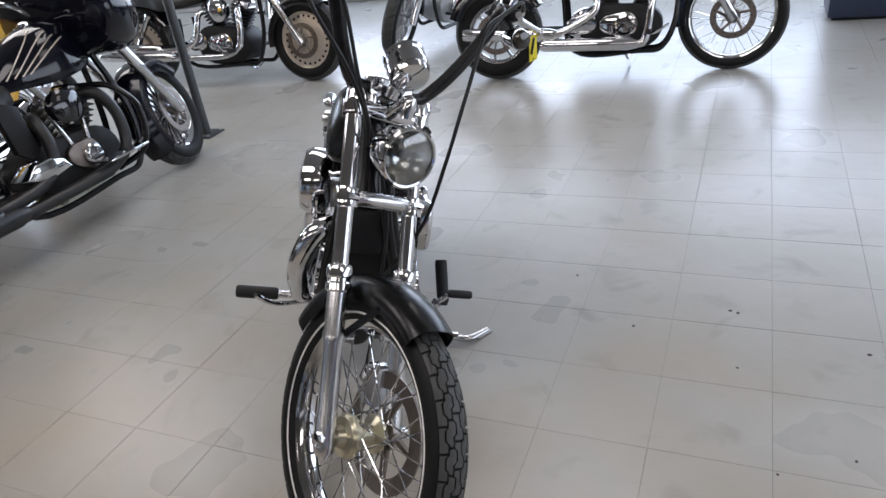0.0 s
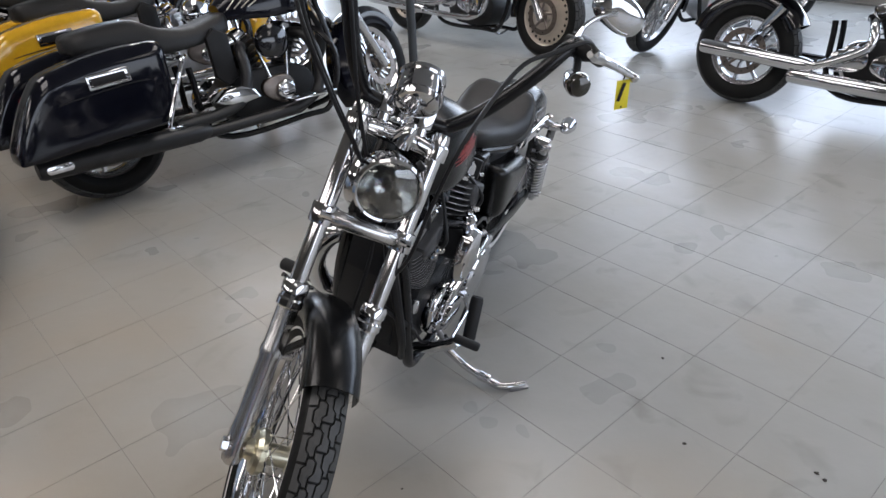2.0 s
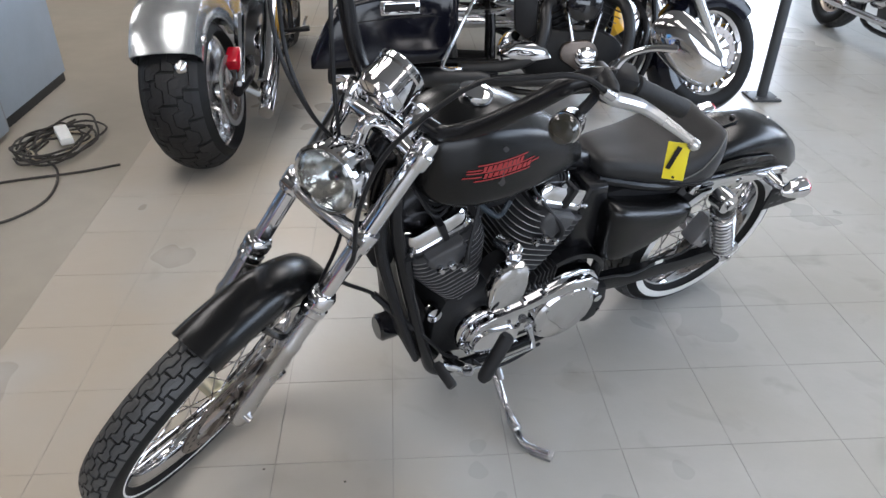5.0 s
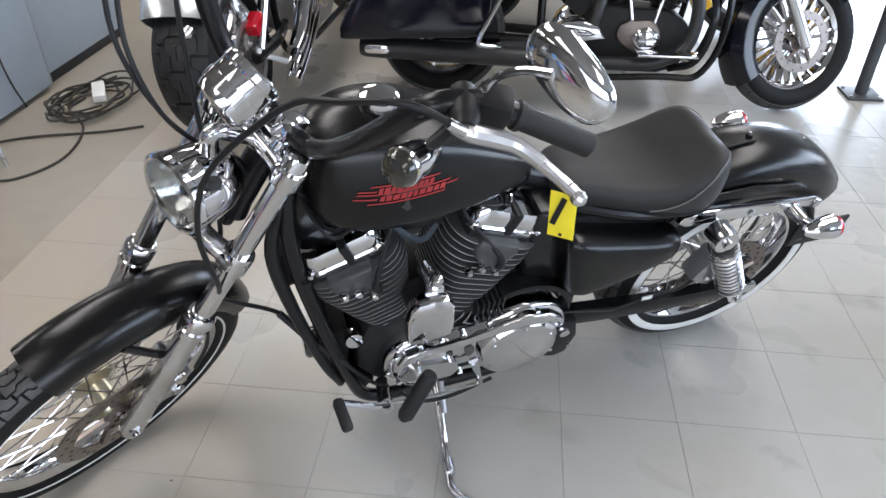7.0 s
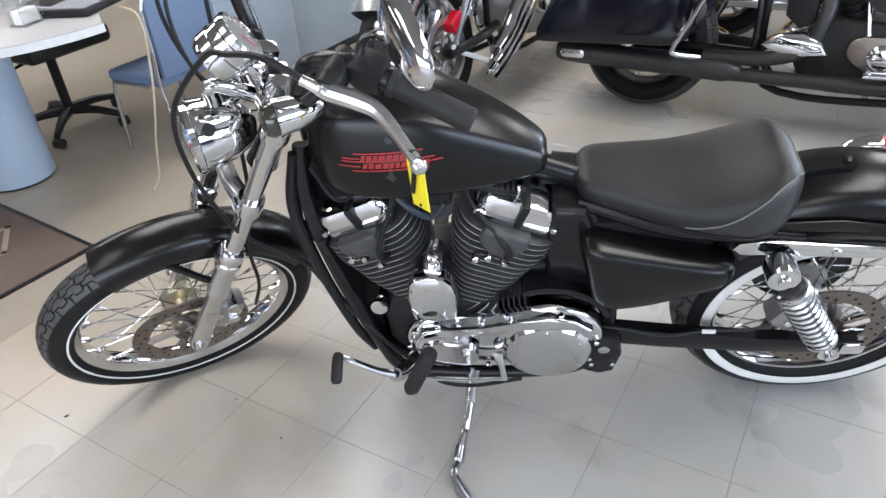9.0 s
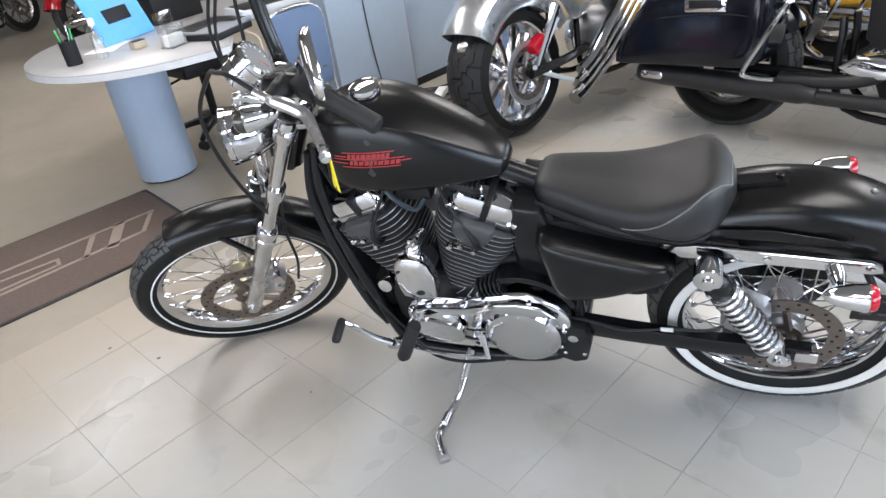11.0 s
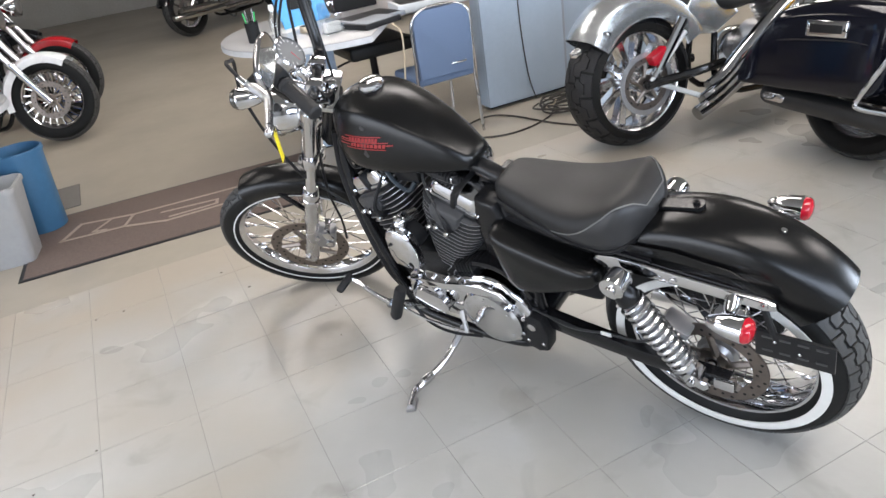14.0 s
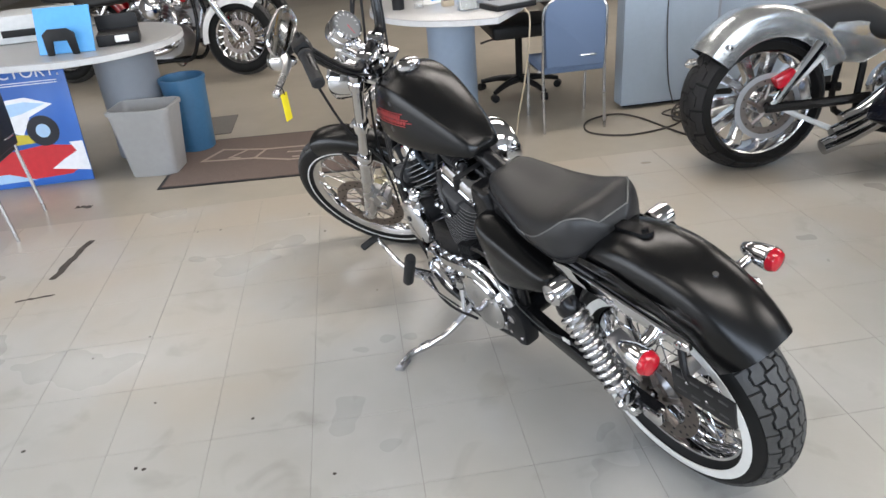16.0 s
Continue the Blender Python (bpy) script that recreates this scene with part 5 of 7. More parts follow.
# counter with pale blue panels
ct = thing("counter", pose(-2.24, 1.92, 0), "pale blue panelled service counter", "counter")
part("front_panel", box((0.03, 0.60, 1.10), (-0.015, 0.30, 0.58), 0.004), blue_panel, ct)
part("front_panel", box((0.03, 0.90, 1.10), (-0.075, 1.06, 0.60), 0.004), blue_panel, ct)
part("side_panel", box((0.10, 0.03, 1.10), (-0.08, 0.015, 0.58), 0.004), blue_panel, ct)
part("panel_strip", box((0.05, 0.04, 1.10), (-0.03, 0.60, 0.58), 0.006), grey_column, ct)
part("toe_kick", box((0.10, 1.44, 0.05), (-0.11, 0.76, 0.025), 0.003), plastic, ct)
part("worktop", box((0.30, 1.60, 0.04), (-0.12, 0.76, 1.16), 0.008), laminate, ct)
part("wall_cord", tube([(0.006, 0.28, 1.1), (0.006, 0.27, 0.6), (0.008, 0.30, 0.2), (0.02, 0.34, 0.02)], 0.004, 6), cord, ct)


def side_chair(m, fabric, label, group):
    """A stacking chair: padded seat and back on a steel tube frame; it faces +y."""
    c = thing("side_chair", m, label, "chair", group)
    part("seat", box((0.44, 0.43, 0.06), (0, 0.0, 0.44), 0.025, seg=3), fabric, c)
    o = [(-0.200, 0.46), (0.200, 0.46), (0.205, 0.62)] + [(0.120 + 0.085 * math.cos(radians(a)), 0.815 + 0.095 * math.sin(radians(a))) for a in range(0, 91, 15)] + [(-0.120 + 0.085 * math.cos(radians(a)), 0.815 + 0.095 * math.sin(radians(a))) for a in range(90, 181, 15)] + [(-0.205, 0.62)]
    part("backrest", prism(o, -0.252, -0.216, 0.010, seg=3), fabric, c)
    part("back_edge", prism([(x * 0.99, z) for x, z in o], -0.216, -0.200, 0.006), plastic, c)
    for s in (-1, 1):
        part("back_leg", tube([(s * 0.218, -0.232, 0.78), (s * 0.218, -0.230, 0.60), (s * 0.218, -0.215, 0.42), (s * 0.22, -0.25, 0.0)], 0.011, 10), steel, c)
        part("front_leg", tube([(s * 0.215, -0.10, 0.41), (s * 0.215, 0.12, 0.405), (s * 0.218, 0.19, 0.37), (s * 0.22, 0.22, 0.0)], 0.011, 10), steel, c)
    part("back_rail", tube([(-0.218, -0.232, 0.775)] + [(0.218 * math.cos(radians(a)) ** 0.7 if a < 90 else -0.218 * abs(math.cos(radians(a))) ** 0.7, -0.234, 0.800 + 0.125 * math.sin(radians(a))) for a in range(175, 0, -10)] + [(0.218, -0.232, 0.775)], 0.011, 10, None, 2), steel, c)
    part("back_handle", tube([(0.03, -0.256, 0.535), (0.04, -0.268, 0.535), (0.13, -0.268, 0.535), (0.14, -0.256, 0.535)], 0.006, 8), steel, c)
    return c


side_chair(pose(-2.193, 1.533, 0, 0, 0, 90) @ Matrix.Scale(0.85, 4), chair_blue, "blue padded stacking chair with steel legs at the desk", "visitor chairs")
side_chair(pose(-1.555, -1.70, 0, 0, 0, 180) @ Matrix.Scale(0.85, 4), vinyl, "black padded stacking chair with steel legs", "visitor chairs")
# office chair
oc = thing("office_chair", pose(-2.93, 1.42, 0), "black swivel office chair on a five-star base", "chair")
part("seat", box((0.48, 0.46, 0.09), (0, 0, 0.47), 0.035, seg=3), vinyl, oc)
part("backrest", box((0.06, 0.42, 0.40), (-0.25, 0, 0.80), 0.03, seg=3), vinyl, oc)
part("gas_lift", rod((0, 0, 0.08), (0, 0, 0.43), 0.025), plastic, oc)
part("lever", tube([(0, 0, 0.41), (0.05, -0.2, 0.40), (0.06, -0.28, 0.385)], 0.007, 6), plastic, oc)
for k in range(5):
    a = 2 * math.pi * k / 5 + 0.4
    part("base_arm", tube([(0, 0, 0.10), (0.15 * math.cos(a), 0.15 * math.sin(a), 0.095), (0.29 * math.cos(a), 0.29 * math.sin(a), 0.065)], [0.03, 0.022, 0.016], 8), plastic, oc)
    part("castor", lathe([(0.010, -0.025), (0.026, -0.022), (0.027, 0), (0.026, 0.022), (0.010, 0.025)], (0.29 * math.cos(a), 0.29 * math.sin(a), 0.027), (math.cos(a + 1), math.sin(a + 1), 0), 16), plastic, oc)


def bin_(name, m, w0, d0, w1, d1, h, material, label, n=8):
    t = thing(name, m, label, "waste bin", "waste bins")
    bm = bmesh.new()
    loops = []
    for k, z, s in ((0, 0.0, 0.97), (0.02, 0.012, 1.0), (0.5, h * 0.5, 1.0), (1, h - 0.02, 1.0), (1, h - 0.02, 1.05), (1, h, 1.05), (1, h, 0.99), (0.5, h * 0.5, 0.975), (0.02, 0.02, 0.95)):
        w, d = w0 + (w1 - w0) * k, d0 + (d1 - d0) * k
        loops.append([V(x * s, y * s, z) for x, y in fin_outline(w / 2, d / 2, min(w, d) * (0.16 if n < 10 else 0.499), 6)])
    part("body", rings(bm, loops), material, t)
    part("liner", tube([V(x * 0.99, y * 0.99, h + 0.001) for x, y in fin_outline(w1 / 2, d1 / 2, min(w1, d1) * (0.16 if n < 10 else 0.499), 6)] + [V(w1 / 2 * 0.99, 0, h + 0.001)], 0.004, 5, None, 1), material, t)
    return t


bin_("waste_bin", pose(-2.17, -0.965, 0, 0, 0, -8), 0.20, 0.27, 0.26, 0.35, 0.40, grey_plastic, "grey rectangular plastic waste bin beside the desk")
bin_("waste_bin", pose(-2.52, -0.80, 0), 0.22, 0.22, 0.27, 0.27, 0.46, blue_plastic, "tall round blue plastic waste bin on the mat", 12)
# mats
mt = thing("floor_mat", pose(-2.185, -0.105, 0, 0, 0, -4), "brown floor mat with pale outlined lettering shapes", "floor mat")
part("carpet", box((0.76, 1.54, 0.008), (0, 0, 0.004), 0.003), mat_brown, mt)
part("border", box((0.80, 1.58, 0.004), (0, 0, 0.002), 0.001), plastic, mt)


def outline_bar(parent, pts, w=0.011):
    bm = bmesh.new()
    for (x0, y0), (x1, y1) in zip(pts, pts[1:]):
        d = V(x1 - x0, y1 - y0, 0).normalized()
        q = V(-d.y, d.x, 0) * w
        e = d * w
        rings(bm, [[V(x0, y0, z) - e - q, V(x1, y1, z) + e - q, V(x1, y1, z) + e + q, V(x0, y0, z) - e + q] for z in (0.0075, 0.0092)])
    return part("mat_mark", bm, mat_line, parent, smooth=False)


outline_bar(mt, [(0.02, -0.62), (-0.165, -0.53), (-0.10, -0.25), (-0.08, 0.69), (0.11, 0.575), (0.13, -0.08), (0.045, -0.30), (0.02, -0.62)])
outline_bar(mt, [(-0.12, -0.37), (0.0, -0.46), (0.015, -0.40)], 0.009)
outline_bar(mt, [(-0.10, -0.25), (0.045, -0.30)], 0.009)
outline_bar(mt, [(-0.01, -0.10), (0.02, 0.20), (0.08, 0.19), (0.085, -0.06)], 0.009)
outline_bar(mt, [(-0.085, 0.40), (0.115, 0.30)], 0.013)
outline_bar(mt, [(-0.075, 0.525), (0.12, 0.425)], 0.026)
m2 = thing("floor_mat", pose(-2.95, -0.85, 0), "small dark grey floor mat by the desk", "floor mat")
part("carpet", box((0.42, 0.46, 0.008), (0, 0, 0.004), 0.003), mat_grey, m2)
# poster board leaning on the desk
ps = thing("poster_board", pose(-2.16, -1.76, 0, 0, -6, 0), "blue racing poster board leaning against the desk", "poster")
poster_blue = mat("poster_blue", (0.035, 0.14, 0.50), 0.3, vary=0.25, scale=4)
part("board", box((0.012, 0.82, 0.70), (0, 0, 0.35), 0.002), poster_blue, ps)


def poster_shape(name, pts, material, lift=0.0075):
    bm = bmesh.new()
    rings(bm, [[V(x, y, z) for y, z in pts] for x in (lift - 0.001, lift)])
    return part(name, bm, material, ps, smooth=False)


p_white, p_red, p_ice, p_dark, p_yel = mat("poster_white", (0.82, 0.84, 0.88), 0.3), mat("poster_red", (0.60, 0.03, 0.04), 0.3), mat("poster_ice", (0.42, 0.62, 0.85), 0.3), mat("poster_dark", (0.02, 0.022, 0.03), 0.3), mat("poster_yellow", (0.65, 0.55, 0.06), 0.3)
poster_shape("red_swoosh", [(-0.41, 0.02), (0.30, 0.05), (0.39, 0.10), (0.33, 0.14), (0.39, 0.21), (0.20, 0.235), (-0.41, 0.16)], p_red, 0.0070)
poster_shape("white_swoosh", [(0.20, 0.09), (0.41, 0.06), (0.405, 0.235), (0.33, 0.235), (0.36, 0.18), (0.28, 0.14)], p_white, 0.0078)
poster_shape("blue_swoosh", [(-0.20, 0.03), (0.10, 0.035), (-0.05, 0.085), (-0.25, 0.08)], p_ice, 0.0078)
poster_shape("fairing_shape", [(-0.30, 0.33), (-0.12, 0.36), (0.10, 0.30), (0.16, 0.40), (0.30, 0.46), (0.16, 0.51), (0.02, 0.50), (-0.10, 0.44), (-0.30, 0.49)], p_white, 0.0084)
poster_shape("fairing_shade", [(0.00, 0.40), (0.12, 0.42), (0.26, 0.465), (0.15, 0.485), (0.03, 0.475)], p_ice, 0.0090)
poster_shape("red_blob", [(-0.30, 0.30), (-0.12, 0.28), (-0.10, 0.36), (-0.22, 0.40), (-0.32, 0.37)], p_red, 0.0092)
poster_shape("bar_shape", [(-0.12, 0.24), (0.15, 0.25), (0.20, 0.29), (0.02, 0.31), (-0.14, 0.29)], p_yel, 0.0088)
for cy, r in ((0.21, 0.088), (-0.28, 0.085)):
    poster_shape("wheel_shape", [(cy + r * math.cos(2 * math.pi * k / 24), 0.315 + r * math.sin(2 * math.pi * k / 24)) for k in range(24)], p_dark, 0.0096)
    poster_shape("wheel_shape", [(cy + r * 0.45 * math.cos(2 * math.pi * k / 20), 0.315 + r * 0.45 * math.sin(2 * math.pi * k / 20)) for k in range(20)], p_ice, 0.0102)
for z, a, b_ in ((0.588, -0.30, 0.36), (0.575, -0.36, 0.36)):
    poster_shape("line", [(a, z), (b_, z), (b_, z + 0.005), (a, z + 0.005)], p_white, 0.0080)


def lettering(text, size, m, material, parent, name="lettering"):
    cu = bpy.data.curves.new(name, "FONT")
    cu.body, cu.size, cu.extrude, cu.align_x = text, size, 0.0004, "RIGHT"
    tmp = new("text_source", cu)
    me = bpy.data.meshes.new_from_object(tmp)
    bpy.data.objects.remove(tmp)
    me.transform(m)
    me.materials.append(material)
    ob = new(name, me)
    ob.parent = parent
    return ob


lettering("HISTORIC. VICTORY.", 0.094, Matrix.Translation((0.0082, 0.385, 0.615)) @ pose(0, 0, 0, 90, 0, 90), p_white, ps)
# things on the first desk
DZ = 0.741


def on_desk(name, x, y, label, category, rz=0):
    return thing(name, pose(x, y, DZ, 0, 0, rz), label, category)


pot = on_desk("pen_pot", -2.40, 0.57, "black pen pot with pens and a green cap", "pen pot")
part("pot", lathe([(0.036, 0), (0.038, 0.11), (0.034, 0.11), (0.033, 0.006)], (0, 0, 0), (0, 0, 1), 20), plastic, pot)
for k in range(6):
    a = k * 1.1
    part("pen", rod((0.012 * math.cos(a), 0.012 * math.sin(a), 0.01), (0.032 * math.cos(a), 0.032 * math.sin(a), 0.15 + 0.012 * (k % 3)), 0.004, seg=8), (plastic, green, steel)[k % 3], pot)
bt = on_desk("spray_bottle", -2.36, 0.69, "clear plastic spray bottle", "bottle")
part("body", lathe([(0.028, 0), (0.030, 0.01), (0.030, 0.10), (0.014, 0.13), (0.012, 0.15)], (0, 0, 0), (0, 0, 1), 20), clear_plastic, bt)
part("cap", lathe([(0.014, 0.15), (0.014, 0.18), (0.001, 0.185)], (0, 0, 0), (0, 0, 1), 14), paper, bt)
fo = on_desk("display_folder", -2.62, 0.95, "sky blue folder standing on a desk", "folder", 20)
part("cover", box((0.012, 0.34, 0.26), (0, 0, 0.13), 0.002, m=pose(0, 0, 0, 0, -22, 0)), sky_card, fo)
part("stand", prism([(-0.16, 0), (-0.005, 0), (-0.05, 0.16), (-0.065, 0.16)], -0.08, 0.08, 0.002), plastic, fo)
ho = on_desk("leaflet_holder", -2.14, 0.95, "clear acrylic leaflet holder", "leaflet holder", 15)
part("back", box((0.004, 0.11, 0.16), (-0.03, 0, 0.08), 0.001), clear_plastic, ho)
part("front", box((0.004, 0.11, 0.10), (0.03, 0, 0.05), 0.001), clear_plastic, ho)
part("base", box((0.08, 0.11, 0.006), (0, 0, 0.003), 0.001), clear_plastic, ho)
part("cards", box((0.04, 0.09, 0.05), (0, 0, 0.031), 0.002), paper, ho)
for k, (x, y, sx, sy, sz, rz, mt_, lb, nm, cat) in enumerate([
    (-2.10, 1.17, 0.20, 0.26, 0.03, 20, plastic, "closed black laptop on the desk", "laptop", "laptop"),
    (-2.28, 1.22, 0.26, 0.34, 0.025, 12, grey_column, "flat grey letter tray", "letter_tray", "tray"),
    (-2.30, 1.55, 0.24, 0.32, 0.05, -8, light_paint, "pale grey desk printer tray", "printer_tray", "tray"),
    (-2.56, 0.80, 0.15, 0.21, 0.003, 40, paper, "loose sheet of white paper", "paper_sheet", "paper"),
    (-2.34, 0.86, 0.05, 0.07, 0.035, 10, tan_cord, "small tan cardboard box", "small_box", "box"),
    (-2.86, 1.30, 0.22, 0.30, 0.22, 5, plastic, "black office printer on the desk", "printer", "printer"),
]):
    o = on_desk(nm, x, y, lb, cat, rz)
    part("body", box((sx, sy, sz), (0, 0, sz / 2), min(0.006, sz * 0.3)), mt_, o)
    if sz > 0.02:
        part("top_panel", box((sx * 0.86, sy * 0.86, 0.004), (0, 0, sz + 0.001), 0.001), grey_column if mt_ is plastic else plastic, o)
# things on the second desk
f2 = on_desk("display_folder", -2.10, -1.25, "sky blue folder on a black desk stand", "folder", -6)
part("cover", box((0.012, 0.30, 0.24), (0, 0, 0.12), 0.002, m=pose(0, 0, 0, 0, -18, 0)), sky_card, f2)
bm = prism([(-0.085, 0.0), (-0.085, 0.11), (-0.05, 0.135), (0.05, 0.135), (0.085, 0.11), (0.085, 0.0), (0.05, 0.0), (0.04, 0.075), (-0.04, 0.075), (-0.05, 0.0)], 0.0, 0.012, 0.002)
part("stand", bm, plastic, f2, m=Matrix.Translation((0.035, 0, 0)) @ pose(0, 0, 0, 0, 0, -90))
bx = on_desk("black_tray", -2.28, -1.02, "black open letter tray with a white card", "tray", 12)
part("tray", box((0.20, 0.22, 0.06), (0, 0, 0.03), 0.006), plastic, bx)
part("tray_back", box((0.02, 0.22, 0.14), (-0.10, 0, 0.07), 0.004), plastic, bx)
part("card", box((0.004, 0.07, 0.035), (0.104, 0.02, 0.035), 0.0005), paper, bx)
pr2 = on_desk("printer", -2.75, -1.62, "pale grey desk printer", "printer", 5)
part("body", box((0.34, 0.42, 0.16), (0, 0, 0.08), 0.02), light_paint, pr2)
part("paper_slot", box((0.02, 0.30, 0.04), (0.17, 0, 0.06), 0.004), plastic, pr2)
# cords on the floor
cb_ = thing("cord_pile", pose(-1.95, 2.38, 0), "tangled pile of dark extension cords on the floor", "cords")
rng = random.Random(7)
for k in range(7):
    pts = []
    a, r = rng.uniform(0, 6.28), rng.uniform(0.10, 0.26)
    for i in range(14):
        a += rng.uniform(0.45, 0.75)
        rr2 = r * rng.uniform(0.75, 1.2)
        pts.append(V(rr2 * 0.8 * math.cos(a), rr2 * 1.2 * math.sin(a), 0.007 + 0.008 * k * rng.uniform(0.3, 1)))
    part("cord", tube(pts, 0.0055, 6, None, 4), tan_cord if k == 2 else cord, cb_)
lc_ = thing("cord", pose(-2.0, 2.05, 0), "dark extension cord lying on the floor", "cord")
part("run", tube([(-0.05, 0.25, 0.008), (0.15, 0.05, 0.006), (0.22, -0.25, 0.006), (0.10, -0.45, 0.006), (-0.10, -0.40, 0.006), (-0.18, -0.20, 0.006), (-0.06, -0.08, 0.006), (0.25, 0.02, 0.006), (0.42, 0.10, 0.006)], 0.006, 6), cord, lc_)
hc_ = thing("hanging_cord", pose(-2.0, 1.18, 0), "pale cord hanging from the desk edge", "cord")
part("run", tube([(0.02, 0.06, 0.745), (0.13, 0.06, 0.70), (0.12, 0.04, 0.45), (0.06, 0.0, 0.15), (0.04, -0.02, 0.012), (0.12, -0.12, 0.008)], 0.005, 6), tan_cord, hc_)
pb_ = thing("power_strip", pose(-1.93, 2.42, 0.03, 0, 0, 30), "white power strip among the cords", "power strip")
part("body", box((0.06, 0.20, 0.035), (0, 0, 0.017), 0.006), paper, pb_)
# steel post
po = thing("post", pose(1.915, 2.955, 0), "dark steel post bolted to the floor", "post")
part("shaft", rod((0, 0, 0.01), (0, 0, 3.4), 0.030, seg=20), mat("dark_steel", (0.045, 0.05, 0.055), 0.5), po)
part("base_plate", box((0.17, 0.17, 0.012), (0, 0, 0.006), 0.002), MATS["dark_steel"], po)
bolts(po, [(sx * 0.065, sy * 0.065, 0.012) for sx in (-1, 1) for sy in (-1, 1)], (0, 0, 1), 0.009, 0.008, dull_steel)
# dark cabinet by the windows
cb2 = thing("cabinet", pose(4.75, -1.55, 0), "dark blue low display cabinet", "cabinet")
part("body", box((0.5, 1.1, 0.95), (0, 0, 0.50), 0.01), mat("navy_panel", (0.02, 0.03, 0.06), 0.4), cb2)
part("plinth", box((0.44, 1.04, 0.03), (0, 0, 0.015), 0.002), plastic, cb2)
# marks and scraps on the floor
scuff = mat("dark_scuff", (0.05, 0.042, 0.035), 0.85, vary=0.5, scale=60)
for k, (x, y, l, w, rz) in enumerate(((-1.082, -1.14, 0.37, 0.040, -9), (-0.745, -1.19, 0.15, 0.016, -83), (-1.72, -1.28, 0.09, 0.04, 80))):
    s_ = thing("tape_scrap", pose(x, y, 0, 0, 0, rz), "torn dark strip of tape stuck to the floor", "tape", "tape scraps")
    rng = random.Random(k)
    n = 12
    up_ = [(-l / 2 + l * i / n, w / 2 * rng.uniform(0.3, 1.1)) for i in range(n + 1)]
    dn_ = [(-l / 2 + l * i / n, -w / 2 * rng.uniform(0.3, 1.1)) for i in range(n, -1, -1)]
    bm = bmesh.new()
    rings(bm, [[V(x_, y_, z) for x_, y_ in up_ + dn_] for z in (0.0004, 0.0016)])
    part("strip", bm, scuff, s_, smooth=False)
rng = random.Random(21)
for k in range(16):
    x, y = rng.uniform(-1.4, 1.0), rng.uniform(-1.2, 0.3)
    if k == 0:
        x, y = 0.088, -0.515
    g = thing("grit", pose(x, y, 0, 0, 0, rng.uniform(0, 360)), "small dark crumb of dirt on the floor", "dirt", "floor grit")
    r = rng.uniform(0.003, 0.007)
    bm = bmesh.new()
    bmesh.ops.create_icosphere(bm, subdivisions=1, radius=r)
    for v in bm.verts:
        v.co = V(v.co.x * rng.uniform(0.7, 1.4), v.co.y * rng.uniform(0.6, 1.3), abs(v.co.z) * 0.6)
    part("crumb", bm, scuff, g)

# ---- the other motorcycles ----
silver = mat("silver_paint", (0.46, 0.48, 0.49), 0.22, 0.75, coat=0.6)
yellow_paint = mat("yellow_paint", (0.75, 0.42, 0.02), 0.15, coat=0.7)
white_paint = mat("white_paint", (0.80, 0.80, 0.80), 0.14, coat=0.7)
red_paint = mat("red_paint", (0.35, 0.01, 0.015), 0.14, coat=0.7)
grey_paint = mat("grey_paint", (0.06, 0.065, 0.07), 0.2, coat=0.6)
blue_black = mat("midnight_paint", (0.004, 0.0045, 0.009), 0.10, coat=0.15, spec=0.35)
pearl = mat("cream_alloy", (0.62, 0.55, 0.47), 0.32, 0.4)
show_alloy = mat("polished_wheel_alloy", (0.84, 0.84, 0.85), 0.16, 1.0, vary=0.04, rough_vary=0.05)
satin_pipe = mat("black_exhaust", (0.016, 0.016, 0.017), 0.40)


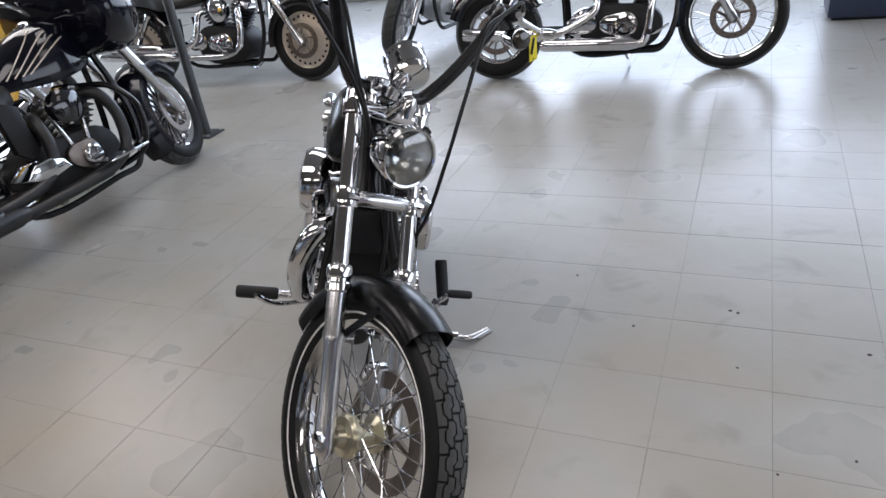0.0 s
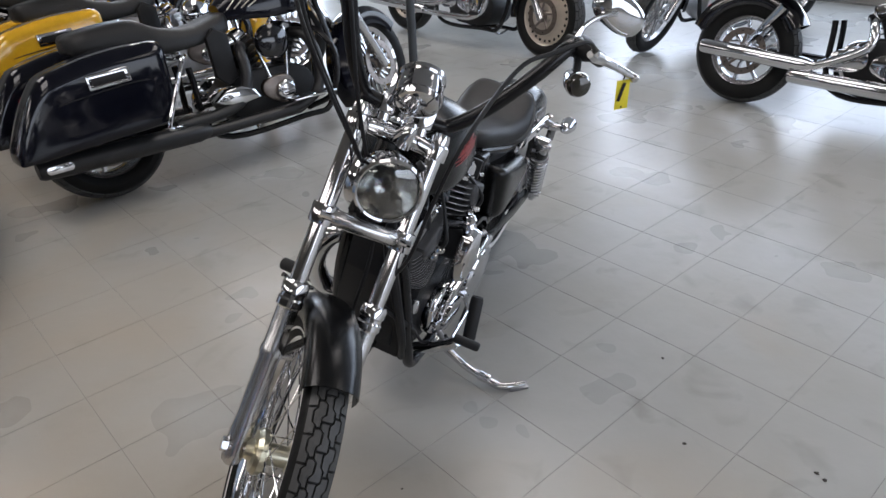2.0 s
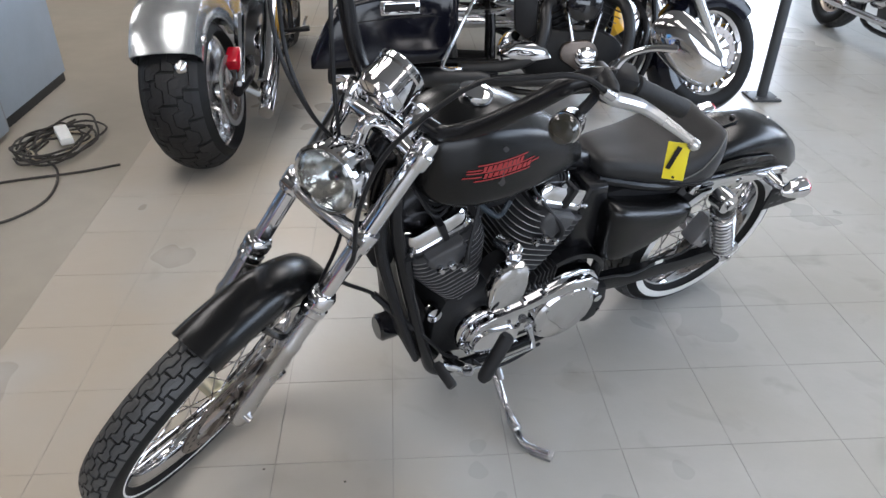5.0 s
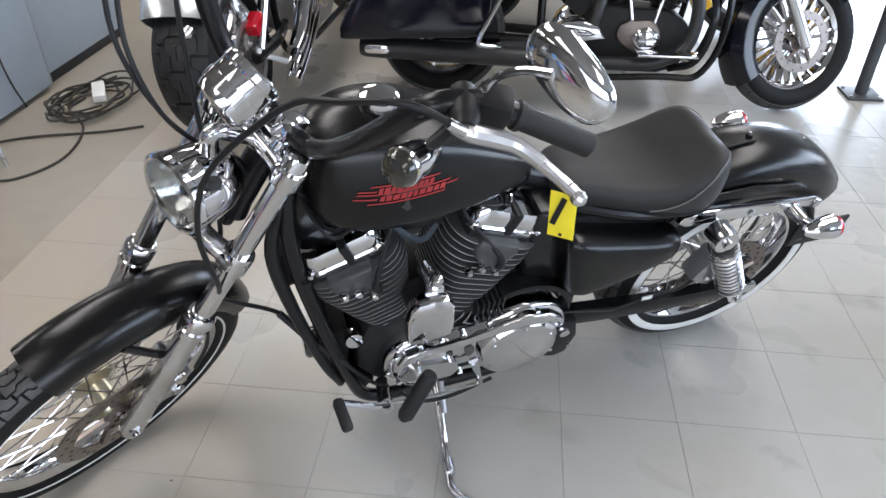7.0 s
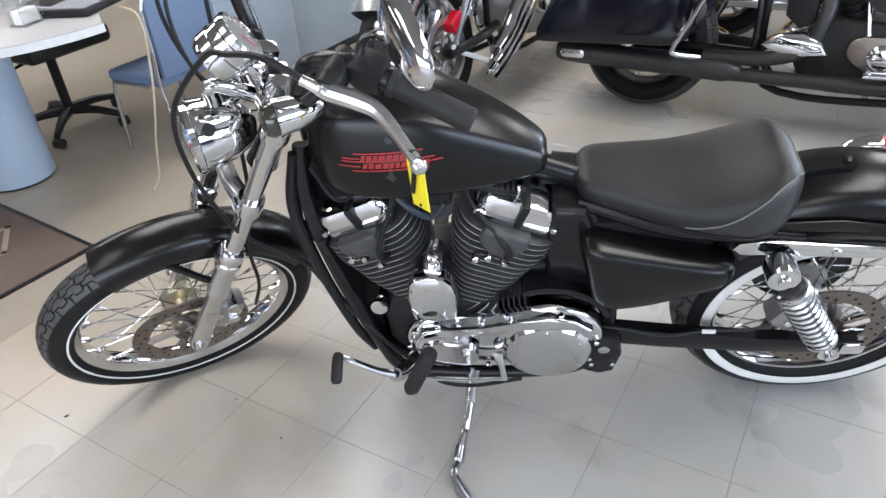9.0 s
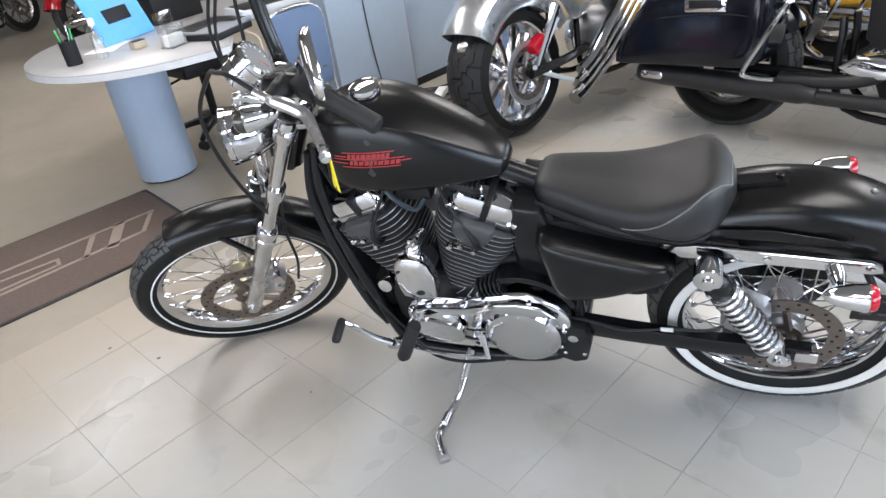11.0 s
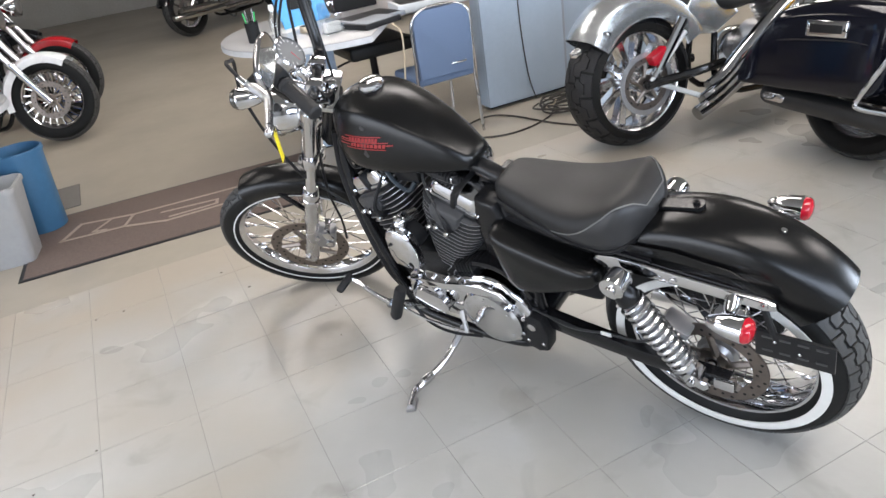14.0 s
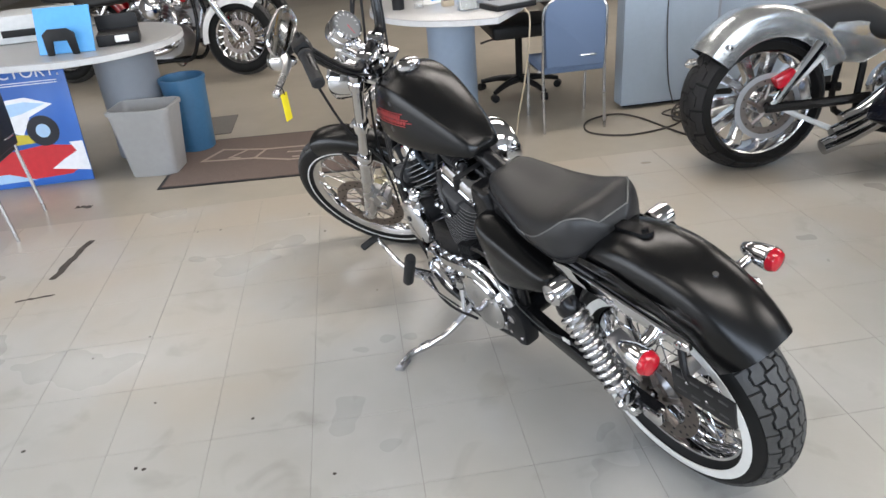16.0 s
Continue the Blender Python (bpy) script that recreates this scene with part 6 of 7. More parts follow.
def plain_wheel(kind, c, r, w, rim_r, parent, name):
    """A cast, disc or laced wheel."""
    if kind == "wire":
        rim = wire_wheel(c, r, w, rim_r, parent, None, 32, name=name)
        tread(c, r, w, 34, rim)
        return rim
    y = w * 0.36
    prof = [(rim_r + 0.006, -y), (rim_r - 0.012, -y + 0.010), (rim_r - 0.028, -y * 0.4), (rim_r - 0.028, y * 0.4), (rim_r - 0.012, y - 0.010), (rim_r + 0.006, y), (rim_r - 0.006, y * 0.7), (rim_r - 0.006, -y * 0.7)]
    alloy = {"disc": pearl, "cast": steel, "chopper": show_alloy, "slots": chrome}[kind]
    rim = part(name, lathe(prof, (c[0], 0, c[1]), seg=56, closed=True), alloy, parent, m=None)
    make_tyre(c, r, w, rim_r, rim, seg=56)
    tread(c, r, w, 30 if w < 0.2 else 16, rim, kind="rear" if w < 0.2 else "fat")
    part("hub", lathe([(0.03, -w * 0.5), (0.042, -w * 0.45), (0.05, -w * 0.2), (0.05, w * 0.2), (0.042, w * 0.45), (0.03, w * 0.5)], (c[0], 0, c[1]), seg=24), alloy, rim)
    if kind == "disc":
        part("wheel_disc", lathe([(rim_r - 0.02, -0.022), (rim_r * 0.55, -0.034), (0.05, -0.042), (0.05, 0.042), (rim_r * 0.55, 0.034), (rim_r - 0.02, 0.022)], (c[0], 0, c[1]), seg=56), alloy, rim)
        for k in range(24):
            a = 2 * math.pi * k / 24
            for s in (-1, 1):
                part("rim_hole", lathe([(0.011, 0), (0.011, 0.002), (0.001, 0.002)], (c[0] + rim_r * 0.83 * math.cos(a), s * 0.0265, c[1] + rim_r * 0.83 * math.sin(a)), (0, s, 0), 10), plastic, rim)
    else:
        n, wd, depth = {"cast": (9, 0.022, 0.02), "chopper": (10, 0.058, 0.035), "slots": (22, 0.010, 0.024)}[kind]
        for k in range(n):
            a = 2 * math.pi * k / n
            d, t = V(math.cos(a), 0, math.sin(a)), V(-math.sin(a), 0, math.cos(a))
            sp = bmesh.new()
            loops = []
            for rr, ww, tw in ((0.035, wd * 0.8, 0.0), (rim_r * 0.45, wd * 0.7, 0.012), (rim_r * 0.78, wd * 0.9, 0.006), (rim_r - 0.02, wd * 1.25, 0.0)):
                o = V(c[0], 0, c[1]) + d * rr + t * tw
                loops.append([o + t * ww * 0.5 * q + V(0, depth * e, 0) for q, e in ((-1, -0.7), (-0.6, -1), (0.6, -1), (1, -0.7), (1, 0.7), (0.6, 1), (-0.6, 1), (-1, 0.7))])
            part("spoke", rings(sp, loops), alloy, rim)
    return rim


def cruiser(at, yaw, lean, L, label, tank_mat, fender_mat, front="wire", rear="cast", fr=0.33, fw=0.10, rr=0.32, rw=0.15, pipes=chrome, bags=None, fairing=None, rake=30, steer=0.0, rear_fender=True, seat_z=0.69, wide=1.0, board=False, backrest=False, tail=0.12, engine=None, exhaust=True, stripes=False):
    """A big twin parked on its stand; local axes as the one in the middle: nose to -x, left to -y."""
    rt = thing("motorcycle", pose(*at, 0, 0, yaw) @ pose(0, 0, 0, lean, 0, 0), label, "motorcycle", "parked motorcycles")
    rim_r, rim_f = rr * (0.73 if rear == "chopper" else 0.66), fr * (0.80 if front == "wire" else 0.70)
    rc, fc = (0.0, rr), (-L, fr)
    ra = radians(rake)
    ax, fwd = V(math.sin(ra), 0, math.cos(ra)), V(-math.cos(ra), 0, math.sin(ra))
    foot = V(fc[0], 0, fc[1])
    head = foot + ax * 0.72 - fwd * 0.05
    st = Matrix.Translation(head) @ Matrix.Rotation(radians(steer), 4, ax) @ Matrix.Translation(-head)
    rw_ob = plain_wheel(rear, rc, rr, rw, rim_r, rt, "rear_wheel")
    disc_brake(rc, rw * 0.5 + 0.012, 0.14, rw_ob, holes=18)
    fw_ob = plain_wheel(front, fc, fr, fw, rim_f, rt, "front_wheel")
    for o in (fw_ob, *fw_ob.children_recursive):
        o.data.transform(st)
    disc_brake(fc, fw * 0.5 + 0.016, 0.14, fw_ob, st, 18)
    prof = [(-rw * 0.62, 0.10), (-rw * 0.64, 0.05), (-rw * 0.50, 0.012), (-rw * 0.2, 0), (rw * 0.2, 0), (rw * 0.50, 0.012), (rw * 0.64, 0.05), (rw * 0.62, 0.10)]
    if rear_fender:
        part("rear_fender", arch((rc[0], 0, rc[1]), rr + 0.055, 20, 150, prof, 22), fender_mat, rt)
        part("tail_lamp", lathe([(0.03, 0), (0.045, 0.02), (0.045, 0.045), (0.03, 0.06)], (rr * 0.75, 0, rr * 1.65), (1, 0, 0.2), 20), red_lens, rt)
    pf = [(-fw * 0.68, 0.075), (-fw * 0.70, 0.03), (-fw * 0.4, 0.004), (0, 0), (fw * 0.4, 0.004), (fw * 0.70, 0.03), (fw * 0.68, 0.075)]
    if fairing is not None:
        pf = [(y, d * 1.5) for y, d in pf]
    part("front_fender", arch((fc[0], 0, fc[1]), fr + 0.028, -8 if fairing is None else -36, 125 if fairing is None else 138, pf, 28), fender_mat, rt, m=st)
    for s in (-1, 1):
        y = s * max(0.105, fw * 0.5 + 0.045)
        part("fork_slider", lathe([(0.018, -0.03), (0.030, -0.02), (0.030, 0.32), (0.034, 0.33), (0.034, 0.35), (0.022, 0.36)], foot + V(0, y, 0) - fwd * 0.0, ax, 18), chrome if fairing is None else steel, rt, m=st)
        part("fork_tube", rod(foot + V(0, y, 0) + ax * 0.34, foot + V(0, y, 0) + ax * 0.78, 0.024 if fairing is None else 0.033), chrome, rt, m=st)
        part("swing_arm", tube([(0.02, s * (rw * 0.5 + 0.05), rr), (-0.25, s * (rw * 0.5 + 0.045), rr), (-0.52, s * 0.12, rr - 0.01)], 0.024, 8), frame_black, rt)
        part("shock_absorber", tube([(-0.02, s * (rw * 0.5 + 0.06), rr + 0.03), (-0.20, s * (rw * 0.5 + 0.06), rr + 0.28)], [0.018, 0.028], 10), chrome, rt)
        part("frame_tube", tube([head - ax * 0.05 + V(0.02, s * 0.03, 0), (-L + 0.34, s * 0.11, 0.45), (-L + 0.42, s * 0.12, 0.19), (-L + 0.60, s * 0.12, 0.16), (-0.55, s * 0.11, 0.18), (-0.48, s * 0.09, 0.55)], 0.017, 8), frame_black, rt)
    for a in (0.56, 0.74):
        part("fork_yoke", tube([foot + ax * a + V(0, -0.12, 0), foot + ax * a + fwd * 0.02, foot + ax * a + V(0, 0.12, 0)], 0.024, 10), chrome, rt, m=st)
    hx, hz = head.x, head.z
    ex = (-L + 0.40 - 0.58) / 2 - 0.02
    tz = max(0.74, seat_z + 0.06)
    ft = part("fuel_tank", skin([(hx + 0.02, 0.03 * wide, tz + 0.08, tz + 0.13), (hx + 0.05, 0.10 * wide, tz, tz + 0.21), (hx + 0.16, 0.15 * wide, tz - 0.03, tz + 0.245), (hx + 0.30, 0.155 * wide, tz - 0.04, tz + 0.235), (hx + 0.44, 0.12 * wide, tz - 0.03, tz + 0.17), (hx + 0.56, 0.06 * wide, tz - 0.02, tz + 0.06)], TPROF, 4), tank_mat, rt)
    if stripes:
        hull = BVHTree.FromPolygons([v.co for v in ft.data.vertices], [p.vertices for p in ft.data.polygons])
        for s in (-1, 1):
            for k in range(4):
                run = []
                for i in range(11):
                    u = i / 10
                    x, z = hx + 0.300 - 0.036 * k + (0.225 + 0.004 * k) * u, tz + 0.215 - 0.022 * k - (0.185 - 0.022 * k) * u ** 1.25
                    hit = hull.ray_cast(V(x, s * 1.0, z), V(0, -s, 0))[0]
                    if hit is not None:
                        run.append(hit)
                if len(run) > 3:
                    part("pinstripe", tube(run, 0.0036, 6), pearl, ft, "pale gold tank stripe")
    part("fuel_cap", lathe([(0.035, 0), (0.035, 0.012), (0.02, 0.02), (0.001, 0.021)], (hx + 0.24, 0, tz + 0.24), (0, 0, 1), 20), chrome, rt)
    x1 = hx + 0.52
    part("seat", skin([(x1, 0.05, seat_z + 0.02, seat_z + 0.07), (x1 + 0.04, 0.10, seat_z - 0.02, seat_z + 0.085), (x1 + 0.22, 0.15, seat_z - 0.05, seat_z + 0.04), (x1 + 0.40, 0.17, seat_z - 0.06, seat_z + 0.07), (x1 + 0.50, 0.15, seat_z - 0.04, seat_z + 0.12), (x1 + 0.62, 0.14, seat_z - 0.01, seat_z + 0.12), (x1 + 0.78, 0.12, seat_z + 0.0, seat_z + 0.10), (x1 + 0.82, 0.06, seat_z + 0.02, seat_z + 0.08)], SPROF, 3), vinyl, rt)
    part("crankcase", prism(hull2((ex - 0.10, 0.32), 0.14, (ex + 0.16, 0.33), 0.15, 20), -0.12, 0.12, 0.02), engine or (dull_steel if pipes is chrome else fin_black), rt)
    for s, ln in ((-1, -22.5), (1, 22.5)):
        v_cylinder(V(ex + s * 0.085, 0, 0.43), ln, rt, 8, 0.98, bright=False, fin_mat=engine or (dull_steel if pipes is chrome else fin_black))
    part("air_cleaner", lathe([(0.085, 0), (0.092, 0.02), (0.092, 0.06), (0.07, 0.075), (0.001, 0.08)], (ex, 0.10, 0.60), (0, 1, 0), 28), chrome if pipes is chrome else gloss_black, rt)
    if board:
        part("cam_cover", prism(hull2((ex - 0.01, 0.345), 0.080, (ex + 0.06, 0.36), 0.055, 16), 0.11, 0.150, 0.012), rotor_steel, rt)
        part("timing_cover", lathe([(0.054, 0), (0.058, 0.018), (0.050, 0.026), (0.040, 0.028), (0.038, 0.034), (0.001, 0.036)], (ex - 0.02, 0.150, 0.335), (0, 1, 0), 28), chrome, rt)
        part("gearbox_cover", prism([(ex + 0.17, 0.345), (ex + 0.20, 0.395), (ex + 0.27, 0.425), (ex + 0.36, 0.420), (ex + 0.43, 0.370), (ex + 0.38, 0.345), (ex + 0.28, 0.330)], 0.10, 0.232, 0.012), chrome, rt)
        for px in (ex - 0.055, ex + 0.045):
            part("pushrod_tube", rod((px, 0.125, 0.40), (px + (px - ex) * 0.8, 0.105, 0.58), 0.011), chrome, rt)
        part("battery_cover", prism([(ex + 0.24, 0.46), (ex + 0.25, 0.68), (ex + 0.32, 0.72), (ex + 0.37, 0.68), (ex + 0.36, 0.48), (ex + 0.30, 0.43)], 0.12, 0.165, 0.012), plastic, rt)
    else:
        part("timing_cover", lathe([(0.062, 0), (0.066, 0.02), (0.050, 0.03), (0.048, 0.036), (0.001, 0.04)], (ex, 0.13, 0.335), (0, 1, 0), 28), chrome, rt)
        part("cam_cover", prism(hull2((ex, 0.335), 0.085, (ex + 0.11, 0.34), 0.06, 16), 0.11, 0.145, 0.01), chrome, rt)
        part("gearbox_cover", prism(hull2((ex + 0.25, 0.36), 0.07, (ex + 0.33, 0.34), 0.06, 16), 0.10, 0.14, 0.01), chrome, rt)
    part("primary_cover", prism(hull2((ex - 0.02, 0.32), 0.10, (ex + 0.28, 0.32), 0.13, 20), -0.17, -0.10, 0.02), chrome, rt)
    pr = 0.030 if pipes is satin_pipe else 0.024
    if exhaust:
        part("exhaust_header", tube([(ex - 0.16, 0.08, 0.62), (ex - 0.20, 0.15, 0.60), (ex - 0.23, 0.19, 0.48), (ex - 0.20, 0.20, 0.32), (ex - 0.08, 0.205, 0.25), (ex + 0.10, 0.21, 0.235), (-0.30, 0.215, 0.235)], pr, 14), pipes, rt)
        part("exhaust_header", tube([(ex + 0.16, 0.08, 0.60), (ex + 0.20, 0.15, 0.58), (ex + 0.21, 0.19, 0.48), (ex + 0.26, 0.20, 0.36), (ex + 0.40, 0.21, 0.31), (-0.30, 0.22, 0.30)], pr, 14), pipes, rt)
    mr = 0.050 if pipes is satin_pipe else 0.042
    if exhaust:
        part("muffler", tube([(-0.46, 0.218, 0.245), (-0.40, 0.22, 0.25), (0.12 + tail, 0.225, 0.265), (0.22 + tail, 0.226, 0.27), (0.24 + tail, 0.226, 0.27)], [0.03, mr, mr, mr * 0.97, mr * 0.8], 20, None, 1), pipes, rt)
    if pipes is chrome and exhaust:
        part("muffler", tube([(-0.36, 0.222, 0.31), (-0.30, 0.224, 0.315), (0.05, 0.228, 0.33), (0.10 + tail, 0.23, 0.335)], [0.03, mr, mr, mr * 0.9], 20, None, 1), pipes, rt)
    part("brake_pedal", tube([(ex - 0.14, 0.15, 0.27), (ex - 0.20, 0.24, 0.28), (ex - 0.28, 0.27, 0.33)], 0.009, 8), chrome, rt)
    for s in (-1, 1):
        if board:
            part("footboard", box((0.27, 0.10, 0.014), (ex - 0.10, s * 0.28, 0.30), 0.006), chrome, rt)
        else:
            part("foot_peg", tube([(ex - 0.16, s * 0.12, 0.28), (ex - 0.16, s * 0.30, 0.29)], [0.012, 0.018], 10), grip_rubber, rt)
    bar = [V(hx + 0.05, 0.0, hz + 0.10), V(hx + 0.04, 0.10, hz + 0.11), V(hx + 0.04, 0.22, hz + 0.22), V(hx + 0.10, 0.33, hz + 0.25), V(hx + 0.26, 0.42, hz + 0.20)]
    part("handlebar", tube([V(p.x, -p.y, p.z) for p in reversed(bar[1:])] + bar, 0.014, 10), chrome, rt, m=st)
    for s in (-1, 1):
        part("grip", tube([V(hx + 0.15, s * 0.358, hz + 0.24), V(hx + 0.27, s * 0.425, hz + 0.197)], 0.020, 12), grip_rubber, rt, m=st)
        part("mirror_stem", tube([V(hx + 0.09, s * 0.33, hz + 0.26), V(hx + 0.07, s * 0.36, hz + 0.36)], 0.006, 8), chrome, rt, m=st)
        part("mirror", lathe([(0.015, -0.02), (0.05, -0.012), (0.058, 0.0), (0.055, 0.006), (0.001, 0.007)], (hx + 0.07, s * 0.37, hz + 0.39), (1, 0, 0), 20), chrome, rt, m=st)
    if fairing is None:
        hd = V(-1, 0, -0.05)
        hl2 = part("headlamp", lathe([(0.01, -0.13), (0.05, -0.11), (0.078, -0.05), (0.084, 0.0), (0.084, 0.012), (0.07, 0.014)], foot + ax * 0.63 + fwd * 0.17, hd, 28), chrome, rt, m=st)
        part("lamp_glass", lathe([(0.076, 0.008), (0.05, 0.022), (0.001, 0.028)], foot + ax * 0.63 + fwd * 0.17, hd, 24), dull_steel, hl2, m=st)
    else:
        part("fairing", skin([(hx - 0.26, 0.10, hz - 0.10, hz + 0.14), (hx - 0.22, 0.28, hz - 0.16, hz + 0.25), (hx - 0.08, 0.38, hz - 0.17, hz + 0.32), (hx + 0.06, 0.40, hz - 0.13, hz + 0.30), (hx + 0.09, 0.36, hz - 0.10, hz + 0.26)], [(0, 0), (0.6, 0.02), (0.92, 0.22), (1, 0.5), (0.85, 0.8), (0.5, 0.98), (0, 1)], 4), fairing, rt, "black batwing fairing")
        for s in (-1, 1):
            part("crash_bar", tube([(hx + 0.16, s * 0.05, 0.66), (hx + 0.10, s * 0.22, 0.62), (hx + 0.06, s * 0.31, 0.48), (hx + 0.10, s * 0.28, 0.28), (hx + 0.18, s * 0.12, 0.20)], 0.016, 10), frame_black, rt)
    if bags:
        for s in (-1, 1):
            bg = [(-0.285, 0.09, 0.50, 0.69), (-0.265, 0.108, 0.40, 0.705), (-0.20, 0.115, 0.34, 0.71), (0.0, 0.115, 0.325, 0.70), (0.18, 0.115, 0.315, 0.665), (0.27, 0.112, 0.31, 0.625), (0.36, 0.108, 0.305, 0.50), (0.42, 0.10, 0.305, 0.38), (0.43, 0.08, 0.31, 0.35)]
            bag = part("saddlebag", skin(bg, [(0, 0), (0.75, 0.0), (0.95, 0.05), (1, 0.2), (1, 0.72), (0.93, 0.90), (0.6, 1.0), (0, 1.0)], 4), bags, rt, "glossy hard saddlebag", m=Matrix.Translation((0, s * 0.262, 0.02)))
            part("bag_latch", box((0.19, 0.022, 0.068), (-0.04, s * 0.375, 0.612), 0.010, m=pose(0, 0, 0, 0, 3, 0)), chrome, bag)
            part("latch_recess", box((0.145, 0.006, 0.034), (-0.04, s * 0.386, 0.612), 0.002, m=pose(0, 0, 0, 0, 3, 0)), plastic, bag)
            part("lid_line", tube([V(-0.255, s * 0.372, 0.565), V(-0.10, s * 0.379, 0.575), V(0.15, s * 0.379, 0.552), V(0.30, s * 0.366, 0.525)], 0.003, 6), plastic, bag)
            part("bag_trim", tube([V(-0.26, s * 0.33, 0.722), V(-0.10, s * 0.33, 0.728), V(0.1, s * 0.33, 0.705), V(0.26, s * 0.32, 0.655)], 0.005, 6), chrome, bag)
            part("bag_guard", tube([V(-0.30, s * 0.30, 0.31), V(-0.22, s * 0.385, 0.33), V(-0.21, s * 0.395, 0.36), V(-0.27, s * 0.395, 0.48), V(-0.335, s * 0.39, 0.61), V(-0.36, s * 0.37, 0.64), V(-0.40, s * 0.30, 0.63)], 0.011, 10), chrome, rt)
            part("muffler_badge", prism(hull2((0.235, 0.267), 0.019, (0.315, 0.267), 0.019, 12), s * 0.271, s * 0.2795, 0.002), chrome, rt)
        if backrest:
            part("backrest", box((0.06, 0.30, 0.20), (0.02, 0, seat_z + 0.32), 0.03), vinyl, rt)
    part("side_stand", tube([(ex + 0.02, -0.12, 0.16), (ex, -0.22, 0.08), (ex - 0.01, -0.33, 0.085 - 0.25 * math.tan(radians(lean)) + 0.06)], 0.011, 8), chrome, rt)
    return rt


# the touring bike behind, nose along the row
cruiser((-0.25, 2.73, 0), 180, 7, 1.68, "glossy black touring motorcycle with hard bags and black exhaust", blue_black, blue_black, "slots", "cast", 0.325, 0.13, 0.315, 0.18, satin_pipe, blue_black, blue_black, 29, 20, True, 0.70, 1.1, True, stripes=True)
cruiser((-0.14, 3.86, 0), 180, 7, 1.64, "yellow touring motorcycle with hard bags parked in the row", yellow_paint, yellow_paint, "slots", "cast", 0.325, 0.13, 0.315, 0.16, chrome, yellow_paint, yellow_paint, 29, 0, True, 0.70, 1.1, True, True)
cruiser((-0.25, 4.90, 0), 180, 7, 1.62, "black cruiser motorcycle with chrome pipes parked in the row", grey_paint, gloss_black, "wire", "cast", 0.33, 0.11)
cruiser((-0.22, 5.90, 0), 180, 7, 1.62, "dark red cruiser motorcycle with chrome pipes parked in the row", red_paint, red_paint, "wire", "cast", 0.33, 0.11)
cruiser((-0.25, 6.90, 0), 180, 7, 1.62, "black cruiser motorcycle parked far down the row", gloss_black, gloss_black, "cast", "cast", 0.33, 0.11)
# the line nose to tail by the windows
cruiser((3.19, 4.55, 0), 90, 7, 1.70, "black cruiser motorcycle with pale disc wheels beside the post", grey_paint, gloss_black, "disc", "disc", 0.325, 0.14, 0.32, 0.15, chrome, None, None, 32, 0, True, 0.68, engine=fin_black)
roadster = cruiser((3.13, 1.20, 0), 95.2, 9, 1.56, "dark grey roadster motorcycle with chrome shorty dual exhausts", grey_paint, gloss_black, "wire", "cast", 0.34, 0.10, 0.32, 0.14, chrome, None, None, 30, 0, True, 0.70, 0.85, engine=fin_black, exhaust=False)
for ends, bend in (((-0.46, 0.215, 0.300, 0.20, 0.335), (-0.66, 0.58)), ((-0.98, 0.205, 0.215, -0.34, 0.235), (-1.02, 0.60))):
    xa, y, za, xb, zb = ends
    part("exhaust_header", tube([(bend[0], 0.09, bend[1]), (bend[0] - 0.04, 0.17, bend[1] - 0.03), (bend[0] - 0.04, 0.20, bend[1] - 0.15), (xa - 0.04, y, za + 0.02), (xa + 0.04, y, za)], 0.026, 12), chrome, roadster)
    part("muffler", tube([(xa, y, za), (xa + 0.06, y, za + 0.002), (xb - 0.03, y + 0.012, zb), (xb, y + 0.012, zb)], [0.028, 0.043, 0.043, 0.036], 20, None, 1), chrome, roadster)
cruiser((5.35, 1.95, 0), -15 + 180 - 180, 8, 1.55, "black motorcycle with its bars turned, parked by the windows", gloss_black, gloss_black, "cast", "cast", 0.33, 0.12, steer=20)
cruiser((5.6, 4.6, 0), 30, 8, 1.6, "silver and black motorcycle parked near the windows", silver, gloss_black, "wire", "cast")
# the fat-tyred custom beside the counter
chop = cruiser((-1.15, 2.17, 0), -94, 4, 1.95, "silver custom motorcycle with a fat rear tyre and chrome wheels", silver, silver, "chopper", "chopper", 0.33, 0.12, 0.345, 0.29, chrome, None, None, 38, 0, False, 0.66, 1.0, exhaust=False)
cf = [(-0.155, 0.13), (-0.160, 0.07), (-0.150, 0.025), (-0.10, 0.004), (0, -0.004), (0.10, 0.004), (0.150, 0.025), (0.160, 0.07), (0.155, 0.13)]
part("rear_fender", arch((-0.03, 0, 0.36), 0.405, 38, 152, cf, 26, 0.004, lambda u: (0.9 + 0.1 * u, 0.400 + 0.03 * math.sin(math.pi * u))), silver, chop, "silver rear fender")
part("fender_bolt", lathe([(0.014, 0), (0.012, 0.01), (0.001, 0.012)], (0.20, 0.158, 0.63), (0, 1, 0), 12), chrome, chop)
part("brake_arm", tube([(0.0, 0.20, 0.36), (-0.10, 0.20, 0.45), (-0.22, 0.19, 0.56)], [0.010, 0.012, 0.014], 10), light_paint, chop)
part("brake_arm", tube([(0.0, 0.20, 0.36), (-0.15, 0.20, 0.29), (-0.30, 0.19, 0.22)], [0.010, 0.012, 0.014], 10), light_paint, chop)
part("brake_caliper", box((0.10, 0.06, 0.055), (0, 0, 0), 0.012, m=pose(-0.055, 0.185, 0.475, 0, 25, 0)), red_lens, chop, "red brake caliper")
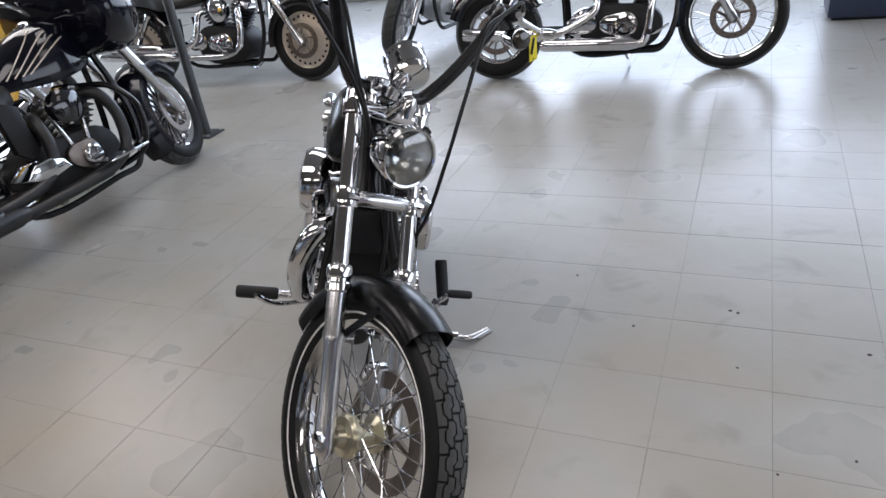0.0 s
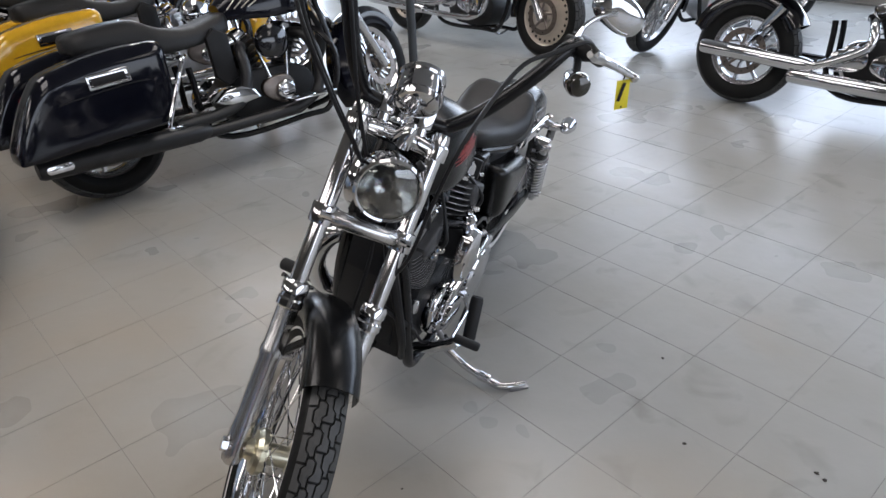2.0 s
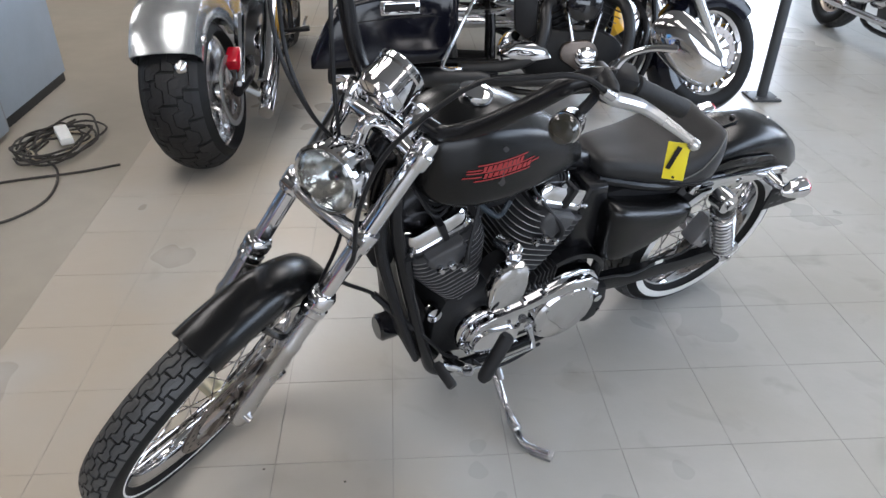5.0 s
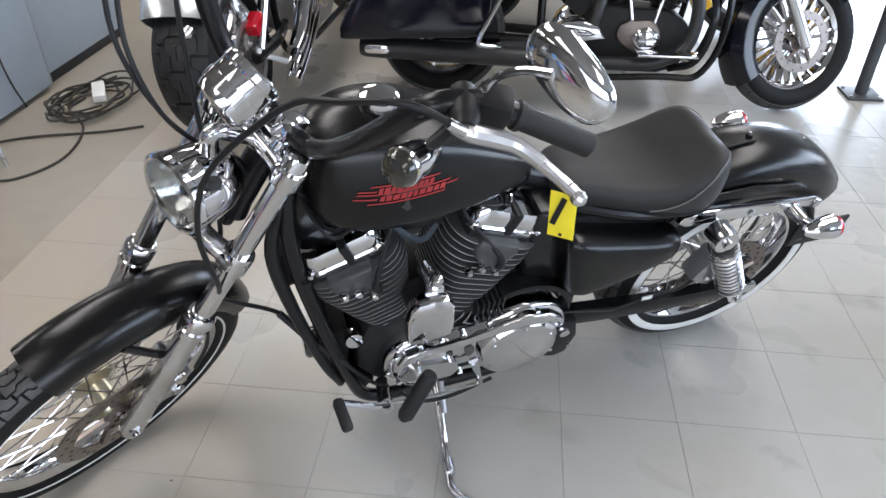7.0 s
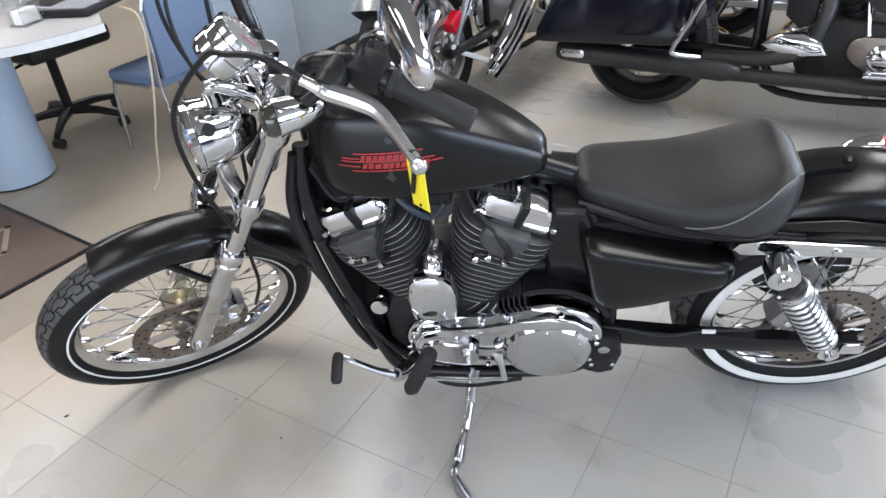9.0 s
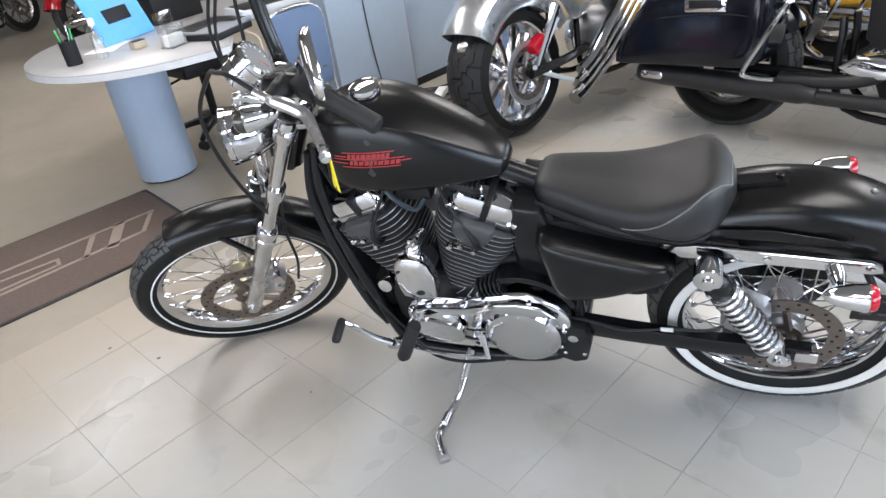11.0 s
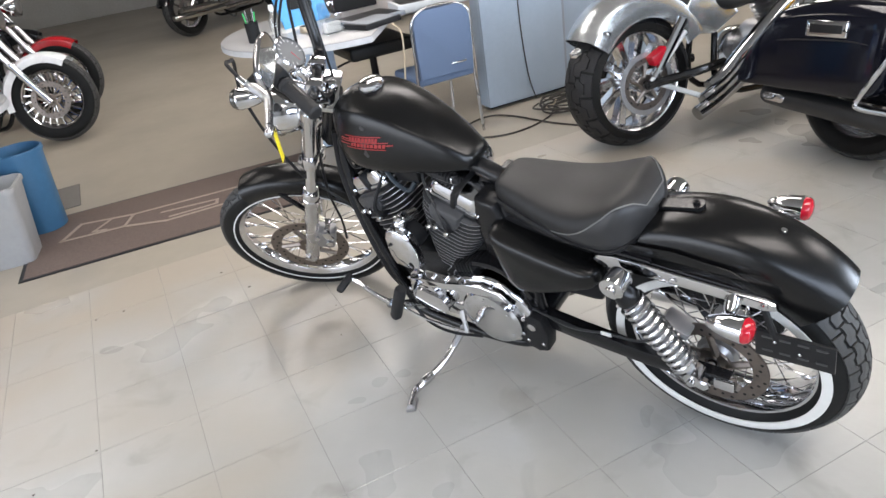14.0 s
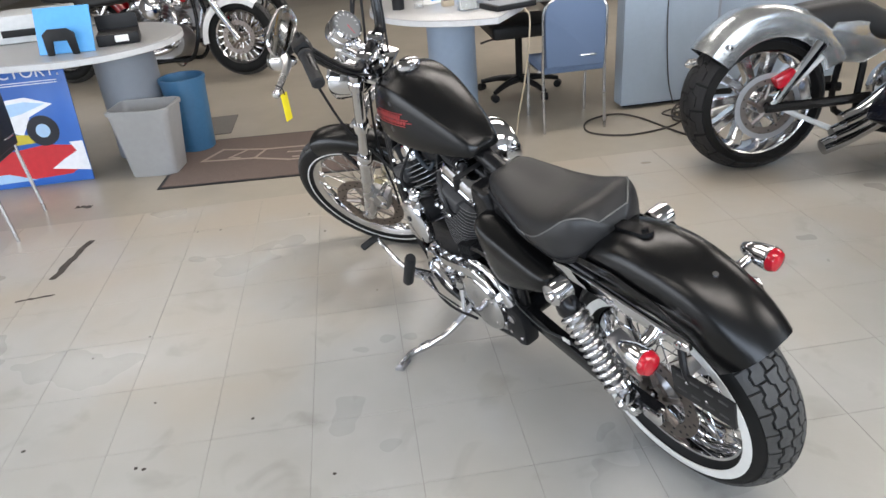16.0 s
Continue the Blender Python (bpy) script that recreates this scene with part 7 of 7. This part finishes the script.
part("brake_ring", lathe([(0.156, -0.003), (0.156, 0.003), (0.132, 0.003), (0.132, -0.003)], (0, 0.165, 0.345), (0, 1, 0), 48, closed=True), dull_steel, chop)
part("tail_lamp", lathe([(0.020, 0), (0.024, 0.03), (0.010, 0.05)], (0.33, 0.10, 0.57), (1, 0, -0.2), 16), steel, chop)
for k in range(3):
    part("swept_pipe", tube([(-1.05, 0.12, 0.62 - 0.05 * k), (-0.90, 0.19, 0.60 - 0.055 * k), (-0.72, 0.21, 0.50 - 0.06 * k), (-0.56, 0.215, 0.39 - 0.06 * k), (-0.44 + 0.03 * k, 0.22, 0.30 - 0.06 * k), (-0.34 + 0.04 * k, 0.22, 0.255 - 0.06 * k)], [0.026, 0.036, 0.040, 0.040, 0.040, 0.038], 14), chrome, chop)
part("side_plate", prism([(-0.45, 0.50), (-0.30, 0.52), (-0.22, 0.60), (-0.30, 0.70), (-0.48, 0.70), (-0.60, 0.58)], 0.10, 0.15, 0.015), silver, chop)
# far bikes on the other side of the desks
cruiser((-4.85, -2.28, 0), -105, 7, 1.66, "white touring motorcycle with chrome forks", white_paint, white_paint, "slots", "cast", 0.325, 0.12, 0.315, 0.16, chrome, None, None, 31, 0, True, 0.70)
cruiser((-5.68, -2.19, 0), -105, 7, 1.64, "red touring motorcycle with chrome forks", red_paint, red_paint, "slots", "cast", 0.325, 0.12)
cruiser((-6.72, -2.50, 0), -105, 7, 1.64, "black cruiser motorcycle in the far row", gloss_black, gloss_black, "cast", "cast")
cruiser((-7.65, -2.75, 0), -105, 7, 1.64, "dark red cruiser motorcycle in the far row", red_paint, gloss_black, "cast", "cast")
cruiser((-8.3, 0.9, 0), -60, 7, 1.64, "black motorcycle in the dim back of the shop", gloss_black, gloss_black, "cast", "cast")
cruiser((-7.0, 2.3, 0), -75, 7, 1.64, "red motorcycle in the dim back of the shop", red_paint, red_paint, "cast", "cast")
cruiser((-6.0, 2.6, 0), -75, 7, 1.64, "black motorcycle in the dim back of the shop", gloss_black, gloss_black, "cast", "cast")

# ---- floor tiles ----
TILE = tile_mesh("tile")
far = bmesh.new()
rng = random.Random(11)
ix0, ix1, iy0, iy1 = -5, int(XE / T), int(YS / T), int(YN / T)
for i in range(ix0, ix1):
    for j in range(iy0, iy1):
        x, y = (i + 0.5) * T, (j + 0.5) * T
        if -5 <= i < 11 and -7 <= j < 11:
            ob = new("tile", TILE)
            ob.parent = floor
            ob.location = (x, y, rng.uniform(-0.0003, 0.0002))
        else:
            h = T / 2 - 0.0012
            vs = [far.verts.new((x + sx * h, y + sy * h, 0)) for sx, sy in ((-1, -1), (1, -1), (1, 1), (-1, 1))]
            far.faces.new(vs)
tagged(part("far_tiles", far, tile_mat, floor, smooth=False), kind="stuff")
